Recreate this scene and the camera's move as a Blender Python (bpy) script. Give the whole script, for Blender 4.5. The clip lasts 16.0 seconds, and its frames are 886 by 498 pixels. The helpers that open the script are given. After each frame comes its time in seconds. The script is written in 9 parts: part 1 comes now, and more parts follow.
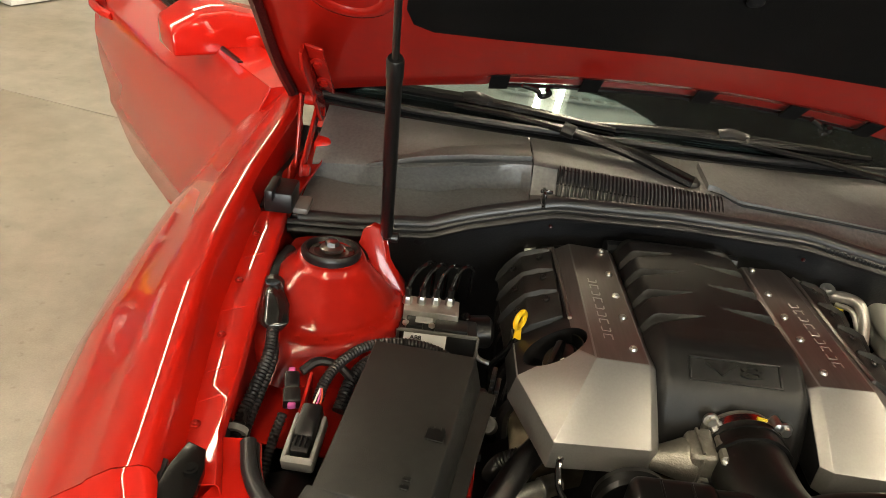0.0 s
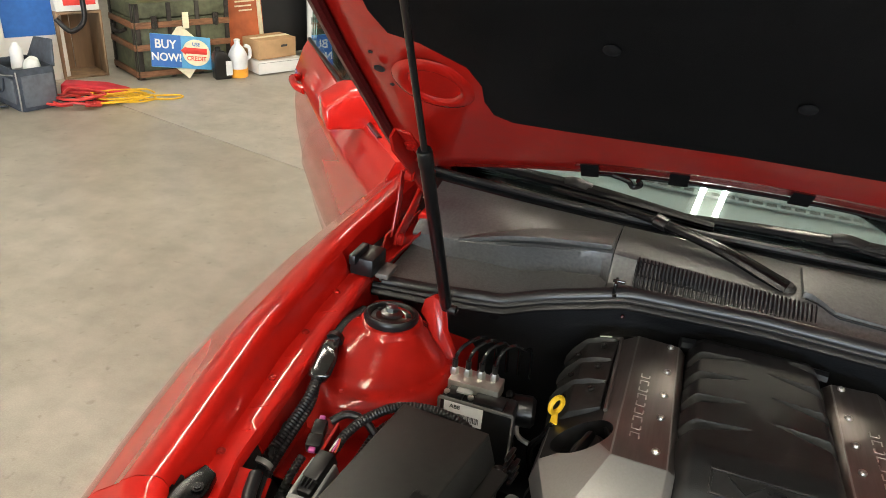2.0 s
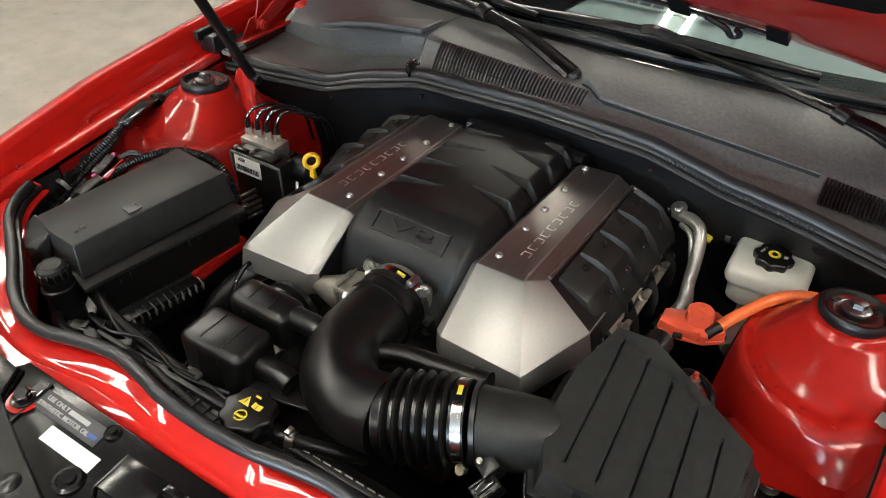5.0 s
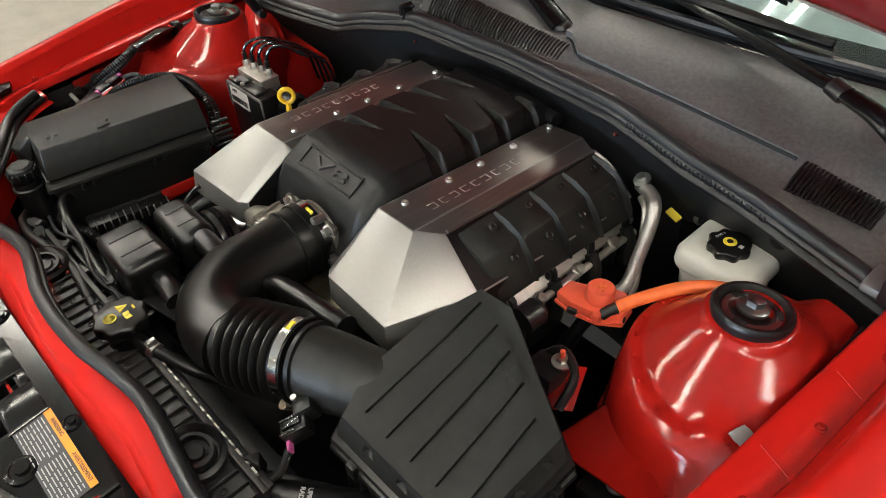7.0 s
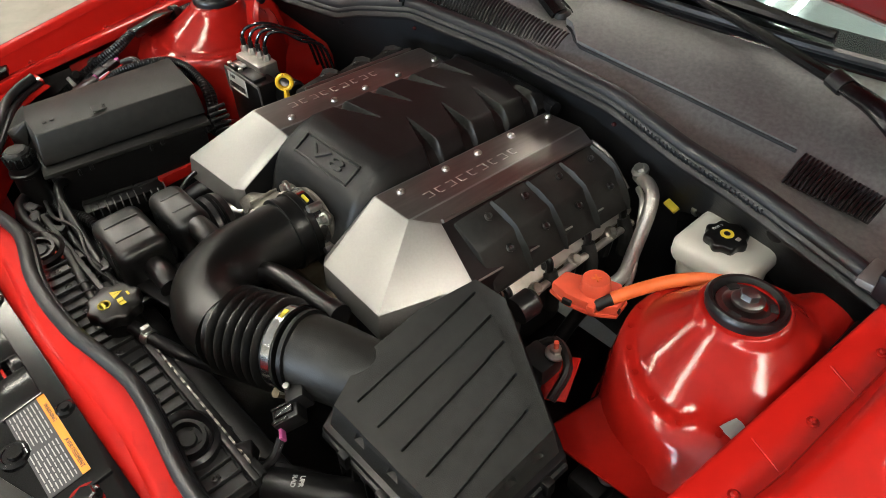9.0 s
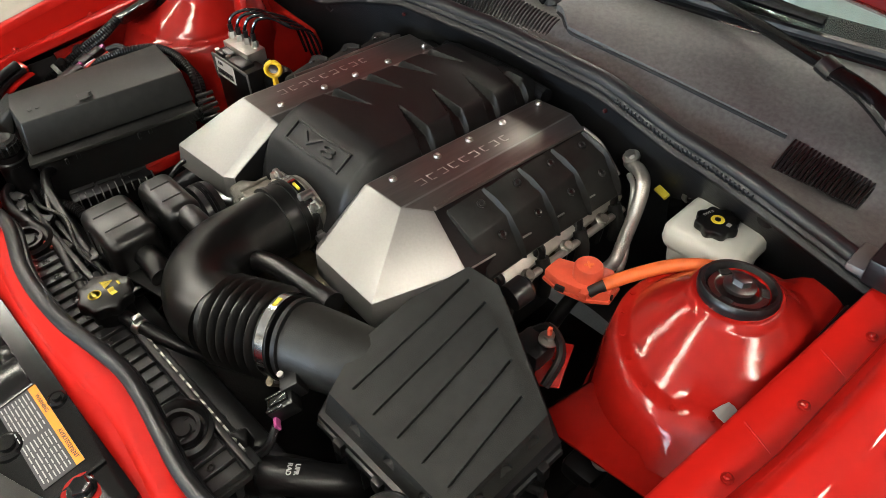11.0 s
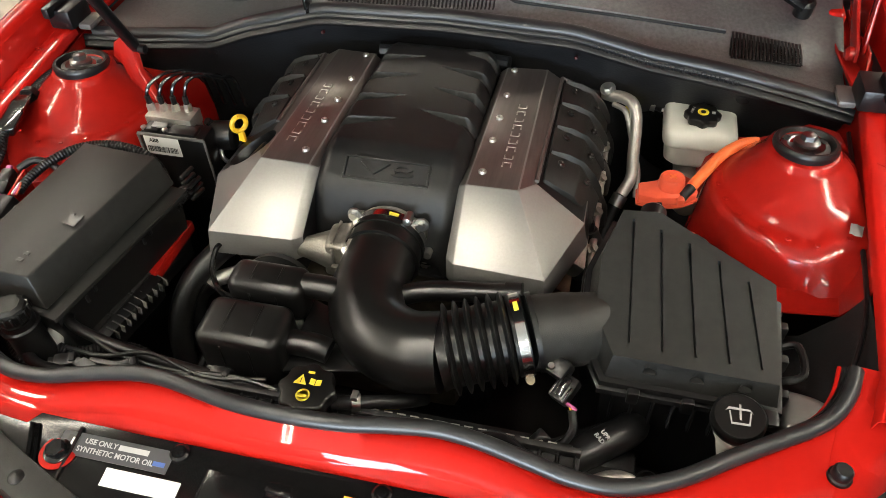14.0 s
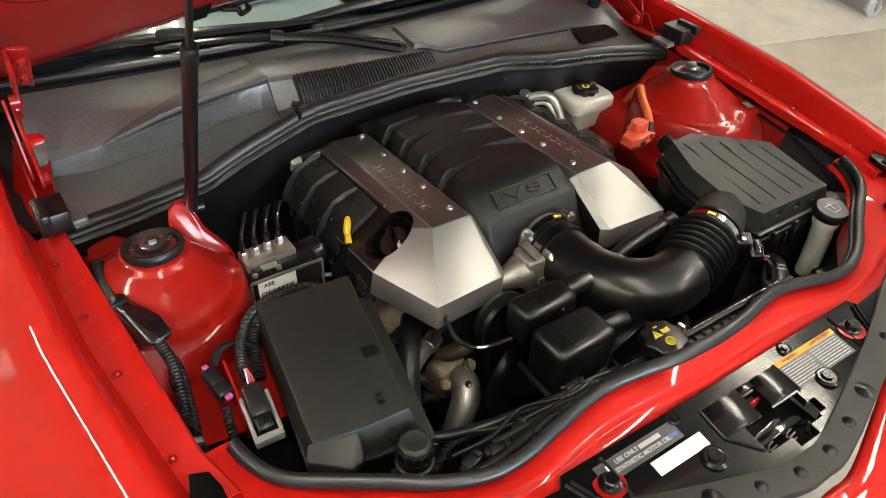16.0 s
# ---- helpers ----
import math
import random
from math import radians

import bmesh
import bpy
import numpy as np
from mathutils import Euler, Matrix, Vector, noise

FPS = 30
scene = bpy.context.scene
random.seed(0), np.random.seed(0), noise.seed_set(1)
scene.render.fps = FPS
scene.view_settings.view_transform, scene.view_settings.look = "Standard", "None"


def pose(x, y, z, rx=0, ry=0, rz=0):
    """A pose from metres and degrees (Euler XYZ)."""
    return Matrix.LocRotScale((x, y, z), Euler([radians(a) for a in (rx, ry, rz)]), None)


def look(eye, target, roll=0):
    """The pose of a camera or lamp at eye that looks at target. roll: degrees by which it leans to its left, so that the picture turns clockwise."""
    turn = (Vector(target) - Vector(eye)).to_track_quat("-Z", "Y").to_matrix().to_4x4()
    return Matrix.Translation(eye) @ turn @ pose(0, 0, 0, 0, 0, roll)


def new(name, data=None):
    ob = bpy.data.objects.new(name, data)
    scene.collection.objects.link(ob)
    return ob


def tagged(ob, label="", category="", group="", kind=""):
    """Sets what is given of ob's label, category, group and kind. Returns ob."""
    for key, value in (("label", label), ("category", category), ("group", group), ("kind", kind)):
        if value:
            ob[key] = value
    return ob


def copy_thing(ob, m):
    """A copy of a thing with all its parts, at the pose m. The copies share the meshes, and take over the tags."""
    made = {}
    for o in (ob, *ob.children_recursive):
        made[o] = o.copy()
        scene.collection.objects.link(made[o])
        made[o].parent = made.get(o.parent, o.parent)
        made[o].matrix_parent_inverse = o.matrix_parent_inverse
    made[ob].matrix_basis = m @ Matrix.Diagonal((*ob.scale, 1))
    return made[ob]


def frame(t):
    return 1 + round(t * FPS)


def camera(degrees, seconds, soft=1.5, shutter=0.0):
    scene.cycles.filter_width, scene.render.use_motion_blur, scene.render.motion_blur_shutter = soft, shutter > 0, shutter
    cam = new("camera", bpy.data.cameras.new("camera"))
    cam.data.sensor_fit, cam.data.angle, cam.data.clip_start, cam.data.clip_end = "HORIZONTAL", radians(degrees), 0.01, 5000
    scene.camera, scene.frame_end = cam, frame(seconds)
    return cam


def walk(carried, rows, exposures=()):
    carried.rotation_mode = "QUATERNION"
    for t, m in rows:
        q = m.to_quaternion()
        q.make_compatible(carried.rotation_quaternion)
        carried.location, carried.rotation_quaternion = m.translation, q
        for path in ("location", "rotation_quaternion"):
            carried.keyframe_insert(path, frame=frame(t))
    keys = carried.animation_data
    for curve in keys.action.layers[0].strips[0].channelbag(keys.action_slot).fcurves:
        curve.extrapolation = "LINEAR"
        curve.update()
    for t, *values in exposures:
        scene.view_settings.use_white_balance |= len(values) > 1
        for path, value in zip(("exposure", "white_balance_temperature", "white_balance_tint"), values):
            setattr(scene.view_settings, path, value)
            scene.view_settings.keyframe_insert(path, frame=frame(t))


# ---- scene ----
cam = camera(61.7, 16.0, soft=0.8)
PATH = [
    (0, (-0.433, -0.956, 1.499), (-0.398, 0.768, 0.487), 7.8),
    (0.5, (-0.421, -0.953, 1.532), (-0.495, 0.795, 0.562), 6.8),
    (1, (-0.367, -0.963, 1.554), (-0.59, 0.788, 0.614), 6.3),
    (1.5, (-0.253, -0.946, 1.563), (-0.66, 0.782, 0.642), 5.5),
    (2, (-0.188, -0.962, 1.571), (-0.737, 0.731, 0.66), 4.5),
    (2.5, (-0.131, -0.995, 1.576), (-0.739, 0.673, 0.656), 3.3),
    (3, (-0.041, -1.031, 1.601), (-0.604, 0.616, 0.616), 2.6),
    (3.5, (0.092, -1.033, 1.606), (-0.466, 0.56, 0.534), 2.7),
    (4, (0.255, -0.944, 1.593), (-0.407, 0.566, 0.461), 2.2),
    (4.5, (0.385, -0.851, 1.571), (-0.369, 0.561, 0.372), 1.9),
    (5, (0.502, -0.851, 1.564), (-0.327, 0.454, 0.297), 0.3),
    (5.2, (0.553, -0.857, 1.562), (-0.31, 0.405, 0.273), -0.4),
    (7.3, (0.785, -0.597, 1.513), (-0.364, 0.362, 0.187), -3.6),
    (7.5, (0.785, -0.6, 1.512), (-0.364, 0.359, 0.185), -3.5),
    (8, (0.788, -0.603, 1.516), (-0.36, 0.349, 0.182), -3.6),
    (8.5, (0.787, -0.602, 1.514), (-0.353, 0.348, 0.173), -3.5),
    (9, (0.784, -0.602, 1.517), (-0.341, 0.348, 0.164), -3.3),
    (11.5, (0.777, -0.608, 1.516), (-0.302, 0.35, 0.131), -2.7),
    (12, (0.775, -0.604, 1.514), (-0.296, 0.349, 0.12), -2.6),
    (12.5, (0.764, -0.611, 1.51), (-0.274, 0.364, 0.105), -2.7),
    (13, (0.68, -0.711, 1.522), (-0.238, 0.355, 0.1), -2.6),
    (13.5, (0.517, -0.866, 1.562), (-0.134, 0.368, 0.129), -1.9),
    (14, (0.279, -0.935, 1.575), (-0.066, 0.419, 0.144), -2.0),
    (14.5, (0.003, -0.996, 1.593), (-0.03, 0.398, 0.16), -0.9),
    (15, (-0.276, -1.038, 1.608), (0.01, 0.354, 0.201), 0.4),
    (15.5, (-0.502, -0.966, 1.6), (0.111, 0.376, 0.25), 2.0),
    (16, (-0.712, -0.929, 1.614), (0.178, 0.335, 0.345), 2.4),
]
walk(cam, [(t, look(eye, target, roll)) for t, eye, target, roll in PATH], exposures=[(0.0, -0.4, 7500, 10), (0.8, -0.25, 6900, 10), (2.5, -0.56, 6450, 10), (3.5, -0.30, 6290, 10), (5.0, -0.38, 6050, 10), (9.0, -0.22, 6150, 10), (12.5, -0.1, 6250, 10), (14.5, 0.0, 6400, 10), (15.5, -0.2, 6400, 10), (16.0, -0.2, 6400, 10)])

TUBE = 102.0
LIGHTS = [(x, y, 3.6, 0, 0, 0) for x in (-3.6, -0.4, 2.8) for y in (-4.9, -1.9, 0.9, 4.2)]
# world, light and exposure
world = bpy.data.worlds.new("world")
scene.world = world
world.use_nodes = True
world.node_tree.nodes["Background"].inputs[0].default_value = (1.0, 0.95, 0.88, 1)
world.node_tree.nodes["Background"].inputs[1].default_value = 0.02
scene.view_settings.exposure = 0.0


# ---- mesh helpers ----
def thing(name, at, label, category, group="", kind=""):
    ob = new(name)
    ob.location = at
    ob.empty_display_size = 0.05
    return tagged(ob, label, category, group, kind)


def origin(ob):
    p = Vector((0, 0, 0))
    while ob:
        p += ob.location
        ob = ob.parent
    return p


def finish(bm, name, mat, smooth):
    bmesh.ops.recalc_face_normals(bm, faces=bm.faces)
    for f in bm.faces:
        f.smooth = True
    lim = radians(smooth)
    for e in bm.edges:
        e.smooth = len(e.link_faces) == 2 and e.calc_face_angle(4) < lim
    me = bpy.data.meshes.new(name)
    bm.to_mesh(me)
    bm.free()
    for m in mat if isinstance(mat, (list, tuple)) else [mat]:
        me.materials.append(m)
    return me


class Panel:
    """A body panel of the car: its first mesh is the part, the later ones are its pieces."""
    def __init__(self, name, label):
        self.name, self.label, self.ob = name, label, None


def depth(ob):
    return 0 if ob.parent is None else 1 + depth(ob.parent)


def part(name, bm, mat, parent, label="", smooth=38):
    if isinstance(parent, Panel):
        if parent.ob is None:
            parent.ob = part(parent.name, bm, mat, CAR, parent.label, smooth)
            return parent.ob
        parent = parent.ob
    while depth(parent) > 1:
        parent = parent.parent
    o = origin(parent)
    bmesh.ops.translate(bm, verts=bm.verts, vec=-o)
    ob = new(name, finish(bm, name, mat, smooth))
    ob.parent = parent
    if label:
        ob["label"] = label
    return ob


def solo(name, bm, mat, label, category, group="", kind="", smooth=38):
    lo = Vector([min(v.co[i] for v in bm.verts) for i in range(3)])
    hi = Vector([max(v.co[i] for v in bm.verts) for i in range(3)])
    at = Vector(((lo.x + hi.x) / 2, (lo.y + hi.y) / 2, lo.z))
    bmesh.ops.translate(bm, verts=bm.verts, vec=-at)
    ob = new(name, finish(bm, name, mat, smooth))
    ob.location = at
    return tagged(ob, label, category, group, kind)


def join(*bms):
    out = bms[0]
    for b in bms[1:]:
        me = bpy.data.meshes.new("tmp")
        b.to_mesh(me)
        b.free()
        out.from_mesh(me)
        bpy.data.meshes.remove(me)
    return out


def moved(bm, m):
    bmesh.ops.transform(bm, matrix=m, verts=bm.verts)
    return bm


def mirrored(bm):
    bmesh.ops.scale(bm, vec=(-1, 1, 1), verts=bm.verts)
    bmesh.ops.reverse_faces(bm, faces=bm.faces)
    return bm


def bevel(bm, w, seg=2, angle=25):
    if w > 0:
        es = [e for e in bm.edges if len(e.link_faces) == 2 and e.calc_face_angle(0) > radians(angle)]
        bmesh.ops.bevel(bm, geom=es, offset=w, offset_type="OFFSET", segments=seg, profile=0.5, affect="EDGES", clamp_overlap=True)
    return bm


def box(c, s, b=0.003, m=None, seg=2, top=1.0):
    bm = bmesh.new()
    bmesh.ops.create_cube(bm, size=1)
    for v in bm.verts:
        k = top if v.co.z > 0 else 1.0
        v.co = Vector((v.co.x * s[0] * k, v.co.y * s[1] * k, v.co.z * s[2]))
    bevel(bm, b, seg)
    if m is not None:
        moved(bm, m)
    return moved(bm, Matrix.Translation(c))


def loft(rings, caps=True, wrap=True):
    bm = bmesh.new()
    vs = [[bm.verts.new(p) for p in r] for r in rings]
    n = len(rings[0])
    for a, b in zip(vs, vs[1:]):
        for i in range(n if wrap else n - 1):
            j = (i + 1) % n
            bm.faces.new((a[i], a[j], b[j], b[i]))
    if caps and wrap:
        bm.faces.new(vs[0][::-1])
        bm.faces.new(vs[-1])
    return bm


def slab(pts, down, b=0.0, seg=2):
    """A plate with the given upper outline and a thickness vector."""
    bm = bmesh.new()
    up = [bm.verts.new(p) for p in pts]
    dn = [bm.verts.new(Vector(p) + Vector(down)) for p in pts]
    bm.faces.new(up)
    bm.faces.new(dn[::-1])
    n = len(pts)
    for i in range(n):
        j = (i + 1) % n
        bm.faces.new((up[j], up[i], dn[i], dn[j]))
    bmesh.ops.recalc_face_normals(bm, faces=bm.faces)
    return bevel(bm, b, seg)


def hull(pts, b=0.0, seg=2):
    bm = bmesh.new()
    for p in pts:
        bm.verts.new(p)
    r = bmesh.ops.convex_hull(bm, input=bm.verts)
    bmesh.ops.delete(bm, geom=[g for g in r["geom_interior"] + r["geom_unused"] if isinstance(g, bmesh.types.BMVert)], context="VERTS")
    bmesh.ops.dissolve_limit(bm, angle_limit=radians(2), verts=bm.verts, edges=bm.edges)
    return bevel(bm, b, seg, 12)


def crom(pts, k=6):
    p = [Vector(q) for q in pts]
    p = [2 * p[0] - p[1]] + p + [2 * p[-1] - p[-2]]
    out = []
    for i in range(1, len(p) - 2):
        a, b, c, d = p[i - 1:i + 3]
        for j in range(k):
            t = j / k
            out.append(0.5 * (2 * b + (c - a) * t + (2 * a - 5 * b + 4 * c - d) * t * t + (3 * b - a - 3 * c + d) * t ** 3))
    out.append(p[-2])
    return out


def even(pts, step):
    out, left = [pts[0]], step
    for a, b in zip(pts, pts[1:]):
        d = (b - a).length
        u = left
        while u <= d:
            out.append(a.lerp(b, u / d))
            u += step
        left = u - d
    return out


def tube(pts, r, n=12, k=6, step=0, caps=True, flat=1.0, up=None):
    p = crom(pts, k) if k else [Vector(q) for q in pts]
    if step:
        p = even(p, step)
    rings, side = [], None
    for i, q in enumerate(p):
        t = (p[min(i + 1, len(p) - 1)] - p[max(i - 1, 0)]).normalized()
        if up is not None:
            side = t.cross(Vector(up)).normalized()
        elif side is None:
            side = t.orthogonal().normalized()
        side = (side - t * side.dot(t)).normalized()
        o = t.cross(side)
        rr = r(i / (len(p) - 1), i) if callable(r) else r
        rings.append([q + side * rr * math.cos(6.2832 * j / n) + o * rr * flat * math.sin(6.2832 * j / n) for j in range(n)])
    return loft(rings, caps)


def loom(pts, r, n=10, pitch=0.005, k=8):
    """A corrugated conduit."""
    return tube(pts, lambda u, i: r * (1.0 if i % 2 else 0.82), n, k, pitch / 2)


def lathe(prof, c, axis=(0, 0, 1), n=32, sx=1.0):
    m = Vector((0, 0, 1)).rotation_difference(Vector(axis)).to_matrix().to_4x4()
    rings = [[Vector((max(r, 1e-4) * sx * math.cos(6.2832 * j / n), max(r, 1e-4) * math.sin(6.2832 * j / n), z)) for j in range(n)] for r, z in prof]
    return moved(loft(rings), Matrix.Translation(c) @ m)


def sheet(f, us, vs, thick=0.0):
    """A grid surface f(u, v), given thickness along its normals."""
    bm = bmesh.new()
    g = [[bm.verts.new(f(u, v)) for v in vs] for u in us]
    for a, b in zip(g, g[1:]):
        for i in range(len(vs) - 1):
            bm.faces.new((a[i], a[i + 1], b[i + 1], b[i]))
    if thick:
        bmesh.ops.recalc_face_normals(bm, faces=bm.faces)
        bmesh.ops.solidify(bm, geom=bm.faces, thickness=thick)
    return bm


def lin(a, b, n):
    return [a + (b - a) * i / (n - 1) for i in range(n)]


def lerp(xs, ys, x):
    return float(np.interp(x, xs, ys))


def carve(bm, cutters):
    """bm minus the cutters, as a new bmesh."""
    def temp(b):
        me = bpy.data.meshes.new("tmp")
        bmesh.ops.recalc_face_normals(b, faces=b.faces)
        b.to_mesh(me)
        b.free()
        return new("tmp", me)
    base, cut = temp(bm), [temp(c) for c in cutters]
    for c in cut:
        mod = base.modifiers.new("cut", "BOOLEAN")
        mod.operation, mod.object, mod.solver = "DIFFERENCE", c, "EXACT"
    dg = bpy.context.evaluated_depsgraph_get()
    me = bpy.data.meshes.new_from_object(base.evaluated_get(dg))
    out = bmesh.new()
    out.from_mesh(me)
    for o in [base] + cut:
        d = o.data
        bpy.data.objects.remove(o)
        bpy.data.meshes.remove(d)
    bpy.data.meshes.remove(me)
    return out


def lettering(text, size, m, depth=0.0006, bold=0.0):
    cu = bpy.data.curves.new("text", "FONT")
    cu.body, cu.size, cu.extrude, cu.align_x, cu.align_y, cu.offset = text, size, depth, "CENTER", "CENTER", bold
    ob = new("text", cu)
    dg = bpy.context.evaluated_depsgraph_get()
    me = bpy.data.meshes.new_from_object(ob.evaluated_get(dg))
    bm = bmesh.new()
    bm.from_mesh(me)
    bpy.data.objects.remove(ob)
    bpy.data.curves.remove(cu)
    bpy.data.meshes.remove(me)
    return moved(bm, m)


def frame_of(o, ux, uy):
    """A pose at o with its x and y along ux and uy."""
    x = Vector(ux).normalized()
    z = x.cross(Vector(uy)).normalized()
    y = z.cross(x)
    m = Matrix((x, y, z)).transposed().to_4x4()
    return Matrix.Translation(o) @ m


# ---- materials ----
def mat(name, col, rough=0.5, metal=0.0, coat=0.0, var=0.12, scale=30.0, bump=0.0, bscale=300.0, rvar=0.08, stretch=(1, 1, 1), col2=None, spec=0.5, big=3.0, crough=0.04, cior=1.5):
    """Principled surface with two scales of colour and gloss variation and a fine relief."""
    m = bpy.data.materials.new(name)
    m.use_nodes = True
    nt = m.node_tree
    b = nt.nodes["Principled BSDF"]
    co = nt.nodes.new("ShaderNodeTexCoord")
    mp = nt.nodes.new("ShaderNodeMapping")
    mp.inputs["Scale"].default_value = stretch
    nt.links.new(co.outputs["Object"], mp.inputs[0])

    def tex(s, detail=5):
        n = nt.nodes.new("ShaderNodeTexNoise")
        n.inputs["Scale"].default_value, n.inputs["Detail"].default_value = s, detail
        nt.links.new(mp.outputs[0], n.inputs["Vector"])
        return n
    fine, broad = tex(scale), tex(big, 3)
    mix = nt.nodes.new("ShaderNodeMath")
    mix.operation = "ADD"
    nt.links.new(fine.outputs[0], mix.inputs[0])
    nt.links.new(broad.outputs[0], mix.inputs[1])
    ramp = nt.nodes.new("ShaderNodeMapRange")
    ramp.inputs[1].default_value, ramp.inputs[2].default_value = 0.7, 1.3
    nt.links.new(mix.outputs[0], ramp.inputs[0])
    cm = nt.nodes.new("ShaderNodeMix")
    cm.data_type = "RGBA"
    c2 = col2 or tuple(min(1, c * (1 + 2 * var) + var * 0.004) for c in col)
    c1 = tuple(c * (1 - var) for c in col) if not col2 else col
    cm.inputs["A"].default_value, cm.inputs["B"].default_value = (*c1, 1), (*c2, 1)
    nt.links.new(ramp.outputs[0], cm.inputs["Factor"])
    nt.links.new(cm.outputs["Result"], b.inputs["Base Color"])
    rr = nt.nodes.new("ShaderNodeMapRange")
    rr.inputs[3].default_value, rr.inputs[4].default_value = max(0.02, rough - rvar), min(1, rough + rvar)
    nt.links.new(fine.outputs[0], rr.inputs[0])
    nt.links.new(rr.outputs[0], b.inputs["Roughness"])
    b.inputs["Metallic"].default_value = metal
    b.inputs["Specular IOR Level"].default_value = spec
    b.inputs["Coat Weight"].default_value = coat
    b.inputs["Coat Roughness"].default_value = crough
    b.inputs["Coat IOR"].default_value = cior
    if bump:
        n = tex(bscale, 2)
        bp = nt.nodes.new("ShaderNodeBump")
        bp.inputs["Strength"].default_value, bp.inputs["Distance"].default_value = bump, 0.001
        nt.links.new(n.outputs[0], bp.inputs["Height"])
        nt.links.new(bp.outputs[0], b.inputs["Normal"])
    return m


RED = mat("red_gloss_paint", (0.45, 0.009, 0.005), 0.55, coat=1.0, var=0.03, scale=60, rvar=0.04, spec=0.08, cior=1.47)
# Inner panels: softer coat, base red darkened for the shaded bay and less bounce.
RED_IN = mat("red_inner_paint_dimmed", (0.285, 0.007, 0.004), 0.50, coat=1.0, var=0.08, scale=40, rvar=0.08, spec=0.06, crough=0.13, cior=1.42)
BLACK = mat("black_moulded_plastic", (0.0055, 0.0055, 0.0058), 0.33, var=0.2, scale=60, bump=0.04, bscale=1500, spec=0.42, rvar=0.03)
GRAIN = mat("grained_charcoal_plastic", (0.0135, 0.0135, 0.0126), 0.44, var=0.25, scale=80, bump=0.22, bscale=1000, spec=0.34)
COWL = mat("grey_black_cowl_plastic", (0.068, 0.068, 0.067), 0.35, rvar=0.05, var=0.35, scale=160, bump=0.35, bscale=1100, spec=0.9)
SATIN = mat("satin_black_plastic", (0.0045, 0.0045, 0.0045), 0.295, var=0.1, scale=40, rvar=0.015)
GLOSSBLK = mat("gloss_black_paint", (0.006, 0.006, 0.006), 0.15, var=0.2, scale=40, coat=0.5)
RUBBER = mat("black_rubber", (0.0055, 0.0055, 0.006), 0.36, var=0.25, scale=50, bump=0.12, bscale=500, spec=0.38)
SEAL = mat("grey_black_seal_rubber", (0.0115, 0.012, 0.013), 0.36, var=0.2, scale=60, bump=0.08, bscale=600)
LINER = mat("matt_black_liner", (0.0035, 0.0035, 0.004), 0.7, var=0.4, scale=25, bump=0.4, bscale=350)
FELT = mat("black_pressed_felt", (0.010, 0.0105, 0.012), 0.48, var=0.35, scale=22, bump=0.5, bscale=260)
PAD = mat("black_felt_pad", (0.0022, 0.002, 0.002), 0.95, var=0.3, scale=120, bump=0.8, bscale=700, spec=0.1)
SILVER = mat("silver_paint", (0.34, 0.335, 0.32), 0.38, metal=0.75, var=0.04, scale=300, rvar=0.05)
RAIL = mat("dark_brushed_metal", (0.225, 0.203, 0.192), 0.33, metal=0.85, var=0.10, scale=180, rvar=0.03, stretch=(1, 0.06, 1))
ALU = mat("cast_aluminium", (0.52, 0.50, 0.46), 0.42, metal=0.9, var=0.15, scale=70, bump=0.5, bscale=400)
# Cast aluminium in a dark, dull brown, mottled tone.
DULLALU = mat("dull_brown_cast_aluminium", (0.13, 0.107, 0.075), 0.5, metal=0.75, var=0.35, scale=40, bump=0.6, bscale=300)
STEEL = mat("zinc_steel", (0.62, 0.61, 0.58), 0.31, metal=1.0, var=0.08, scale=150, rvar=0.025)
YELLOW = mat("yellow_plastic", (0.80, 0.46, 0.02), 0.4, var=0.08)
INKY = mat("yellow_ink", (0.78, 0.62, 0.05), 0.5, var=0.05)
MILKY = mat("milky_plastic", (0.66, 0.66, 0.60), 0.33, rvar=0.04, var=0.06, scale=20, bump=0.1, bscale=150)
TERRA = mat("red_orange_plastic", (0.62, 0.085, 0.04), 0.42, var=0.10, scale=50)
ORANGE = mat("orange_cable_sleeve", (0.70, 0.14, 0.03), 0.45, var=0.12, scale=60)
WHITE = mat("white_label", (0.75, 0.75, 0.73), 0.5, var=0.04)
INK = mat("black_ink", (0.03, 0.03, 0.03), 0.5, var=0.1)
GREYINK = mat("grey_label_print", (0.42, 0.42, 0.42), 0.5, var=0.05)
LABELG = mat("dark_grey_label", (0.045, 0.045, 0.05), 0.32, var=0.08, rvar=0.03)
ORANGEL = mat("orange_label", (0.85, 0.30, 0.02), 0.4, var=0.04)
BLUEL = mat("blue_label", (0.05, 0.11, 0.36), 0.4, var=0.08)
PINK = mat("magenta_plastic", (0.42, 0.07, 0.24), 0.45)
GREYP = mat("grey_plastic", (0.25, 0.25, 0.24), 0.45)
CAST = mat("sand_cast_aluminium", (0.30, 0.285, 0.25), 0.46, metal=0.85, var=0.25, scale=60, bump=0.7, bscale=420)
COVERM = mat("semi_gloss_black_cover", (0.0038, 0.0038, 0.004), 0.17, var=0.2, scale=50, rvar=0.03, spec=0.4)
BROWN = mat("dark_interior_plastic", (0.028, 0.028, 0.028), 0.7, var=0.2, bump=0.1, bscale=900)
CHROME = mat("bright_metal", (0.75, 0.74, 0.72), 0.14, metal=1.0, var=0.05)
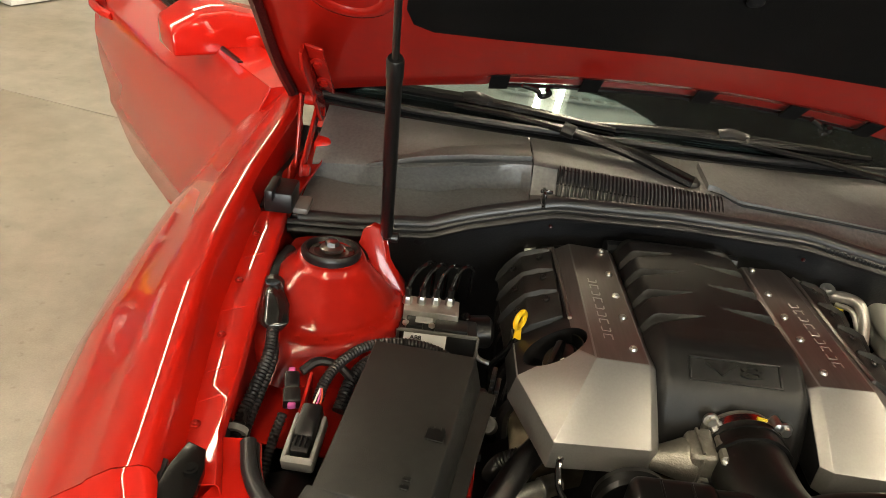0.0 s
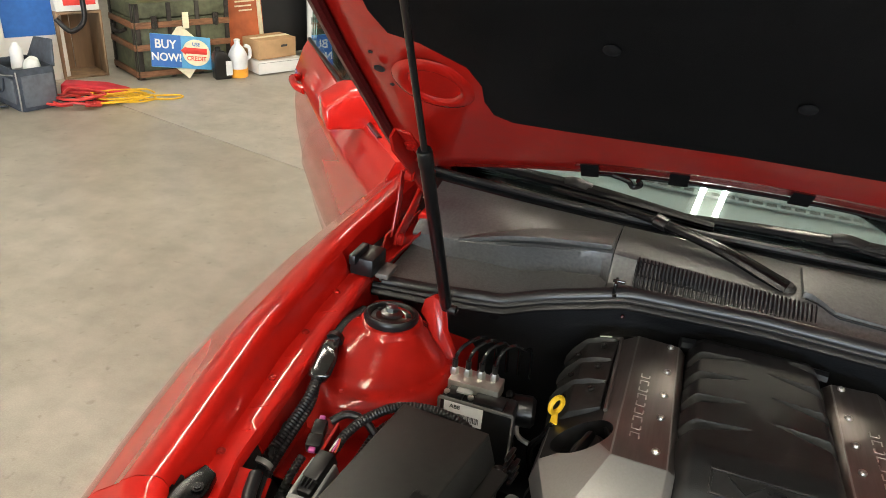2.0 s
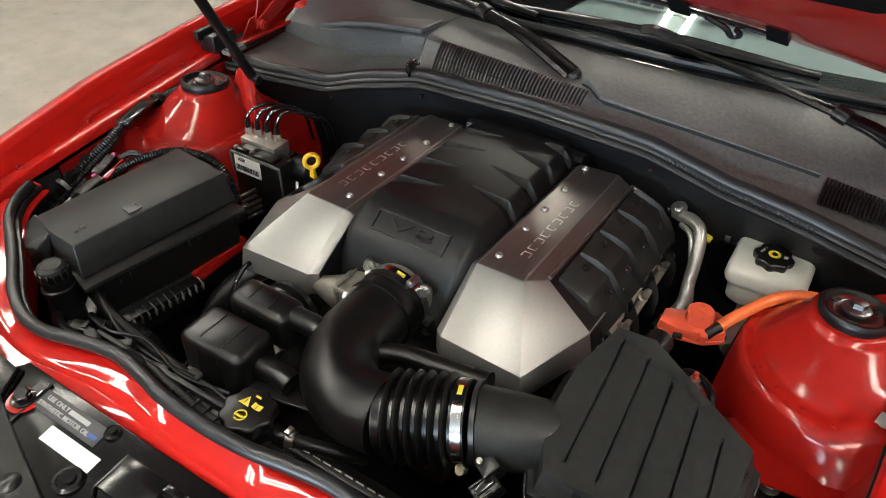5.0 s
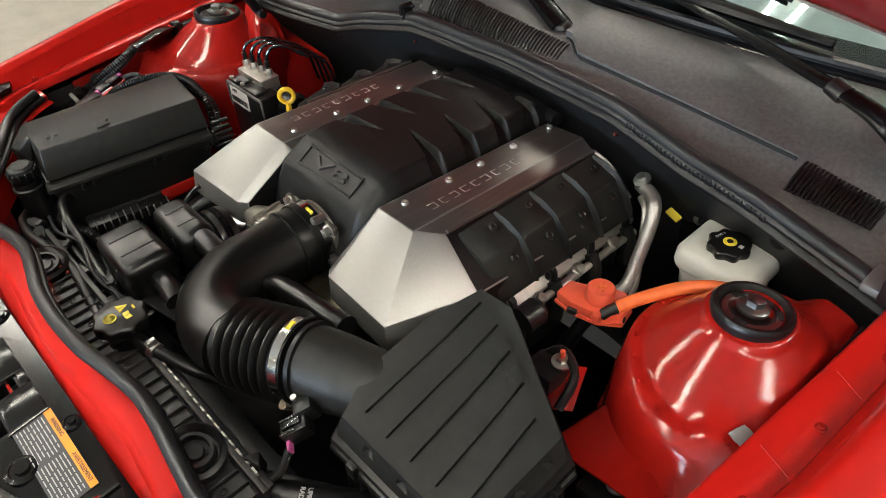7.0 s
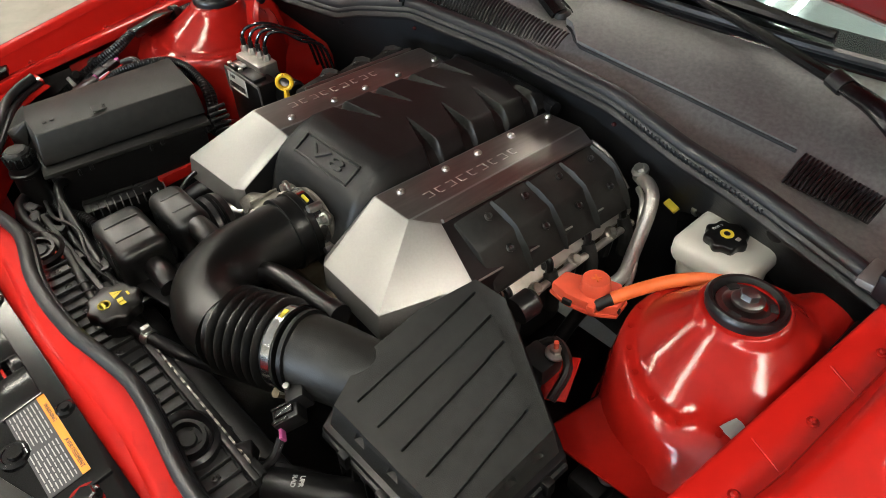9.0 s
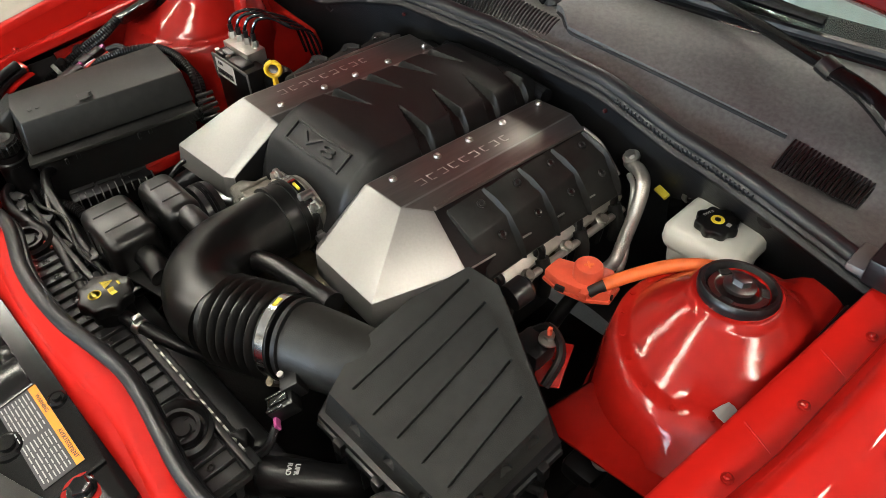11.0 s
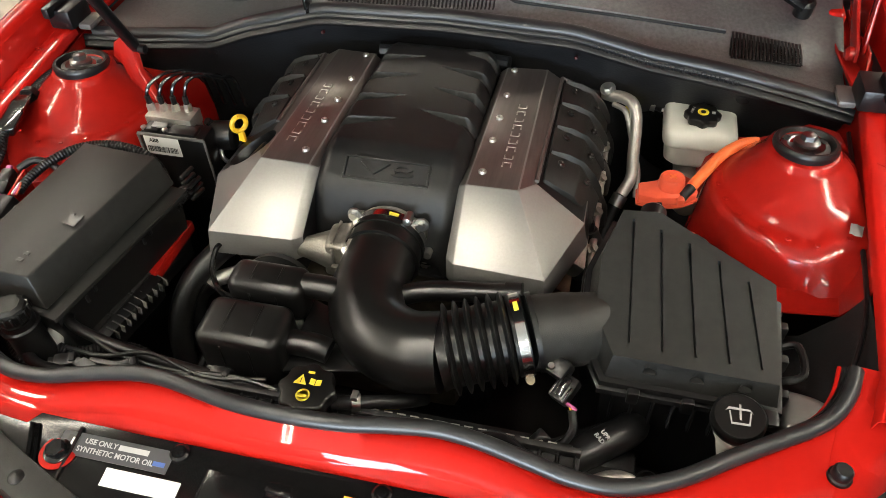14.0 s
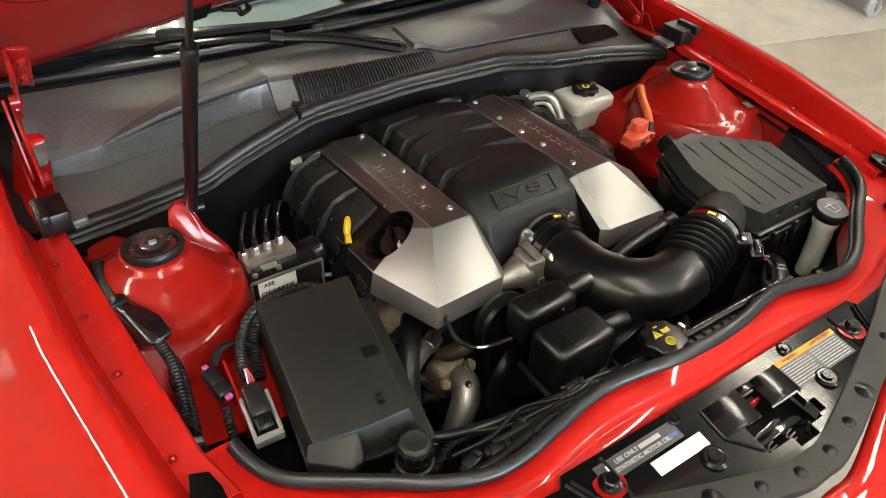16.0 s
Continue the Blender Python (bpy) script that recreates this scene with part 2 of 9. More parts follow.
# Dash colour raised to teal-grey, standing in for the veil on the windshield.
DASH = mat("dash_vinyl_with_glass_veil", (0.16, 0.185, 0.19), 0.5, var=0.12, scale=60, bump=0.2, bscale=700)
WIPER = mat("wiper_black_coating", (0.0035, 0.0035, 0.0035), 0.21, var=0.15, scale=40, spec=0.22, rvar=0.03)
DARKMET = mat("dark_zinc_metal", (0.26, 0.26, 0.262), 0.32, metal=1.0, var=0.15, rvar=0.03)
SEALRED = mat("dark_red_edge_sealer", (0.035, 0.003, 0.003), 0.4, var=0.4, scale=60, bump=0.8, bscale=220)
SIGNC = mat("cyan_paint_mark", (0.04, 0.36, 0.50), 0.5, var=0.1)
FIN = mat("dull_grey_fin", (0.11, 0.106, 0.10), 0.4, var=0.15)


# ---- floor, walls and ceiling of the garage ----
ROOM = pose(0, 0, 0, 0, 0, -14.5)


def concrete():
    m = bpy.data.materials.new("polished_concrete")
    m.use_nodes = True
    nt = m.node_tree
    b = nt.nodes["Principled BSDF"]
    co = nt.nodes.new("ShaderNodeTexCoord")

    def tex(s, d, rough=0.6):
        n = nt.nodes.new("ShaderNodeTexNoise")
        n.inputs["Scale"].default_value, n.inputs["Detail"].default_value, n.inputs["Roughness"].default_value = s, d, rough
        nt.links.new(co.outputs["Object"], n.inputs["Vector"])
        return n

    def ramp(src, stops):
        r = nt.nodes.new("ShaderNodeValToRGB")
        while len(r.color_ramp.elements) < len(stops):
            r.color_ramp.elements.new(0.5)
        for e, (p, c) in zip(r.color_ramp.elements, stops):
            e.position, e.color = p, (*c, 1)
        nt.links.new(src.outputs[0], r.inputs[0])
        return r

    def mul(a, c, f=1.0):
        x = nt.nodes.new("ShaderNodeMix")
        x.data_type, x.blend_type = "RGBA", "MULTIPLY"
        x.inputs["Factor"].default_value = f
        nt.links.new(a, x.inputs["A"])
        nt.links.new(c, x.inputs["B"])
        return x.outputs["Result"]
    base = ramp(tex(1.1, 6), [(0.25, (0.375, 0.350, 0.302)), (0.5, (0.420, 0.394, 0.341)), (0.75, (0.460, 0.433, 0.380))])
    cloud = ramp(tex(7.0, 6, 0.62), [(0.30, (0.81, 0.81, 0.80)), (0.66, (1.06, 1.06, 1.06))])
    smear = ramp(tex(2.4, 4, 0.55), [(0.35, (0.90, 0.895, 0.88)), (0.6, (1.03, 1.03, 1.03))])
    smudge = ramp(tex(24, 3, 0.5), [(0.26, (0.70, 0.69, 0.67)), (0.37, (1, 1, 1))])
    grit = ramp(tex(190, 3), [(0.2, (0.84, 0.84, 0.84)), (0.7, (1.06, 1.06, 1.06))])
    c = mul(mul(mul(mul(base.outputs[0], cloud.outputs[0]), smear.outputs[0]), smudge.outputs[0], 0.8), grit.outputs[0])
    nt.links.new(c, b.inputs["Base Color"])
    rr = nt.nodes.new("ShaderNodeMapRange")
    rr.inputs[1].default_value, rr.inputs[2].default_value, rr.inputs[3].default_value, rr.inputs[4].default_value = 0.3, 0.7, 0.30, 0.46
    nt.links.new(tex(3.0, 6).outputs[0], rr.inputs[0])
    nt.links.new(rr.outputs[0], b.inputs["Roughness"])
    bp = nt.nodes.new("ShaderNodeBump")
    bp.inputs["Strength"].default_value, bp.inputs["Distance"].default_value = 0.08, 0.003
    nt.links.new(tex(9.0, 3).outputs[0], bp.inputs["Height"])
    nt.links.new(bp.outputs[0], b.inputs["Normal"])
    return m


CONCRETE = concrete()
WALLM = mat("cream_painted_wall", (0.34, 0.315, 0.27), 0.6, var=0.05, scale=20, bump=0.2, bscale=200)
CEILM = mat("white_ceiling_sheet", (0.33, 0.32, 0.30), 0.7, var=0.05, scale=8)
floor = tagged(new("floor"), "polished grey-beige concrete garage floor with saw-cut joints", "floor", kind="structure")
for n, (y0, y1) in enumerate(((-9.0, -2.8), (-2.794, 1.880), (1.886, 6.2))):
    part("floor_slab", moved(box((0, (y0 + y1) / 2, -0.06), (18, y1 - y0, 0.12), 0.002), ROOM), CONCRETE, floor)
part("joint_filler", moved(box((0, -0.5, -0.075), (18, 15, 0.13), 0), ROOM), LINER, floor)
for nm, c, s in (("wall_north", (0, 6.25, 2.2), (18.2, 0.15, 4.6)), ("wall_west", (-9.05, -1.4, 2.2), (0.15, 15.4, 4.6)), ("wall_east", (9.05, -1.4, 2.2), (0.15, 15.4, 4.6))):
    solo(nm, moved(box(c, s, 0), ROOM), WALLM, "cream painted garage wall", "wall", kind="structure")
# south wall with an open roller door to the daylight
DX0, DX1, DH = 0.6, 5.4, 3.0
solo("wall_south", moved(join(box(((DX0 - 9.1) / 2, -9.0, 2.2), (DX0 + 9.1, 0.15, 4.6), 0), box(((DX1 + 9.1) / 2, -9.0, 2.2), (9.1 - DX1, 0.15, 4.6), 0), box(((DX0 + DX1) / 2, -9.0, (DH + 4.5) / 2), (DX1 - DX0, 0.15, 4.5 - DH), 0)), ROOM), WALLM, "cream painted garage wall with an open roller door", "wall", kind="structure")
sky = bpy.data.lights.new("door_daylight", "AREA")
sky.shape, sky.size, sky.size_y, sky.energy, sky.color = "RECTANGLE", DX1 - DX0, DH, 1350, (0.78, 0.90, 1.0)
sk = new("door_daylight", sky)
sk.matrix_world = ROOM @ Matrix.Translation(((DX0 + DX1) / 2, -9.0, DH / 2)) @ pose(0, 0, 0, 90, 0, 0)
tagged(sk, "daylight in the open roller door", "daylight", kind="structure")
solo("ceiling", moved(box((0, -1.4, 4.55), (18.3, 15.5, 0.12), 0), ROOM), CEILM, "white sheeted garage ceiling", "ceiling", kind="structure")

LAMP = bpy.data.materials.new("lit_tube")
LAMP.use_nodes = True
_e = LAMP.node_tree.nodes["Principled BSDF"]
_e.inputs["Emission Color"].default_value = (1.0, 0.91, 0.745, 1)
_e.inputs["Emission Strength"].default_value = TUBE
HOUSING = mat("white_enamel_housing", (0.75, 0.75, 0.72), 0.4, var=0.03)


def strip_light():
    t = thing("ceiling_light", (0, 0, 3.6), "white two-tube strip light hung below the ceiling, lit", "ceiling light", "strip lights")
    part("housing", box((0, 0, 3.68), (0.26, 2.42, 0.06), 0.01), HOUSING, t)
    for x in (-0.07, 0.07):
        part("tube", tube([(x, -1.18, 3.63), (x, 1.18, 3.63)], 0.019, 8, 1), LAMP, t, "lit white tube")
    for y in (-0.9, 0.9):
        part("hanger", tube([(0, y, 3.7), (0, y, 4.5)], 0.004, 6, 1), STEEL, t)
    return t


first = strip_light()
spots = LIGHTS
first.matrix_basis = ROOM @ pose(*spots[0])
for sp in spots[1:]:
    copy_thing(first, ROOM @ pose(*sp))


# ---- car body ----
CAR = thing("sports_car", (0, 0.6, 0), "red two-door sports car with raised hood and an open door", "car")


def xi(y):
    return lerp((-0.5, -0.353, 0.126, 0.4), (-0.60, -0.639, -0.679, -0.69), y)


def zi(y):
    return lerp((-0.5, -0.353, 0.126, 0.4), (0.872, 0.877, 0.899, 0.91), y)


def xc(y):
    return lerp((-0.62, -0.44, -0.126, 0.05, 0.2, 0.45, 1.1), (-0.62, -0.69, -0.735, -0.745, -0.748, -0.742, -0.76), y)


def zc(y):
    return lerp((-0.62, -0.44, -0.12, 0.2, 0.45, 1.1), (0.862, 0.898, 0.928, 0.947, 0.955, 0.95), y)


def fender_section(y):
    c, z = xc(y), zc(y)
    k = lerp((-0.62, -0.3, 0.2, 1.1), (0.95, 1.05, 1.05, 1.0), y)
    w = [(c + 0.010, z - 0.012), (c + 0.003, z - 0.002), (c - 0.006, z), (c - 0.035, z - 0.010), (c - 0.062, z - 0.030), (c - 0.066, z - 0.036), (c - 0.105 * k, z - 0.066), (c - 0.150 * k, z - 0.115), (c - 0.188 * k, z - 0.175), (c - 0.21 * k, z - 0.26), (c - 0.22 * k, z - 0.40), (c - 0.20 * k, z - 0.6)]
    return [(x, y, zz) for x, zz in w]


def inner_section(y):
    a, b = xi(y), xc(y)
    z0, z1 = zi(y), zc(y)
    return [(a + 0.002, y, z0 - 0.016), (a, y, z0 - 0.003), (a - 0.004, y, z0), (a * 0.5 + b * 0.5 + 0.004, y, z0 - 0.006), (b + 0.026, y, z0 - 0.010), (b + 0.016, y, z1 - 0.022), (b + 0.010, y, z1 - 0.012)]


def rivet(p, n=(0, 0, 1), r=0.006, h=0.003):
    return lathe([(r, 0), (r, h * 0.5), (r * 0.6, h), (0, h)], p, n, 10)


def fender(side):
    t = Panel("fender", "glossy red front fender with a bolted inner flange")
    flip = mirrored if side > 0 else (lambda b: b)
    ys = lin(-0.436, 1.0, 40)
    part("outer_panel", flip(sheet(lambda u, v: fender_section(u)[v], ys, range(12), -0.0015)), RED, t, "glossy red outer panel", 60)
    ys = lin(-0.428, 0.13, 24)
    part("inner_flange", flip(sheet(lambda u, v: inner_section(u)[v], ys, range(7), -0.0015)), RED, t, "red inner flange", 50)
    ys = lin(0.13, 0.5, 12)
    part("rear_edge", flip(sheet(lambda u, v: [(xc(u) + 0.010, u, zc(u) - 0.012), (xc(u) + 0.014, u, zc(u) - 0.05), (xc(u) + 0.01, u, zc(u) - 0.16)][v], ys, range(3), -0.0015)), RED, t)
    for y in (0.056, -0.07, -0.19, -0.345):
        part("flange_bolt", flip(join(rivet((0.5 * (xi(y) + xc(y)), y, zi(y) - 0.006), r=0.0065, h=0.002), rivet((0.5 * (xi(y) + xc(y)), y, zi(y) - 0.004), r=0.004, h=0.003))), RED_IN, t)
    for y in (0.0, -0.13, -0.25, -0.30):
        part("flange_rib", flip(tube([(xi(y) - 0.012, y, zi(y) - 0.001), (xc(y) + 0.03, y - 0.008, zi(y) - 0.0095)], 0.0008, 6, 1)), RED, t)
    return t


fender(-1)
fender(1)


def bumper_half(side):
    """The nose from the fender seam forward, one side."""
    flip = mirrored if side > 0 else (lambda b: b)
    edge = [(xc(-0.4372), -0.4372, zc(-0.4372)), (-0.672, -0.470, 0.884), (-0.642, -0.517, 0.873), (-0.60, -0.552, 0.865), (-0.52, -0.600, 0.852), (-0.42, -0.630, 0.845), (-0.30, -0.682, 0.838), (-0.19, -0.722, 0.832), (-0.05, -0.772, 0.826), (0.0, -0.776, 0.825)]
    e = crom(edge, 5)
    rear = [(e[0].x - x, z - e[0].z) for x, y, z in fender_section(-0.4372)]
    nose = [(0, -0.012), (0.004, -0.002), (0.012, 0), (0.036, -0.008), (0.056, -0.014), (0.060, -0.016), (0.10, -0.040), (0.14, -0.085), (0.165, -0.14), (0.18, -0.19), (0.19, -0.28), (0.19, -0.40)]

    def f(u, v):
        k = min(1.0, u / 22)
        k = k * k * (3 - 2 * k)
        d = Vector((-1, 0, 0)).lerp(Vector((e[u].x * 0.9, min(-0.05, e[u].y + 0.28), 0)).normalized(), k).normalized()
        out, dn = (a + (b - a) * k for a, b in zip(rear[v], nose[v]))
        return e[u] + d * out + Vector((0, 0, dn))
    return flip(sheet(f, range(len(e)), range(12), -0.0015))


bumper = Panel("bumper_fascia", "glossy red front bumper nose with a pointed middle")
part("nose_skin", bumper_half(-1), RED, bumper, "", 60)
part("nose_skin", bumper_half(1), RED, bumper, "", 60)

# radiator support panel, red, between seal and black cover
SEALF = [(-0.606, -0.365, 0.868), (-0.595, -0.40, 0.862), (-0.571, -0.432, 0.855), (-0.52, -0.464, 0.850), (-0.476, -0.491, 0.848), (-0.42, -0.527, 0.846), (-0.363, -0.549, 0.845), (-0.31, -0.550, 0.846), (-0.261, -0.539, 0.847), (-0.21, -0.528, 0.848), (-0.165, -0.524, 0.849), (-0.115, -0.53, 0.85), (-0.065, -0.538, 0.85), (0.0, -0.541, 0.85)]
SEALF = [(x, y - 0.020 * max(0, 1 - (x / 0.33) ** 2), z + 0.032 * max(0, 1 - (x / 0.33) ** 2)) for x, y, z in SEALF]
SEALF = SEALF + [(-x, y, z) for x, y, z in SEALF[-2::-1]]


def support():
    s = crom(SEALF, 4)

    def f(u, v):
        p = s[u]
        ay = abs(p.x)
        front = lerp((0, 0.20, 0.30, 0.42, 0.52, 0.60, 0.64), (-0.60, -0.60, -0.61, -0.60, -0.60, -0.54, -0.45), ay)
        wide = lerp((0, 0.5, 0.55, 0.61), (0.0, 0.0, 0.05, 0.07), ay)
        q = Vector((p.x + math.copysign(wide, p.x), front, p.z - 0.006))
        k, dz = ((-0.12, -0.06), (-0.10, -0.012), (0.0, -0.010), (0.40, -0.0095), (0.50, -0.0105), (0.55, -0.0165), (0.60, -0.0175), (1.0, -0.018), (1.1, -0.035))[v]
        if v == 0 and ay > 0.5:
            dz = -0.016
        r = p.lerp(q, k)
        r.z = p.z + (0.846 - p.z) * max(0, min(1, k)) * (ay < 0.4) + dz + 0.004 * k
        return r
    return sheet(f, range(len(s)), range(9), -0.002)


rs = Panel("radiator_support", "red painted front crossmember round the engine bay")
part("panel", support(), RED, rs, "", 60)
for sgn in (-1, 1):
    part("side_panel", slab([(sgn * 0.605, -0.35, 0.866), (sgn * 0.71, -0.36, 0.866), (sgn * 0.705, -0.45, 0.868), (sgn * 0.63, -0.56, 0.852), (sgn * 0.55, -0.55, 0.842), (sgn * 0.585, -0.43, 0.850)], (0, 0, -0.01), 0.002), RED, rs)
    part("bump_stop", lathe([(0.0125, 0), (0.0125, 0.004), (0.0105, 0.006), (0.010, 0.015), (0.008, 0.0175), (0, 0.0175)], (sgn * 0.580, -0.490, 0.850), (0, 0, 1), 16), RUBBER, rs, "black rubber bump stop")

hs = Panel("front_weatherstrip", "long grey-black rubber hood seal")
part("bulb", tube([(x, y, z + 0.007) for x, y, z in SEALF], 0.0095, 12, 5, flat=0.9), SEAL, hs)
part("carrier", tube([(x * 0.992, y + 0.007, z - 0.004) for x, y, z in SEALF], 0.006, 8, 5), RUBBER, hs)

# black radiator cover with its latch opening
STRIP = [(-0.50, -0.575), (-0.40, -0.612), (-0.30, -0.655), (-0.19, -0.697), (-0.05, -0.742), (0.0, -0.746)]


def cover_z(y):
    return 0.846 + (y + 0.59) * 0.12


rc = thing("radiator_cover", (0, -0.65, 0.82), "black moulded radiator cover with push-pin clips and a latch opening", "radiator cover")
half = [(-0.41, -0.595), (-0.374, -0.600), (-0.301, -0.606), (-0.29, -0.592), (-0.15, -0.594), (0.0, -0.594)]
outl = half + [(-x, y) for x, y in half[-2::-1]]
fr = [(-x, y) for x, y in STRIP[1:]][::1] + [(x, y) for x, y in STRIP[-2:0:-1]]
outl = outl + fr
plate = slab([(x, y, cover_z(y)) for x, y in outl], (0, 0, -0.012), 0.0015)
plate = carve(plate, [box((0.012, -0.648, 0.83), (0.024, 0.034, 0.1), 0.0), box((0.020, -0.684, 0.83), (0.110, 0.042, 0.1), 0.0), box((0.070, -0.690, 0.83), (0.040, 0.020, 0.1), 0), box((0.030, -0.708, 0.83), (0.040, 0.024, 0.1), 0)])
part("plate", plate, COVERM, rc)
for x0, x1, y1 in ((-0.070, -0.001, -0.662), (0.025, 0.080, -0.660)):
    part("raised_pad", slab([(x0, -0.617, cover_z(-0.617) + 0.0032), (x1, -0.617, cover_z(-0.617) + 0.0032), (x1, y1, cover_z(y1) + 0.0032), (x0, y1, cover_z(y1) + 0.0032)], (0, 0, -0.007), 0.0013, 2), COVERM, rc)
part("pad_bridge", box((0.012, -0.622, cover_z(-0.622) - 0.0012), (0.030, 0.011, 0.0085), 0.0013), COVERM, rc)
part("notch_back", box((0.012, -0.640, 0.815), (0.026, 0.004, 0.04), 0.001), RED_IN, rc, "red panel behind the notch")
for x0, y0, x1, y1 in ((-0.070, -0.617, -0.072, -0.662), (-0.072, -0.662, -0.038, -0.700), (0.080, -0.617, 0.082, -0.664)):
    part("edge_bead", tube([(x0, y0, cover_z(y0) + 0.002), (x1, y1, cover_z(y1) + 0.002)], 0.0016, 6, 1), COVERM, rc)
for sgn in (-1, 1):
    for a, b in (((0.232, -0.60), (0.232, -0.665)), ((0.285, -0.606), (0.262, -0.655)), ((0.293, -0.606), (0.272, -0.652))):
        part("rib", tube([(sgn * a[0], a[1], cover_z(a[1]) + 0.001), (sgn * b[0], b[1], cover_z(b[1]) + 0.001)], 0.0028, 6, 1), COVERM, rc)


def push_pin(x, y, r=0.011):
    z = cover_z(y)
    return join(lathe([(r, 0), (r, 0.002), (r * 0.75, 0.004), (r * 0.7, 0.003), (r * 0.45, 0.003), (r * 0.42, 0.006), (0, 0.006)], (x, y, z), (0, 0, 1), 18))


for x, y, r in ((-0.11, -0.606, 0.011), (0.12, -0.605, 0.011), (-0.105, -0.672, 0.019), (0.135, -0.668, 0.019)):
    part("push_pin", push_pin(x, y, r), COVERM, rc)
for sgn in (-1, 1):
    p = (sgn * 0.245, -0.632)
    part("bolt_hole", lathe([(0.021, 0.0), (0.021, 0.0015), (0.017, 0.0018), (0.0, 0.0015)], (*p, cover_z(p[1])), (0, 0, 1), 24), RED_IN, rc, "red bolt hole")
    part("hex_bolt", join(lathe([(0.015, 0.001), (0.015, 0.004), (0.012, 0.005), (0, 0.005)], (*p, cover_z(p[1])), (0, 0, 1), 24), lathe([(0.011, 0.004), (0.011, 0.012), (0.009, 0.014), (0, 0.014)], (*p, cover_z(p[1])), (0, 0, 1), 6)), GLOSSBLK, rc, "black hex bolt")
    line = crom([(-0.655, -0.478, 0.876), (-0.634, -0.508, 0.870), (-0.60, -0.5365, 0.864), (-0.56, -0.557, 0.859)] + [(x, y, cover_z(y) + 0.005) for x, y in STRIP[1:]], 5)

    def band(u, v):
        p, q = line[max(0, u - 1)], line[min(len(line) - 1, u + 1)]
        n = Vector((q.y - p.y, p.x - q.x, 0)).normalized()
        w = lerp((-0.66, -0.56, -0.40, 0.0), (0.0125, 0.0125, 0.019, 0.019), line[u].x) * (-1, -0.92, -0.3, 0.3, 0.92, 1)[v]
        r = line[u] + n * w + Vector((0, 0, (-0.006, 0.001, 0.0025, 0.0025, 0.001, -0.006)[v]))
        return (-sgn * r.x, r.y, r.z)
    part("edge_strip", sheet(band, range(len(line)), range(6), -0.002), GRAIN, rc, "grained black edge strip")
    for x, y, r in ((0.45, -0.594, 0.012), (0.36, -0.63, 0.014), (0.27, -0.67, 0.009), (0.155, -0.712, 0.014), (0.09, -0.732, 0.009), (0.03, -0.745, 0.009)):
        part("strip_clip", lathe([(r, 0), (r, 0.002), (r * 0.6, 0.005), (0, 0.006)], (sgn * x, y, cover_z(y) + 0.008), (0, 0, 1), 16), SATIN, rc)
    arm = [(-0.664, -0.386, 0.888), (-0.643, -0.394, 0.887), (-0.637, -0.418, 0.886), (-0.637, -0.449, 0.882), (-0.639, -0.482, 0.877), (-0.668, -0.474, 0.879), (-0.677, -0.448, 0.884), (-0.673, -0.418, 0.887)]
    part("corner_bracket", slab([(-sgn * x, y, z) for x, y, z in arm], (0, 0, -0.012), 0.0015), WIPER, rc, "black corner bracket")
    part("bracket_tab", slab([(sgn * 0.705, -0.405, 0.884), (sgn * 0.676, -0.412, 0.886), (sgn * 0.676, -0.445, 0.882), (sgn * 0.692, -0.434, 0.882)], (0, 0, -0.014), 0.0015), BLACK, rc)
    part("bracket_bolt", join(lathe([(0.008, 0), (0.008, 0.0015), (0, 0.002)], (sgn * 0.650, -0.422, 0.886), (0, 0, 1), 18), lathe([(0.005, 0.001), (0.005, 0.003), (0, 0.003)], (sgn * 0.650, -0.422, 0.886), (0, 0, 1), 6)), WIPER, rc)
part("cavity_floor", box((0.015, -0.68, 0.775), (0.2, 0.12, 0.01), 0.002), LINER, rc)

latch = thing("hood_latch", (0.015, -0.68, 0.79), "oily black steel hood latch with coil springs", "hood latch")
part("plate", box((0.01, -0.685, 0.80), (0.09, 0.012, 0.05), 0.002), GLOSSBLK, latch)
part("pawl", hull([(-0.015, -0.672, 0.812), (0.03, -0.668, 0.818), (0.045, -0.675, 0.806), (0.0, -0.68, 0.800), (-0.015, -0.68, 0.806)], 0.001), STEEL, latch)
for x in (-0.01, 0.028):
    part("spring", tube([(x + 0.006 * math.cos(a), -0.672 - 0.001 * a, 0.815 + 0.006 * math.sin(a)) for a in lin(0, 31, 60)], 0.0011, 6, 1), STEEL, latch)
part("release_lever", tube([(0.05, -0.69, 0.812), (0.055, -0.70, 0.826), (0.04, -0.708, 0.824)], 0.004, 8, 4), GLOSSBLK, latch, "black release lever")


def wheel(x, y):
    w = Panel("wheel", "black tyre on a silver alloy wheel")
    s = 1 if x > 0 else -1
    part("tyre", lathe([(0.25, -0.11), (0.33, -0.115), (0.355, -0.09), (0.36, 0.0), (0.355, 0.09), (0.33, 0.115), (0.25, 0.11), (0.24, 0.0)], (x, y, 0.36), (s, 0, 0), 40), RUBBER, w)
    part("rim", lathe([(0.25, -0.10), (0.25, 0.10), (0.235, 0.105), (0.22, 0.07), (0.07, 0.075), (0.05, 0.09), (0, 0.09)], (x, y, 0.36), (s, 0, 0), 40), SILVER, w, "silver rim")


for wx, wy in ((-0.83, 0.02), (0.83, 0.02), (-0.83, 2.87), (0.83, 2.87)):
    wheel(wx, wy)


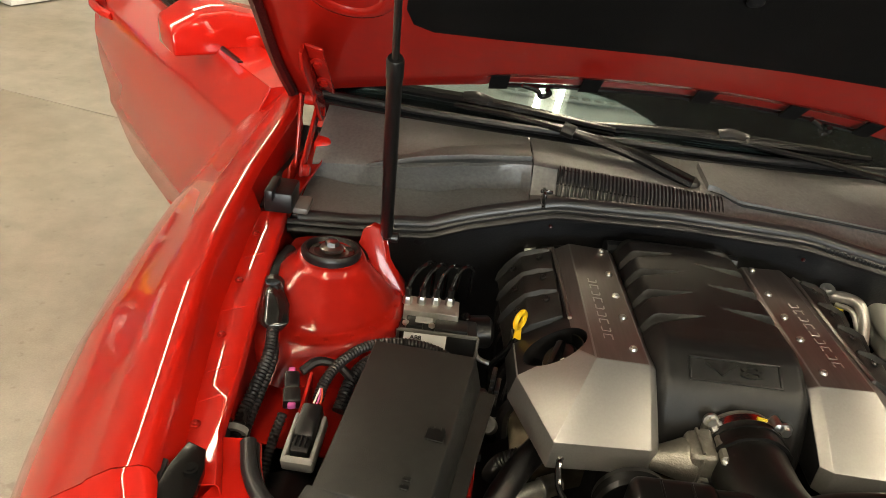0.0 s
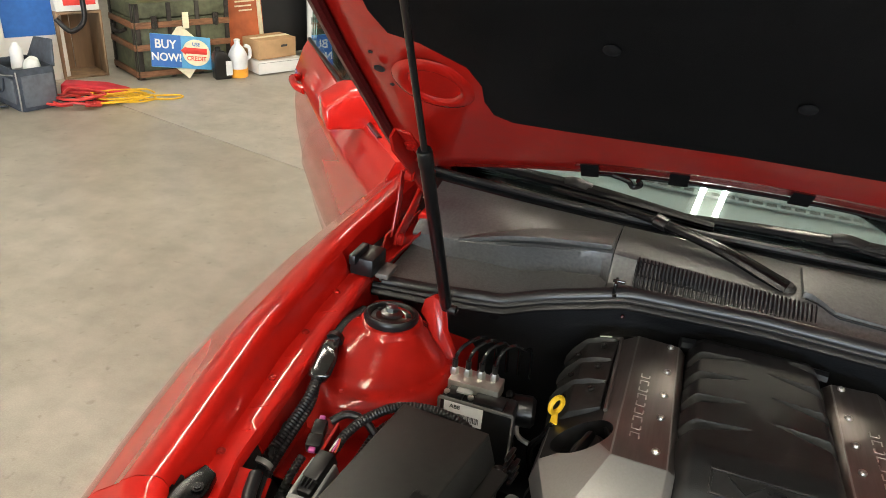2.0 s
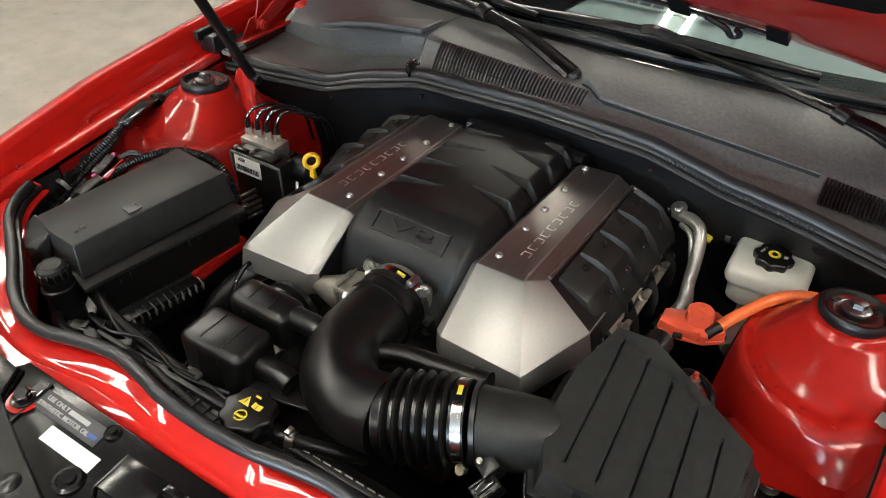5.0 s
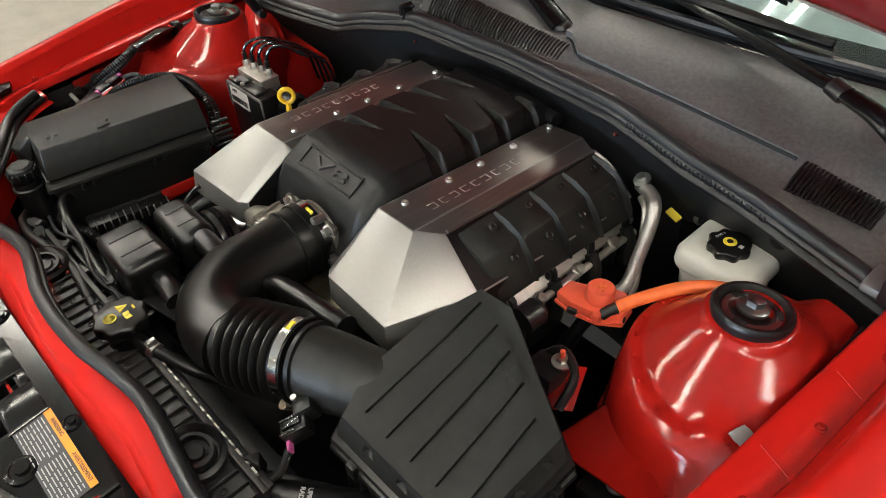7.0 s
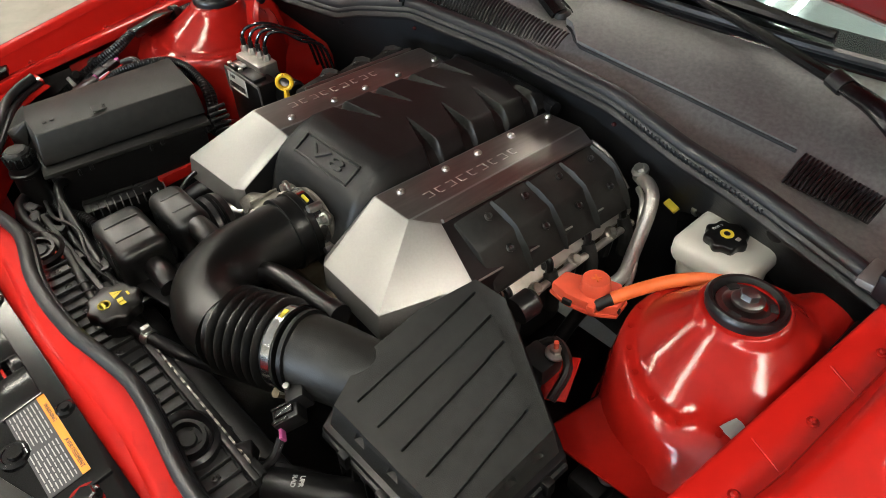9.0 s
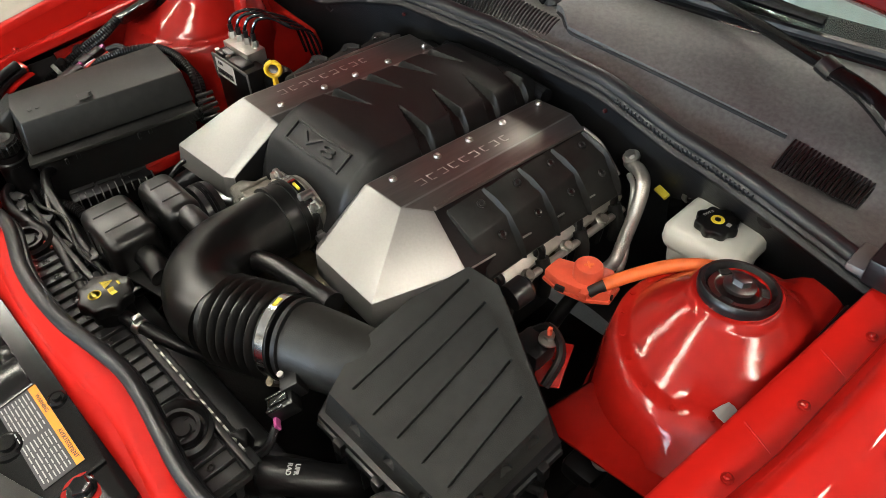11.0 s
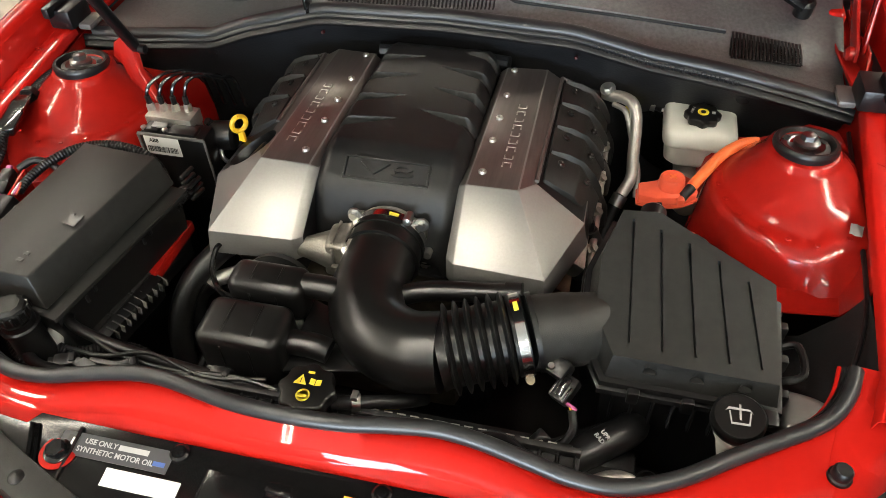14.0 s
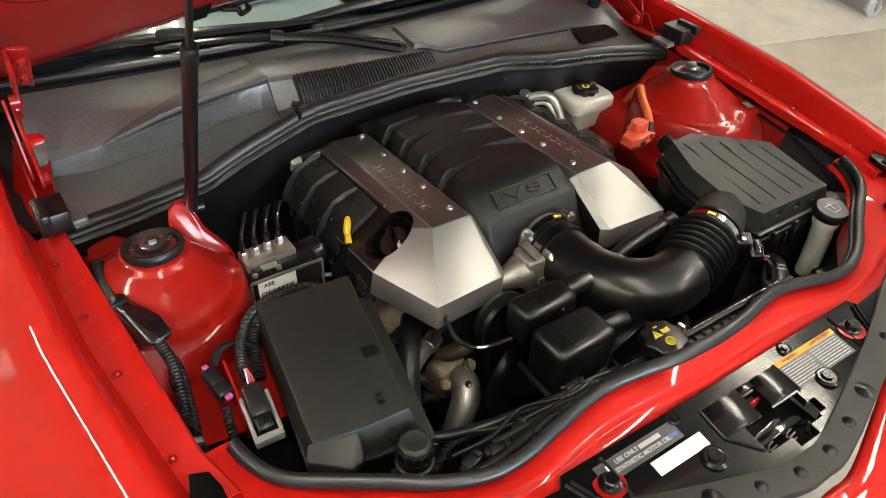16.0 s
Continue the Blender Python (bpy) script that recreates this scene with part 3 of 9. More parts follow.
# doors, quarters, rear deck and tail, behind the cabin
def rear_half(side):
    t = Panel("rear_body", "glossy red quarter panel and tail")
    S = ((1.86, 0.90, 0.96), (2.2, 0.925, 0.985), (2.6, 0.945, 1.00), (2.9, 0.95, 1.00), (3.3, 0.92, 0.985), (3.65, 0.84, 0.96), (3.80, 0.74, 0.90))

    def f(u, v):
        y, w, z = S[u]
        x, zz = ((0.0, z + 0.015), (0.55 * w, z + 0.010), (0.86 * w, z - 0.005), (0.95 * w, z - 0.06), (w, z - 0.20), (w, z - 0.38), (0.95 * w, 0.42), (0.88 * w, 0.24))[v]
        return (side * x, y, zz)
    part("quarter_panel", sheet(f, range(7), range(8), 0.003), RED, t, "", 60)
    part("tail_panel", sheet(lambda u, v: (side * (0.0, 0.4, 0.74)[u], 3.80 + (0.05, 0.04, 0.0)[u], 0.24 + (0.66 + 0.02 * (2 - u)) * v), range(3), (0, 0.3, 0.6, 1), 0.003), RED, t)
    part("tail_lamp", box((side * 0.52, 3.842, 0.76), (0.26, 0.03, 0.10), 0.02), TERRA, t, "red tail lamp")
    part("bumper_valance", box((side * 0.40, 3.80, 0.36), (0.80, 0.12, 0.16), 0.03), BLACK, t, "black lower valance")


rear_half(-1)
rear_half(1)
rg = Panel("rear_window", "sloping dark rear window")
part("pane", sheet(lambda u, v: (u * (0.58 + 0.10 * v), 2.30 + 0.80 * v, 1.39 - 0.05 * u * u - 0.37 * v + 0.04 * math.sin(3.1416 * v)), lin(-1, 1, 9), lin(0, 1, 6), 0.004), GLOSSBLK, rg, "", 60)
rdr = Panel("door", "closed glossy red door")
part("outer_panel", sheet(lambda u, v: ((0.86, 0.89, 0.915, 0.91, 0.88, 0.85)[v], u, (0.95, 0.86, 0.70, 0.52, 0.40, 0.30)[v]), lin(0.66, 1.86, 8), range(6), 0.003), RED, rdr, "", 60)
part("handle", tube([(0.91, 1.62, 0.83), (0.935, 1.67, 0.835), (0.935, 1.75, 0.835), (0.91, 1.80, 0.83)], 0.013, 10, 5), RED, rdr)
part("side_window", slab([(0.80, 0.80, 0.955), (0.80, 1.86, 0.975), (0.64, 1.80, 1.34), (0.64, 1.30, 1.345)], (0.004, 0, 0)), GLOSSBLK, rdr, "dark side window")


# ---- labels on the front panels ----
def label_pose(p, ux, uy):
    return frame_of(p, ux, uy)


def bars(m, rows, x0, x1, h, rnd, gap=0.006):
    """Rows of short bars that stand for small print."""
    out = bmesh.new()
    for y in rows:
        x = x0
        while x < x1 - 0.004:
            w = min(rnd.uniform(0.006, 0.016), x1 - x)
            b = bmesh.new()
            bmesh.ops.create_cube(b, size=1)
            bmesh.ops.scale(b, vec=(w, h, 0.0004), verts=b.verts)
            bmesh.ops.translate(b, vec=(x + w / 2, y, 0.0006), verts=b.verts)
            out = join(out, b)
            x += w + rnd.uniform(0.0015, 0.003)
    return moved(out, m)


rnd = random.Random(5)
SL = (0, 1, 0.12)
m = label_pose((0.148, -0.638, cover_z(-0.638) + 0.001), (1, 0, 0), SL)
wl = thing("warning_label", (0.148, -0.638, 0.83), "dark grey warning label with orange heading on the radiator cover", "warning label")
part("sheet", moved(box((0, 0, 0), (0.132, 0.046, 0.0008), 0), m), LABELG, wl)
part("heading", moved(box((0, 0.0185, 0.0006), (0.132, 0.009, 0.0006), 0), m), ORANGEL, wl, "orange heading strip")
part("heading_word", lettering("WARNING", 0.0065, m @ Matrix.Translation((-0.035, 0.0185, 0.0012)), 0.0002), INK, wl, "black letters WARNING")
part("heading_word", lettering("AVERTISSEMENT", 0.0065, m @ Matrix.Translation((0.035, 0.0185, 0.0012)), 0.0002), INK, wl, "black letters AVERTISSEMENT")
part("small_print", join(bars(m, [0.010 - 0.0042 * i for i in range(8)], -0.062, -0.004, 0.0012, rnd), bars(m, [0.010 - 0.0042 * i for i in range(8)], 0.002, 0.062, 0.0012, rnd)), GREYINK, wl)
m = label_pose((-0.183, -0.619, cover_z(-0.619) + 0.001), (1, 0, 0), SL)
ol = thing("oil_label", (-0.183, -0.619, 0.83), "dark grey motor oil label on the radiator cover", "label")
part("sheet", moved(box((0, 0, 0), (0.135, 0.026, 0.0008), 0.0), m), LABELG, ol)
part("number_tile", moved(box((-0.052, 0, 0.0006), (0.014, 0.018, 0.0006), 0), m), INK, ol)
part("number", lettering("1", 0.016, m @ Matrix.Translation((-0.052, 0, 0.0012)), 0.0002, 0.0004), WHITE, ol)
part("words", join(lettering("USE ONLY", 0.0085, m @ Matrix.Translation((-0.018, 0.005, 0.0008)), 0.0003, 0.0001), lettering("SYNTHETIC MOTOR OIL", 0.0085, m @ Matrix.Translation((0.003, -0.005, 0.0008)), 0.0003, 0.0001)), GREYINK, ol)
part("brand_bar", moved(box((0.022, 0.005, 0.0007), (0.036, 0.006, 0.0005), 0), m), GREYINK, ol)
part("colour_bar", moved(box((0.056, -0.004, 0.0007), (0.014, 0.005, 0.0005), 0), m), BLUEL, ol)
m = label_pose((-0.138, -0.647, cover_z(-0.647) + 0.001), (1, 0, 0), SL)
solo("blank_label", moved(box((0, 0, 0), (0.088, 0.020, 0.0008), 0.0), m), WHITE, "plain white paper label on the radiator cover", "label")
m = label_pose((-0.516, -0.521, 0.853), (0.905, -0.425, 0), (0.425, 0.905, 0.05)) @ Matrix.Diagonal((0.85, 0.76, 1, 1))
bl = thing("emissions_label", (-0.512, -0.522, 0.84), "blue and white printed label on red crossmember", "label")
part("sheet", moved(box((0, 0, 0.001), (0.085, 0.046, 0.0008), 0), m), BLUEL, bl)
part("small_print", join(bars(m @ Matrix.Translation((0, 0, 0.0012)), [0.016, 0.011, 0.006, 0.001], -0.036, -0.004, 0.0022, rnd), bars(m @ Matrix.Translation((0, 0, 0.0012)), [0.012, 0.007, 0.002, -0.003], 0.006, 0.038, 0.0022, rnd)), WHITE, bl)
part("white_field", join(moved(box((-0.026, -0.014, 0.0016), (0.03, 0.012, 0.0005), 0), m), moved(box((0.018, -0.016, 0.0016), (0.024, 0.008, 0.0005), 0), m)), WHITE, bl)


# ---- engine bay shell ----
tub = Panel("bay_liner", "matt black engine bay floor and side shields")
part("floor_shield", box((0, -0.17, 0.34), (1.5, 0.86, 0.02), 0.004), LINER, tub)
part("front_shield", box((0, -0.575, 0.58), (1.24, 0.012, 0.48), 0.002), LINER, tub)
for sgn in (-1, 1):
    part("side_shield", sheet(lambda u, v: (sgn * (0.69 - 0.02 * v), u, 0.84 - 0.13 * v), lin(-0.43, 0.3, 6), range(5), 0.004), LINER, tub)


def fire_z(x):
    return lerp((-0.68, -0.58, -0.44, -0.36, -0.22, 0, 0.22, 0.36, 0.5, 0.68), (0.872, 0.866, 0.868, 0.895, 0.929, 0.930, 0.926, 0.903, 0.893, 0.872), x)


def fire_y(x):
    return lerp((-0.68, -0.45, -0.25, 0, 0.25, 0.45, 0.68), (0.155, 0.195, 0.216, 0.228, 0.22, 0.20, 0.165), x)


fw = Panel("firewall", "black felt-lined firewall")
part("insulation", sheet(lambda u, v: (u, fire_y(u) + (-0.002, 0.012, 0.035, 0.06, 0.07, 0.07)[v] + 0.006 * math.sin(9 * u + v), (fire_z(u) - 0.014 - (0, 0.02, 0.08, 0.16, 0.3, 0.55)[v])), lin(-0.70, 0.70, 60), range(6), 0.006), FELT, fw, "", 60)
for x, z in ((-0.225, 0.887), (0.235, 0.883)):
    part("clip", lathe([(0.0036, 0), (0.0036, 0.003), (0.002, 0.005), (0, 0.005)], (x, fire_y(x) - 0.004, z), (0, -1, 0.2), 12), SEALRED, fw, "small dark red clip")
for x, z in ((-0.455, 0.835), (0.52, 0.85)):
    part("grommet", lathe([(0.014, 0), (0.014, 0.006), (0.006, 0.01), (0, 0.010)], (x, fire_y(x) + 0.015, z), (0, -1, 0.3), 18), RUBBER, fw)

rw = Panel("cowl_weatherstrip", "black ribbed rubber seal")
xs = lin(-0.665, -0.25, 14)
part("seal_bulb", tube([(x, fire_y(x), fire_z(x) + 0.004) for x in xs], 0.0125, 12, 4, flat=0.85), SEAL, rw)
xs = lin(-0.243, 0.665, 28)
part("seal_bulb", tube([(x, fire_y(x), fire_z(x) + 0.004) for x in xs], 0.0125, 12, 4, flat=0.85), SEAL, rw)
xs = lin(-0.68, 0.68, 40)
part("lower_lip", tube([(x, fire_y(x) - 0.012, fire_z(x) - 0.014) for x in xs], 0.009, 8, 3, flat=0.7), RUBBER, rw)
part("joint_clip", join(box((-0.247, fire_y(-0.247) - 0.003, 0.945), (0.006, 0.03, 0.02), 0.002), box((-0.243, fire_y(-0.247) + 0.004, 0.950), (0.022, 0.006, 0.006), 0.002)), GLOSSBLK, rw)
part("mid_lip", tube([(x, fire_y(x) - 0.010, fire_z(x) - 0.003) for x in xs], 0.006, 8, 3, flat=0.8), SEAL, rw)
for x in lin(0.26, 0.50, 34):
    part("seal_rib", box((x, fire_y(x) - 0.0158, fire_z(x) - 0.004), (0.0025, 0.003, 0.008), 0.0006, seg=1), SEAL, rw)

# cowl panel: lower slope, scoop and flat top
def base_y(x):
    return 0.43 + 0.17 * abs(x) ** 1.7


def base_z(x):
    return 0.985 - 0.02 * abs(x)


def top_front(x):
    """The front edge of the cowl's flat top."""
    return (lerp((-0.68, -0.57, -0.40, -0.265, -0.22, 0.085, 0.12, 0.3, 0.5, 0.62, 0.68), (0.33, 0.317, 0.300, 0.292, 0.280, 0.266, 0.266, 0.277, 0.292, 0.295, 0.29), x),
            lerp((-0.68, -0.57, -0.40, -0.265, -0.22, 0.085, 0.3, 0.5, 0.62, 0.68), (0.898, 0.912, 0.950, 0.966, 0.968, 0.950, 0.932, 0.910, 0.897, 0.890), x))


def cowl(u, v):
    y0, z0 = fire_y(u) + 0.006, fire_z(u) + 0.006
    y1, z1 = top_front(u)
    y2, z2 = base_y(u) - 0.012, base_z(u) - 0.020
    if v <= 2:
        ym = y1 - (0.030 if u > -0.268 else 0.003)
        cut = math.sin(3.1416 * min(1, max(0, (u + 0.585) / 0.285))) if u < -0.268 else 0.0
        if cut > 0 and v >= 1:
            h, ylow, ytip = z1 - z0 + 0.004, y1 + 0.020 * cut, y1 - 0.010 * cut
            k = v - 1
            if k <= 0.75:
                return (u, ylow + (ytip - ylow) * (k / 0.75) ** 1.6, z0 - 0.004 + (h - 0.003) * k / 0.75)
            return (u, ytip + (y1 - ytip) * (k - 0.75) / 0.25, z0 - 0.007 + h + 0.003 * (k - 0.75) / 0.25)
        if cut > 0:
            ym = y1 + 0.020 * cut
        if v <= 1:
            return (u, y0 + (ym - y0) * v, z0 - 0.004 - 0.003 * math.sin(3.1416 * v))
        return (u, ym + (y1 - ym) * (v - 1), z0 - 0.004 + (z1 - z0 + 0.004) * (v - 1))
    k = (v - 2) / 4
    dip = 0.010 * math.exp(-((u - 0.03) / 0.05) ** 2) * math.sin(3.1416 * k)
    return (u, y1 + (y2 - y1) * k, z1 + 0.003 + (z2 - z1) * k + 0.006 * math.sin(3.1416 * k) - dip)


cw = Panel("cowl_panel", "grey-black grained plastic cowl panel")
xs = lin(-0.675, -0.2675, 26)
part("panel", sheet(cowl, xs, lin(0, 6, 25), 0.004), COWL, cw, "", 28)
xs = lin(-0.265, 0.675, 60)
part("panel", sheet(cowl, xs, lin(0, 6, 25), 0.004), COWL, cw, "", 28)
def plate(u, v):
    """A raised lid over the wiper drive; its rim drops to the panel."""
    k, rim = v
    k0 = lerp((0.058, 0.075, 0.11, 0.5), (0.22, 0.20, 0.02, 0.01), u)
    h = lerp((0.058, 0.12, 0.30, 0.50), (0.012, 0.006, 0.004, 0.003), u)
    p = Vector(cowl(max(u, 0.06), 2 + 4 * (k0 + (0.80 - k0) * k)))
    p.x = u
    p.z += -0.004 if rim else h
    return p


rows = [(0.0, 1), (0.0, 0), (0.03, 0), (0.2, 0), (0.45, 0), (0.7, 0), (0.97, 0), (1.0, 0), (1.0, 1)]
pl_ = sheet(lambda u, v: plate(u, rows[v]), [0.060, 0.064, 0.075, 0.09, 0.11, 0.14] + lin(0.18, 0.478, 12), range(9))
pl_ = join(pl_, sheet(lambda u, v: Vector(plate(0.060, rows[v])) - Vector((0, 0, 0.016 * u)), (0, 1), range(1, 8)))
part("drive_lid", pl_, COWL, cw, "raised grained lid over the wiper drive", 30)
# Black bead laid along the lid's front rim as its shadow line.
part("lid_shadow_line", tube([Vector(plate(x, (0.0, 1))) + Vector((0, -0.002, 0.003)) for x in lin(0.065, 0.478, 24)], 0.0026, 6, 1), LINER, cw)
# tapering blade over the scoop
bl_ = [(-0.574, 0.314, 0.916), (-0.52, 0.336, 0.932), (-0.42, 0.352, 0.958), (-0.270, 0.362, 0.978), (-0.270, 0.280, 0.988), (-0.38, 0.286, 0.974), (-0.47, 0.296, 0.954)]
part("scoop_blade", slab(bl_, (0, 0.004, -0.012), 0.003), COWL, cw)


def louvres(x0, x1, ya, za, yb, zb, n, name, drop=0.036):
    t = Panel(name, "black slatted air intake vent")
    def at(k, top):
        x = x0 + (x1 - x0) * k
        if top:
            return Vector((x, ya + 0.0 * k, za + (zb - za) * k))
        return Vector((x, yb, za - drop + (zb - za) * k * 0.55))
    part("recess", slab([at(0, 0) + Vector((0, -0.001, 0)), at(1, 0) + Vector((0, -0.001, 0)), at(1, 1) + Vector((0, 0.002, 0.004)), at(0, 1) + Vector((0, 0.002, 0.004))], (0, 0.004, -0.001), 0.0), LINER, t)
    for i in range(n):
        k = (i + 0.5) / n
        a, b = at(k, 0), at(k, 1)
        part("slat", tube([a + Vector((0, -0.008, 0.002 + 0.006 * k)), a.lerp(b, 0.5) + Vector((0, -0.009, 0.006 + 0.004 * k)), b + Vector((0, -0.002, 0.008)), b + Vector((0, 0.003, 0.0085))], 0.0021, 6, 2), SATIN, t)
    part("cross_bar", tube([at(0, 0).lerp(at(0, 1), 0.5) + Vector((0, -0.006, 0.003)), at(1, 0).lerp(at(1, 1), 0.5) + Vector((0, -0.006, 0.003))], 0.002, 6, 1), BLACK, t)
    return t


louvres(-0.222, 0.085, 0.279, 0.966, 0.250, 0.946, 44, "cowl_vent")
louvres(0.488, 0.605, 0.290, 0.907, 0.250, 0.893, 20, "cowl_vent", 0.013)

# windshield, dash and the dark cabin
GLASS = bpy.data.materials.new("windshield_glass")
GLASS.use_nodes = True
_n, _l = GLASS.node_tree.nodes, GLASS.node_tree.links
_clear, _gloss, _fr, _mx = _n.new("ShaderNodeBsdfTransparent"), _n.new("ShaderNodeBsdfGlossy"), _n.new("ShaderNodeFresnel"), _n.new("ShaderNodeMixShader")
_clear.inputs[0].default_value = (0.90, 0.96, 0.95, 1)
_gloss.inputs["Roughness"].default_value = 0.015
_gloss.inputs[0].default_value = (0.86, 0.97, 0.98, 1)
_fr.inputs[0].default_value = 1.5
_l.new(_fr.outputs[0], _mx.inputs[0])
_l.new(_clear.outputs[0], _mx.inputs[1])
_l.new(_gloss.outputs[0], _mx.inputs[2])
_l.new(_mx.outputs[0], _n["Material Output"].inputs[0])
ws = Panel("windshield", "raked tinted windshield")
def glass(u, v):
    return (u * (1 - 0.10 * v), base_y(u) + v * (0.80 - 0.10 * u * u), base_z(u) + v * 0.40 + 0.03 * math.sin(3.1416 * v) - 0.05 * u * u * v)
g_ = part("pane", sheet(glass, lin(-0.70, 0.70, 24), lin(0.0, 1, 10), 0.004), GLASS, ws, "", 60)
g_.visible_shadow = False
part("black_band", sheet(lambda u, v: Vector(glass(u, v)) + Vector((0, 0, -0.007)), lin(-0.70, 0.70, 24), lin(-0.06, 0.045, 5), 0.001), GLOSSBLK, ws, "black ceramic band", 60)
part("lower_trim", tube([(u, base_y(u) - 0.006, base_z(u) - 0.002) for u in lin(-0.70, 0.70, 24)], 0.008, 8, 2), RUBBER, ws)
db = Panel("dashboard", "dark grained dashboard with defroster slots")
part("top", sheet(lambda u, v: (u, base_y(u) + 0.03 + v * 0.52, 0.948 + 0.025 * math.sin(3.1416 * v) + 0.02 * v - 0.5 * max(0, v - 0.9)), lin(-0.72, 0.72, 20), lin(0, 1, 8), 0.01), DASH, db)
for i in range(22):
    x = -0.30 + 0.6 * i / 21
    part("defroster_slot", moved(box((0, 0, 0), (0.021, 0.020, 0.004), 0.001), Matrix.Translation((x, 0.645 + 0.15 * x * x, 0.983)) @ pose(0, 0, 0, 8, 0, 17 * x)), LINER, db)
for dy in (-0.014, 0.014):
    part("vent_frame", tube([(x, 0.645 + dy + 0.15 * x * x, 0.985 + 0.12 * dy) for x in lin(-0.33, 0.33, 12)], 0.004, 6, 2), DASH, db)
cb = Panel("cabin", "dark cabin shell")
part("bulkhead", box((0, 2.3, 0.75), (1.4, 0.05, 0.9), 0.01), BROWN, cb)
part("cabin_floor", box((0, 1.5, 0.32), (1.5, 1.7, 0.04), 0.01), LINER, cb)
part("roof", sheet(lambda u, v: (u, 1.22 + v * 1.1, 1.385 + 0.02 * math.sin(3.14 * v) - 0.06 * u * u), lin(-0.63, 0.63, 10), lin(0, 1, 6), 0.03), RED, cb)
for sgn in (-1, 1):
    part("pillar", tube([(sgn * 0.72, 0.66, 0.965), (sgn * 0.68, 1.0, 1.19), (sgn * 0.63, 1.26, 1.36)], 0.03, 8, 4), RED, cb)
    part("far_sill", box((sgn * 0.80, 1.55, 0.45), (0.14, 1.4, 0.3), 0.03), RED, cb)


# wipers
def wiper(piv, elbow, tip, b0, b1, lab):
    t = Panel("windshield_wiper", lab)
    piv, elbow, tip, b0, b1 = [Vector(q) for q in (piv, elbow, tip, b0, b1)]
    part("arm_base", tube([piv, piv.lerp(elbow, 0.5) + Vector((0, 0, 0.008)), elbow], lambda u, i: 0.021 - 0.006 * u, 10, 5, flat=0.6, up=(0, 0, 1)), WIPER, t)
    part("knuckle", tube([elbow + (piv - elbow).normalized() * 0.012, elbow - (piv - elbow).normalized() * 0.012], 0.0165, 10, 1, flat=0.8, up=(0, 0, 1)), SATIN, t)
    part("arm", tube([elbow, elbow.lerp(tip, 0.5) + Vector((0, 0, 0.004)), tip], lambda u, i: 0.013 - 0.005 * u, 8, 4, flat=0.6, up=(0, 0, 1)), WIPER, t)
    part("blade_mount", tube([b0.lerp(b1, 0.46) + Vector((0, -0.004, 0.012)), b0.lerp(b1, 0.5) + Vector((0, -0.006, 0.017)), b0.lerp(b1, 0.56) + Vector((0, -0.004, 0.010))], 0.012, 8, 4, flat=0.7), SATIN, t)
    part("blade", tube([b0, b0.lerp(b1, 0.5) + Vector((0, 0, 0.006)), b1], lambda u, i: 0.008 + 0.009 * math.sin(3.1416 * min(max(u, 0.04), 0.96)), 8, 8, flat=0.7, up=(0, 0, 1)), WIPER, t, "black beam blade")
    part("rubber_edge", tube([b0 + Vector((0, 0.002, -0.008)), b0.lerp(b1, 0.5) + Vector((0, 0.002, -0.004)), b1 + Vector((0, 0.002, -0.008))], 0.004, 6, 4), RUBBER, t)
    part("pivot_cap", lathe([(0.016, -0.02), (0.016, 0.004), (0.01, 0.01), (0, 0.01)], piv, (0, -0.3, 1), 16), SATIN, t)


wiper((0.035, 0.320, 0.958), (-0.197, 0.400, 1.000), (-0.42, 0.450, 1.005), (-0.66, 0.535, 1.000), (-0.10, 0.440, 0.998), "black wiper resting at the windshield base")
wiper((0.60, 0.335, 0.955), (0.475, 0.372, 0.985), (0.14, 0.452, 1.003), (-0.16, 0.452, 1.000), (0.42, 0.462, 1.000), "black wiper crossing the middle of the windshield")


# strut towers and inner aprons
def ring(c, rx, ry, z, n=40, back=0.0):
    return [(c[0] + rx * math.cos(6.2832 * j / n), c[1] + (ry + (back if math.sin(6.2832 * j / n) > 0 else 0)) * math.sin(6.2832 * j / n), z) for j in range(n)]


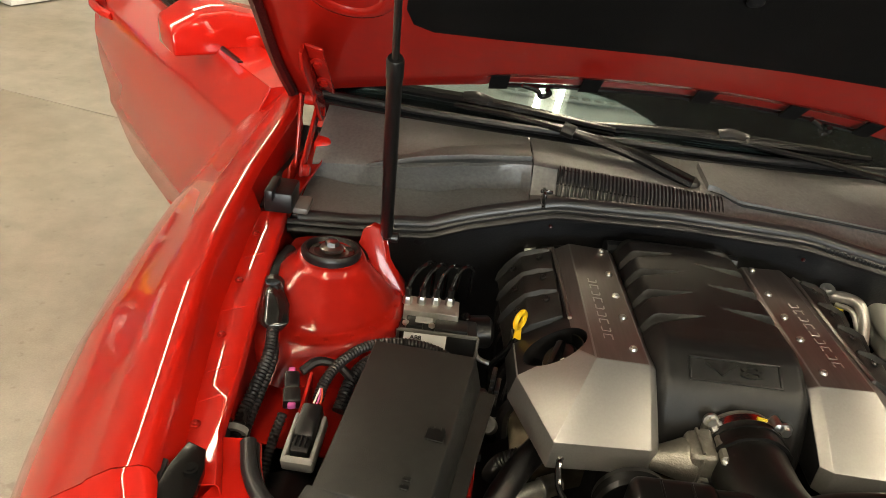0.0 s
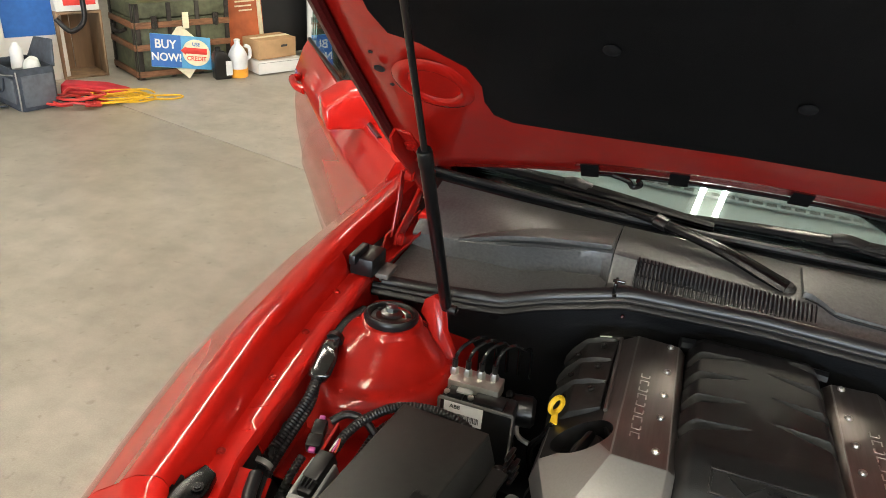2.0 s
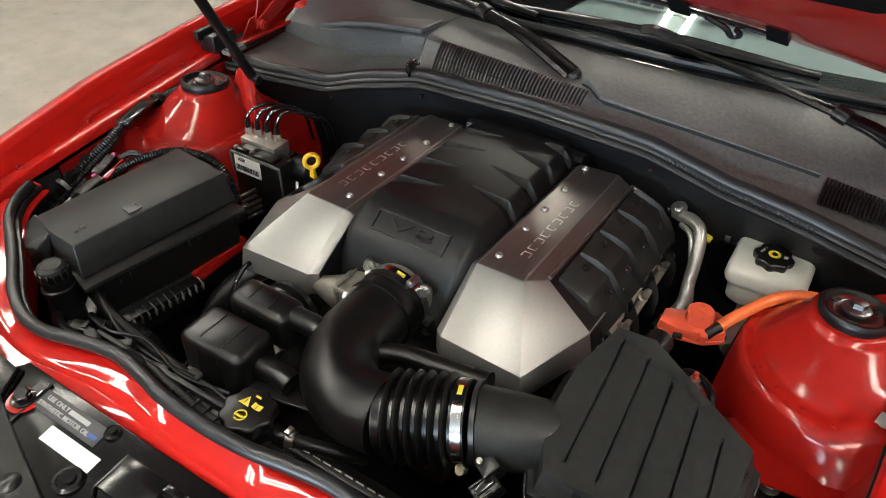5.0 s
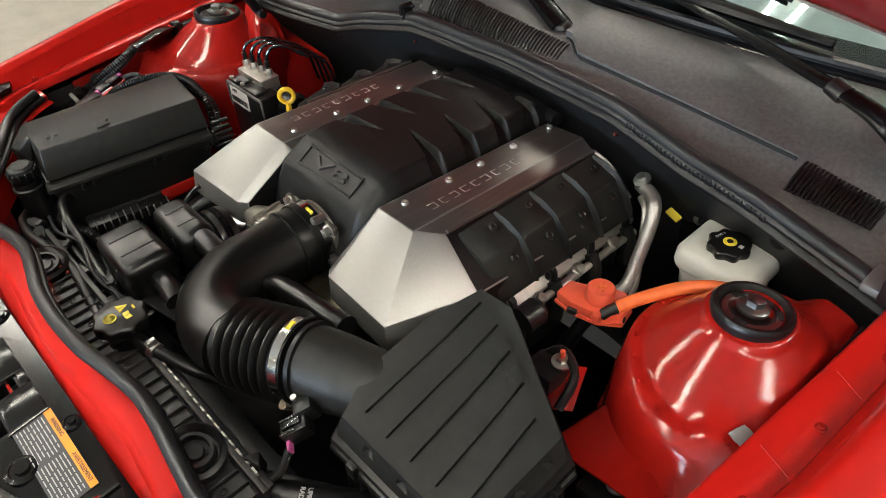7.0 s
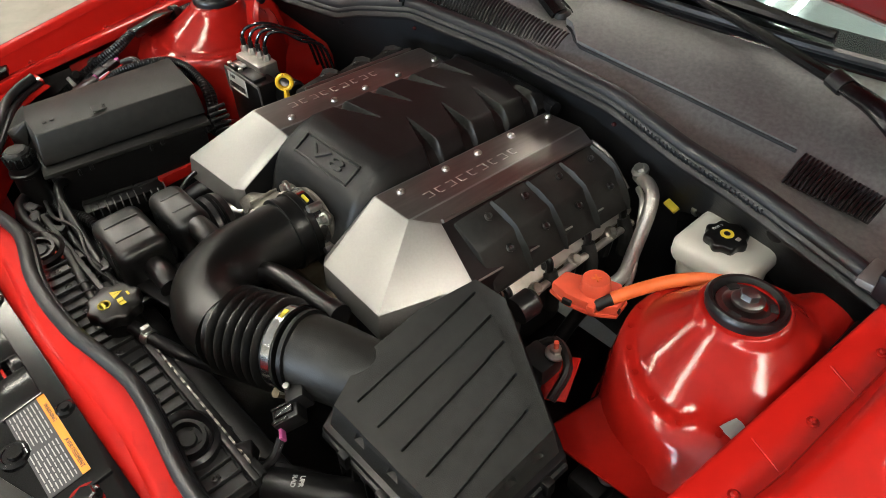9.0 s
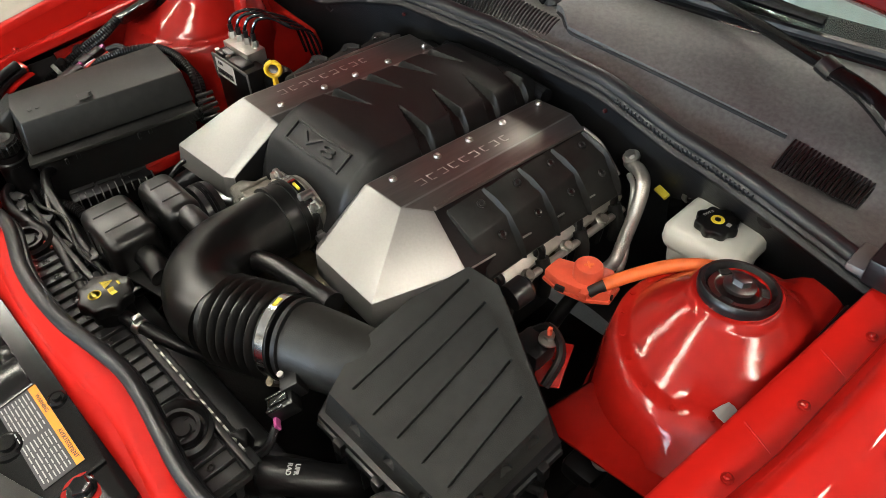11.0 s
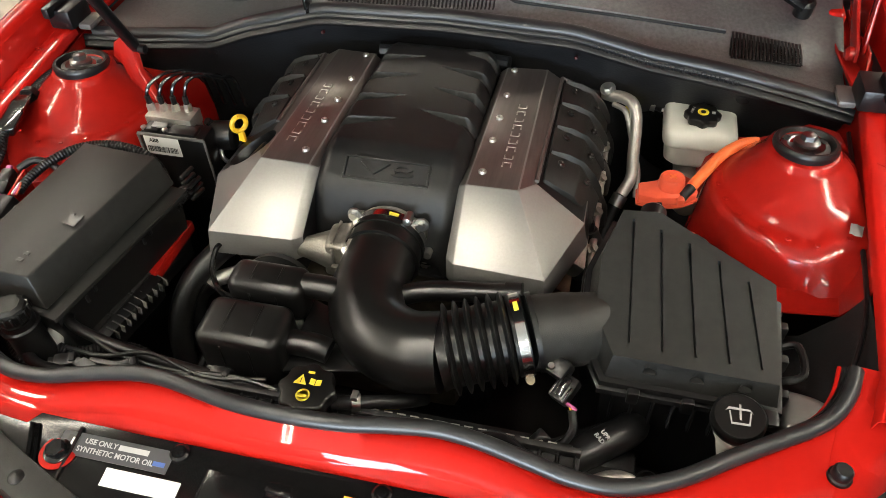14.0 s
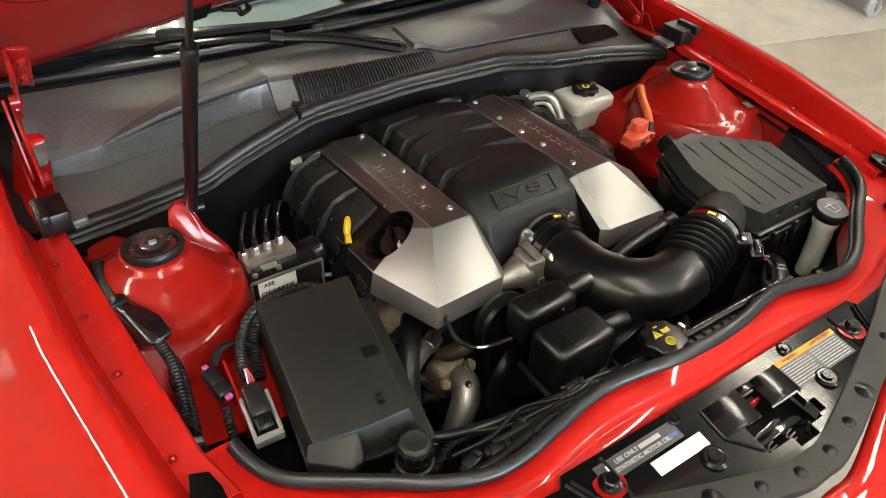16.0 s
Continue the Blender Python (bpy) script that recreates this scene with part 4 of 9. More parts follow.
def tower(side):
    c = (-0.58, 0.0)
    t = Panel("strut_tower", "red painted strut tower")
    flip = mirrored if side > 0 else (lambda b: b)
    zt = 0.906
    R = [(0.036, 0.0), (0.046, 0.0), (0.050, -0.002), (0.053, -0.008), (0.056, -0.0115), (0.066, -0.020), (0.080, -0.0325), (0.094, -0.045), (0.1035, -0.0535), (0.107, -0.0575), (0.112, -0.0592), (0.119, -0.0605), (0.124, -0.0645), (0.128, -0.078), (0.133, -0.11), (0.139, -0.19), (0.143, -0.33)]

    def lie(k, x, y, z):
        """The hat spreads to the front, leans on a ledge towards the fender and stays steep towards the engine."""
        dx, dy = x - c[0], y - c[1]
        d = math.hypot(dx, dy)
        f = max(0.0, (-0.45 * dx - 0.89 * dy) / d)
        b = max(0.0, (0.70 * dx + 0.71 * dy) / d)
        g = 1.0 - 0.16 * b * b * min(1.0, max(0.0, (k - 3) / 3)) + 0.20 * f * f * min(1.0, max(0.0, (k - 3) / 5)) + 0.14 * f * min(1.0, max(0.0, (k - 11) / 4))
        x, y = c[0] + dx * g, c[1] + dy * g
        ledge = 0.8615 - 0.0005 * k - 0.9 * max(0.0, x + 0.612) - 1.1 * max(0.0, -0.132 - y)
        return (max(x, -0.671 + 0.0007 * k), y, max(z, ledge))
    rings = [[lie(k, *p) for p in ring(c, r, r * 1.02, zt + dz, 72)] for k, (r, dz) in enumerate(R)]
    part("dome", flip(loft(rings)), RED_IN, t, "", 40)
    for a in lin(-2.3, 0.3, 10):
        x, y, z = lie(11, c[0] + 0.1155 * math.cos(a), c[1] + 0.118 * math.sin(a), zt - 0.0602)
        part("spot_weld", flip(lathe([(0.004, 0), (0.0035, 0.0012), (0, 0.0014)], (x, y, z), (0, 0, 1), 10)), RED_IN, t)
    tl = pose(c[0], c[1], zt - 0.001, -7, 0, 0)
    mt = part("rubber_mount", flip(moved(lathe([(0.043, -0.006), (0.0455, 0.003), (0.0455, 0.008), (0.043, 0.0115), (0.039, 0.0115), (0.037, 0.008), (0.034, 0.0), (0.0, 0.0)], (0, 0, 0), (0, 0, 1), 48), tl)), RUBBER, t, "black rubber strut mount")
    part("mount_cup", flip(moved(lathe([(0.0335, 0.001), (0.033, 0.0045), (0.0265, 0.0055), (0.022, 0.002), (0.0, 0.002)], (0, 0, 0), (0, 0, 1), 40), tl)), DARKMET, mt, "bare metal mount cup")
    part("top_nut", flip(moved(join(lathe([(0.018, 0.007), (0.018, 0.011), (0.014, 0.014), (0, 0.014)], (0, 0, 0), (0, 0, 1), 24), lathe([(0.011, 0.013), (0.011, 0.021), (0.008, 0.023), (0, 0.023)], (0, 0, 0), (0, 0, 1), 6)), tl)), DARKMET, mt, "dark hex nut and washer")
    for a in (0.5, 2.6, 4.7):
        part("mount_slot", flip(moved(box((0, 0, 0), (0.014, 0.009, 0.0022), 0.001), tl @ Matrix.Translation((0.0285 * math.cos(a), 0.0285 * math.sin(a), 0.0052)) @ pose(0, 0, 0, 0, 0, math.degrees(a) + 90))), LINER, mt, "dark slot in the mount")
    # ledge and apron
    def apron(u, v):
        y = u
        a = xi(max(-0.4, min(0.2, y)))
        return ((a - 0.01, y, zi(y) - 0.03), (a + 0.0, y, 0.82), (a + 0.015, y, 0.795), (-0.49 - 0.02 * math.cos(y * 9), y, 0.775), (-0.475 - 0.02 * math.cos(y * 9), y, 0.755), (-0.472, y, 0.70), (-0.47, y, 0.66))[v]
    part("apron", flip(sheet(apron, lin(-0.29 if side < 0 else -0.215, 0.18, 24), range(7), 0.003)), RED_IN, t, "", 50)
    # Matt black sheet added where the bay ahead of the apron is a dark void.
    def rail_(u, v):
        return ((-0.655, u, 0.845), (-0.64, u, 0.80), (-0.60, u, 0.745), (-0.56, u, 0.735), (-0.545, u, 0.70), (-0.54, u, 0.45))[v]
    part("apron_front", flip(sheet(rail_, lin(-0.50, -0.292 if side < 0 else -0.217, 8), range(6), 0.003)), LINER, t, "black sheet filling the dark void ahead of the apron", 50)
    for p, r in () if side > 0 else (((-0.632, -0.25, 0.845), 0.010), ((-0.634, -0.21, 0.842), 0.006), ((-0.630, -0.29, 0.84), 0.006)):
        part("apron_hole", flip(lathe([(r * 1.4, 0), (r, 0.001), (r * 0.9, -0.002), (0, -0.002)], p, (1, 0, 0.2), 16)), LINER, t)
    return t


tower(-1)
tower(1)
hk = Panel("gas_strut_bracket", "red steel bracket")
part("ear", slab([(-0.545, 0.040, 0.905), (-0.540, 0.045, 0.928), (-0.527, 0.048, 0.936), (-0.512, 0.048, 0.930), (-0.505, 0.044, 0.91), (-0.496, 0.03, 0.885), (-0.470, 0.012, 0.850), (-0.455, 0.0, 0.81), (-0.49, 0.0, 0.82), (-0.517, 0.022, 0.862), (-0.53, 0.036, 0.89)], (0.004, 0.010, 0.002), 0.002), RED_IN, hk)
part("ball_stud", lathe([(0.006, 0), (0.006, 0.018), (0.008, 0.02), (0.008, 0.03), (0, 0.032)], (-0.515, 0.05, 0.918), (1, 0, 0), 12), SATIN, hk)

for sgn in (-1, 1):
    br = Panel("cowl_end_block", "black rubber block")
    part("block", box((sgn * 0.688, 0.14, 0.920), (0.046, 0.062, 0.036), 0.004), RUBBER, br)
    part("lip", box((sgn * 0.700, 0.125, 0.938), (0.014, 0.06, 0.02), 0.003), RUBBER, br)
    part("tongue", box((sgn * 0.655, 0.150, 0.901), (0.026, 0.05, 0.012), 0.004), FIN, br, "dull grey rubber tongue")

# ---- hood, hinges and gas strut ----
HM = Matrix.Translation((0, 0.405, 1.068)) @ Matrix(((1, 0, 0), (0, -0.731, 0.682), (0, 0.682, 0.731))).to_4x4()


def on_hood(x, s, n):
    """A place on the open hood: across, along from its rear edge, and out through its skin."""
    return HM @ Vector((x, s + (0.03 - 0.42 * x * x) * max(0.0, 1 - s / 0.6), n))


def hood_w(s):
    return lerp((0, 0.1, 0.4, 0.8, 1.1, 1.24), (0.765, 0.78, 0.775, 0.75, 0.69, 0.60), s)


def crown(x, s):
    return 0.035 * (1 - (x / 0.76) ** 2) + lerp((0, 0.3, 0.9, 1.24), (0.0, 0.02, 0.02, -0.05), s)


def icrown(x, s):
    return 0.006 - (0.010 + lerp((0, 0.06, 0.25, 1.24), (0.0, 0.0, 0.022, 0.022), s)) * max(0, 1 - (x / 0.66) ** 4)


hd = Panel("hood", "raised glossy red hood")
part("outer_skin", sheet(lambda u, v: on_hood(u * hood_w(v), v + 0.012 * (1 - u * u) * (v < 0.3), 0.034 + 0.6 * crown(u * hood_w(v), v)), lin(-1, 1, 24), lin(0.0, 1.24, 20), 0.003), RED, hd, "", 60)


def inner(u, v):
    w = hood_w(v)
    x = u * w
    e = min(1.0, (1 - abs(u)) / 0.10)
    k = min(1.0, (v - 0.0) / 0.06, (1.24 - v) / 0.08)
    depth = -0.012 - 0.030 * min(e, max(0, k))
    step = 0.005 if abs(x) < 0.37 and v < 0.07 else 0.0
    return on_hood(x * 0.995, 0.006 + v * 0.99, 0.020 + step + depth * 0.5 + icrown(x, v))


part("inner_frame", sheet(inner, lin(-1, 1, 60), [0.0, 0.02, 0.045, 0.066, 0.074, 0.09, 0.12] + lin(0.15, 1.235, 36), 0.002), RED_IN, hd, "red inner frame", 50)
pad_h = [(0.10, 0.22), (0.20, 0.222), (0.36, 0.232), (0.47, 0.243), (0.503, 0.262), (0.514, 0.30), (0.510, 0.345), (0.527, 0.39), (0.60, 0.43), (0.655, 0.437), (0.672, 0.48), (0.668, 0.98), (0.55, 1.14), (0.2, 1.18)]
pad_o = [(-x, y) for x, y in pad_h[::-1]] + pad_h


def pad():
    bm = bmesh.new()
    n = len(pad_o)
    rings = []
    for k in range(9):
        f = 1 - k / 9
        rings.append([bm.verts.new(on_hood(x * f, 0.7 + (y - 0.7) * f, icrown(x * f, 0.7 + (y - 0.7) * f) + (0.004 if k == 0 else 0.0) - 0.008)) for x, y in pad_o])
    for a, b in zip(rings, rings[1:]):
        for i in range(n):
            bm.faces.new((a[i], a[(i + 1) % n], b[(i + 1) % n], b[i]))
    bm.faces.new(rings[-1])
    return bm


part("insulation_pad", pad(), PAD, hd, "black felt insulation pad", 60)
for x, s in ((-0.3, 0.5), (0.1, 0.55), (0.35, 0.5), (-0.05, 0.42), (-0.25, 0.8), (0.3, 0.85)):
    part("pad_pin", lathe([(0.012, 0), (0.012, 0.002), (0.006, 0.005), (0, 0.005)], on_hood(x, s, icrown(x, s) - 0.013), (0, -0.682, -0.731), 14), RUBBER, hd)
# slots and hooks along the rear lip
for x0, x1 in ((-0.335, -0.20), (-0.165, 0.0), (0.035, 0.175), (0.20, 0.33)):
    c = (x0 + x1) / 2
    part("rear_slot", tube([on_hood(x0 - 0.015, 0.074, icrown(x0, 0.07) + 0.010), on_hood(x1 + 0.015, 0.074, icrown(x1, 0.07) + 0.010)], 0.0045, 6, 1), GLOSSBLK, hd)
for x in (-0.345, -0.183, 0.018, 0.188, 0.345):
    part("pad_tab", slab([on_hood(x - 0.017, 0.020, icrown(x, 0) + 0.001), on_hood(x + 0.017, 0.020, icrown(x, 0) + 0.001), on_hood(x + 0.017, 0.078, icrown(x, 0.07) + 0.0), on_hood(x - 0.017, 0.078, icrown(x, 0.07) + 0.0)], (0, -0.003, -0.003), 0.0), PAD, hd, "black felt tab")
part("rear_lip", tube([on_hood(x, 0.004, icrown(x, 0) + 0.012) for x in lin(-0.36, 0.36, 12)], 0.0045, 6, 2), GLOSSBLK, hd, "black edge seal")
for x in (-0.262, 0.272):
    part("hook", tube([on_hood(x - 0.04, 0.035, icrown(x, 0) - 0.002), on_hood(x - 0.01, 0.018, icrown(x, 0) - 0.004), on_hood(x, -0.004, icrown(x, 0) - 0.006), on_hood(x + 0.014, 0.006, icrown(x, 0) - 0.004), on_hood(x + 0.008, 0.02, icrown(x, 0) - 0.002)], 0.005, 8, 5), GLOSSBLK, hd, "black hook")
for sgn in (-1, 1):
    part("side_seal", tube([on_hood(sgn * hood_w(s) * 0.985, s, 0.004) for s in lin(0.02, 1.15, 10)], 0.0115, 8, 3), SEALRED, hd, "dark red-black edge seal")
    part("pressed_step", tube([on_hood(sgn * x, s, icrown(x, s) + 0.004) for x, s in ((0.56, 0.25), (0.62, 0.285), (0.66, 0.335), (0.68, 0.40))], 0.006, 8, 5), RED_IN, hd)
    part("pressed_boss", lathe([(0.075, 0.0), (0.070, 0.005), (0.056, 0.008), (0.050, 0.006), (0.046, 0.001), (0, 0.001)], on_hood(sgn * 0.60, 0.335, icrown(0.6, 0.335) - 0.008), (0, -0.682, -0.731), 40), RED_IN, hd)
    for x, s, r in ((0.70, 0.36, 0.010), (0.70, 0.40, 0.004), (0.69, 0.32, 0.004)):
        part("frame_hole", lathe([(r, 0), (r, 0.0015), (r * 0.8, 0.001), (0, 0.001)], on_hood(sgn * x, s, icrown(x, s) - 0.010), (0, -0.682, -0.731), 16), LINER, hd)


def hinge(side):
    t = Panel("hood_hinge", "red painted hood hinge with bolted plates")
    s = side

    def leaf(x, yz, thick, b=0.0015):
        return slab([(s * x, y, z) for y, z in yz], (s * thick, 0, 0), b)
    arm = [(0.180, 1.150), (0.200, 1.160), (0.300, 1.085), (0.400, 1.000), (0.412, 0.978), (0.402, 0.958), (0.380, 0.962), (0.280, 1.050), (0.195, 1.118)]
    part("hood_arm", leaf(0.668, arm, 0.006), RED_IN, t)
    part("arm_flange", slab([(s * 0.668, 0.196, 1.158), (s * 0.640, 0.200, 1.152), (s * 0.640, 0.345, 1.030), (s * 0.668, 0.350, 1.040)], (0, 0.004, 0.004), 0.002), RED_IN, t)
    for y, z in ((0.236, 1.122), (0.300, 1.070)):
        part("hinge_bolt", join(lathe([(0.013, 0), (0.013, 0.002), (0.009, 0.003), (0, 0.003)], (s * 0.653, y, z), (0, -0.7, -0.7), 16), lathe([(0.008, 0.002), (0.008, 0.009), (0, 0.009)], (s * 0.653, y, z), (0, -0.7, -0.7), 6)), RED_IN, t)
    part("link", leaf(0.678, [(0.388, 0.992), (0.410, 0.985), (0.405, 0.962), (0.330, 0.925), (0.270, 0.898), (0.246, 0.905), (0.252, 0.924), (0.320, 0.955)], 0.006), RED_IN, t)
    part("link", leaf(0.690, [(0.292, 1.045), (0.312, 1.035), (0.300, 0.975), (0.278, 0.915), (0.256, 0.915), (0.262, 0.935), (0.280, 0.985)], 0.005), RED_IN, t)
    part("base_plate", slab([(s * 0.712, 0.18, 0.885), (s * 0.675, 0.20, 0.893), (s * 0.655, 0.34, 0.905), (s * 0.650, 0.42, 0.900), (s * 0.70, 0.44, 0.895), (s * 0.725, 0.30, 0.885)], (0, 0, -0.008), 0.002), RED_IN, t)
    part("base_web", leaf(0.696, [(0.215, 0.888), (0.245, 0.925), (0.285, 0.925), (0.345, 0.905), (0.43, 0.905), (0.44, 0.89)], 0.005), RED_IN, t)
    for y, z in ((0.398, 0.975), (0.262, 0.912), (0.300, 1.035)):
        part("pivot", lathe([(0.012, -0.004), (0.012, 0.010), (0.007, 0.014), (0, 0.014)], (s * 0.680, y, z), (-s, 0, 0), 14), RED_IN, t)
    part("side_block", box((s * 0.664, 0.395, 0.906), (0.036, 0.060, 0.042), 0.010, seg=3), RED, t)


hinge(-1)
hinge(1)
rec = Panel("cowl_corner_tray", "black plastic corner tray")
part("tray", sheet(lambda u, v: (-0.735 + 0.062 * u, 0.17 + 0.36 * v, 0.878 + 0.008 * math.sin(6 * v) + 0.05 * max(0, v - 0.75)), lin(0, 1, 6), lin(0, 1, 12), 0.004), LINER, rec)
r2 = Panel("cowl_corner_tray", "black plastic corner tray")
part("tray", sheet(lambda u, v: (0.735 - 0.062 * u, 0.17 + 0.36 * v, 0.878 + 0.008 * math.sin(6 * v) + 0.05 * max(0, v - 0.75)), lin(0, 1, 6), lin(0, 1, 12), 0.004), LINER, r2)

gs = Panel("gas_strut", "black gas strut that holds the hood up")
G0, G1 = Vector((-0.503, 0.052, 0.918)), Vector((-0.500, -0.110, 1.248))
gd = (G1 - G0).normalized()
part("cylinder", lathe([(0.006, 0), (0.009, 0.006), (0.0098, 0.01), (0.0098, (G1 - G0).length - 0.03), (0.0108, (G1 - G0).length - 0.03), (0.0108, (G1 - G0).length - 0.004), (0.009, (G1 - G0).length), (0, (G1 - G0).length)], G0, gd, 20), SATIN, gs)
part("rod", lathe([(0.0045, 0), (0.0045, 0.56), (0, 0.56)], G1, gd, 14), SATIN, gs)
part("top_socket", lathe([(0.009, 0), (0.009, 0.03), (0.004, 0.035), (0, 0.035)], G1 + gd * 0.555, gd, 12), SATIN, gs)

# ---- open door ----
dr = Panel("door", "open glossy red door")
HX, RX = Vector((-0.872, 0.628, 0)), Vector((-1.632, 1.588, 0))
dd = (RX - HX).normalized()
dn = Vector((-dd.y, dd.x, 0))
if dn.y > 0:
    dn = -dn
DP = ((0.30, 0.00), (0.34, 0.005), (0.42, 0.022), (0.46, 0.036), (0.50, 0.034), (0.62, 0.052), (0.72, 0.056), (0.80, 0.050), (0.845, 0.060), (0.86, 0.054), (0.92, 0.030), (0.955, 0.012))


def door_skin(u, v):
    z, o = DP[v]
    L = (RX - HX).length
    rear = lerp((0.30, 0.36, 0.42, 0.75, 0.95), (0.90, 0.985, 0.985, 1.0, 0.93), z)
    p = HX + dd * (-0.10 + (L * rear + 0.10) * u) + dn * (o - 0.012 * (2 * u - 1) ** 2)
    return (p.x, p.y, z + 0.02 * u * (z > 0.9))


part("outer_panel", sheet(door_skin, lin(0, 1, 20), range(12), -0.002), RED, dr, "", 50)
part("inner_panel", sheet(lambda u, v: Vector(door_skin(u, v)) - dn * (0.09 + 0.02 * (v < 9)), lin(0, 1, 10), range(12), 0.01), BROWN, dr)
part("front_edge", sheet(lambda u, v: Vector(door_skin(0, u)) - dn * 0.1 * v, range(12), (0, 0.5, 1), 0.003), RED, dr)
part("rear_edge", sheet(lambda u, v: Vector(door_skin(1, u)) - dn * 0.1 * v, range(12), (0, 0.5, 1), 0.003), RED, dr)
part("belt_ledge", sheet(lambda u, v: Vector(door_skin(u, 11)) - dn * 0.10 * v, lin(0, 1, 10), (0, 0.5, 1), 0.004), RED, dr, "red ledge below the window")
part("window", slab([HX + dd * 0.16 + Vector((0, 0, 0.955)), HX + dd * 1.10 + Vector((0, 0, 0.97)), HX + dd * 1.02 + Vector((0, 0, 1.20)), HX + dd * 0.62 + Vector((0, 0, 1.22))], -dn * 0.004), GLASS, dr, "clear side window")
part("window_trim", tube([HX + dd * 0.06 + Vector((0, 0, 0.957)), HX + dd * 1.13 + Vector((0, 0, 0.975))], 0.007, 8, 1), SATIN, dr)
hp = HX + dd * 1.03 + dn * 0.052
part("handle", tube([hp + dd * -0.09 + Vector((0, 0, 0.835)), hp + dd * -0.05 + dn * 0.022 + Vector((0, 0, 0.84)), hp + dd * 0.05 + dn * 0.022 + Vector((0, 0, 0.84)), hp + dd * 0.09 + Vector((0, 0, 0.835))], 0.014, 10, 5), RED, dr, "red door handle")
part("handle_cup", lathe([(0.04, 0), (0.034, -0.004), (0.0, -0.012)], hp + dn * 0.002 + Vector((0, 0, 0.84)), dn, 20), RED_IN, dr)
mp_ = HX + dd * 0.20 - dn * 0.055
mir = part("mirror", hull([mp_ + dd * a + dn * b + Vector((0, 0, z)) for a, b, z in ((-0.03, -0.09, 0.940), (0.09, -0.09, 0.935), (-0.02, -0.08, 1.02), (0.07, -0.08, 1.025), (-0.04, 0.17, 0.948), (0.07, 0.17, 0.952), (-0.04, 0.175, 1.005), (0.07, 0.17, 1.02), (-0.03, 0.03, 1.045), (0.08, 0.03, 1.05), (0.08, 0.11, 1.05), (-0.03, 0.11, 1.04))], 0.015, 3), RED, dr, "red mirror housing")
part("mirror_glass", slab([mp_ + dd * 0.09 + dn * b + Vector((0, 0, z)) for b, z in ((0.03, 0.975), (0.14, 0.968), (0.145, 1.005), (0.03, 1.035))], dd * 0.003), CHROME, mir)
part("mirror_stalk", hull([mp_ + dd * a + dn * b + Vector((0, 0, z)) for a, b, z in ((-0.04, -0.04, 0.945), (0.09, -0.04, 0.945), (-0.02, 0.05, 0.955), (0.07, 0.05, 0.955), (-0.02, 0.05, 0.985), (0.07, 0.05, 0.985), (-0.04, -0.04, 0.985))], 0.006), RED, mir)


# ---- engine block, heads and what shows below the covers ----
block = thing("engine_block", (0, 0, 0.36), "dark engine block and heads below the covers", "engine")
part("crankcase", box((0, 0.0, 0.58), (0.34, 0.44, 0.36), 0.02), LINER, block)
for sgn in (-1, 1):
    part("cylinder_head", box((sgn * 0.205, 0.02, 0.70), (0.13, 0.40, 0.10), 0.012, pose(0, 0, 0, 0, sgn * 28, 0)), DULLALU, block, "dull brown aluminium head")
    for y in lin(-0.11, 0.16, 4):
        part("spark_plug_boot", tube([(sgn * 0.275, y, 0.765), (sgn * 0.292, y - 0.006, 0.735), (sgn * 0.29, y - 0.01, 0.695)], 0.010, 8, 4), RUBBER, block)
        part("coil_lead", tube([(sgn * 0.24, y + 0.02, 0.79), (sgn * 0.285, y + 0.025, 0.775), (sgn * 0.295, y + 0.012, 0.745)], 0.004, 6, 4), RUBBER, block)
    if sgn > 0:
        part("rocker_cover", box((0.268, 0.02, 0.762), (0.060, 0.37, 0.030), 0.008, pose(0, 0, 0, 0, 30, 0)), ALU, block, "bare aluminium rocker cover edge")
        for y in (-0.115, -0.03, 0.055, 0.14):
            part("cover_boss", lathe([(0.011, 0), (0.011, 0.016), (0.007, 0.018), (0.007, 0.024), (0, 0.024)], (0.296, y, 0.742), (0.6, 0, 0.8), 12), CAST, block)
            part("boot_heat_sleeve", tube([(0.300, y + 0.035, 0.762), (0.312, y + 0.033, 0.735), (0.312, y + 0.030, 0.700)], 0.011, 10, 4), GRAIN, block)
            part("boot_lead", tube([(0.285, y + 0.035, 0.785), (0.298, y + 0.036, 0.778), (0.300, y + 0.035, 0.758)], 0.006, 8, 4), RUBBER, block)
        part("coil_rail", tube([(sgn * 0.306, -0.15, 0.752), (sgn * 0.308, 0.19, 0.747)], 0.006, 10, 1), ALU, block)
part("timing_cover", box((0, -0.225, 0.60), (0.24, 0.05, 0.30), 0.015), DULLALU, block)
part("drive_pulley", lathe([(0.02, -0.01), (0.050, -0.01), (0.052, 0.0), (0.047, 0.003), (0.052, 0.006), (0.047, 0.009), (0.052, 0.012), (0.050, 0.02), (0.02, 0.014), (0, 0.014)], (-0.135, -0.285, 0.765), (0, -1, 0.1), 32), SATIN, block, "black ribbed belt pulley")
part("thermostat_casting", hull([(-0.245, -0.215, 0.60), (-0.175, -0.205, 0.60), (-0.165, -0.262, 0.60), (-0.235, -0.265, 0.60), (-0.240, -0.215, 0.655), (-0.190, -0.205, 0.672), (-0.172, -0.250, 0.664), (-0.225, -0.258, 0.648)], 0.010, 3), DULLALU, block, "dull brown cast thermostat housing")
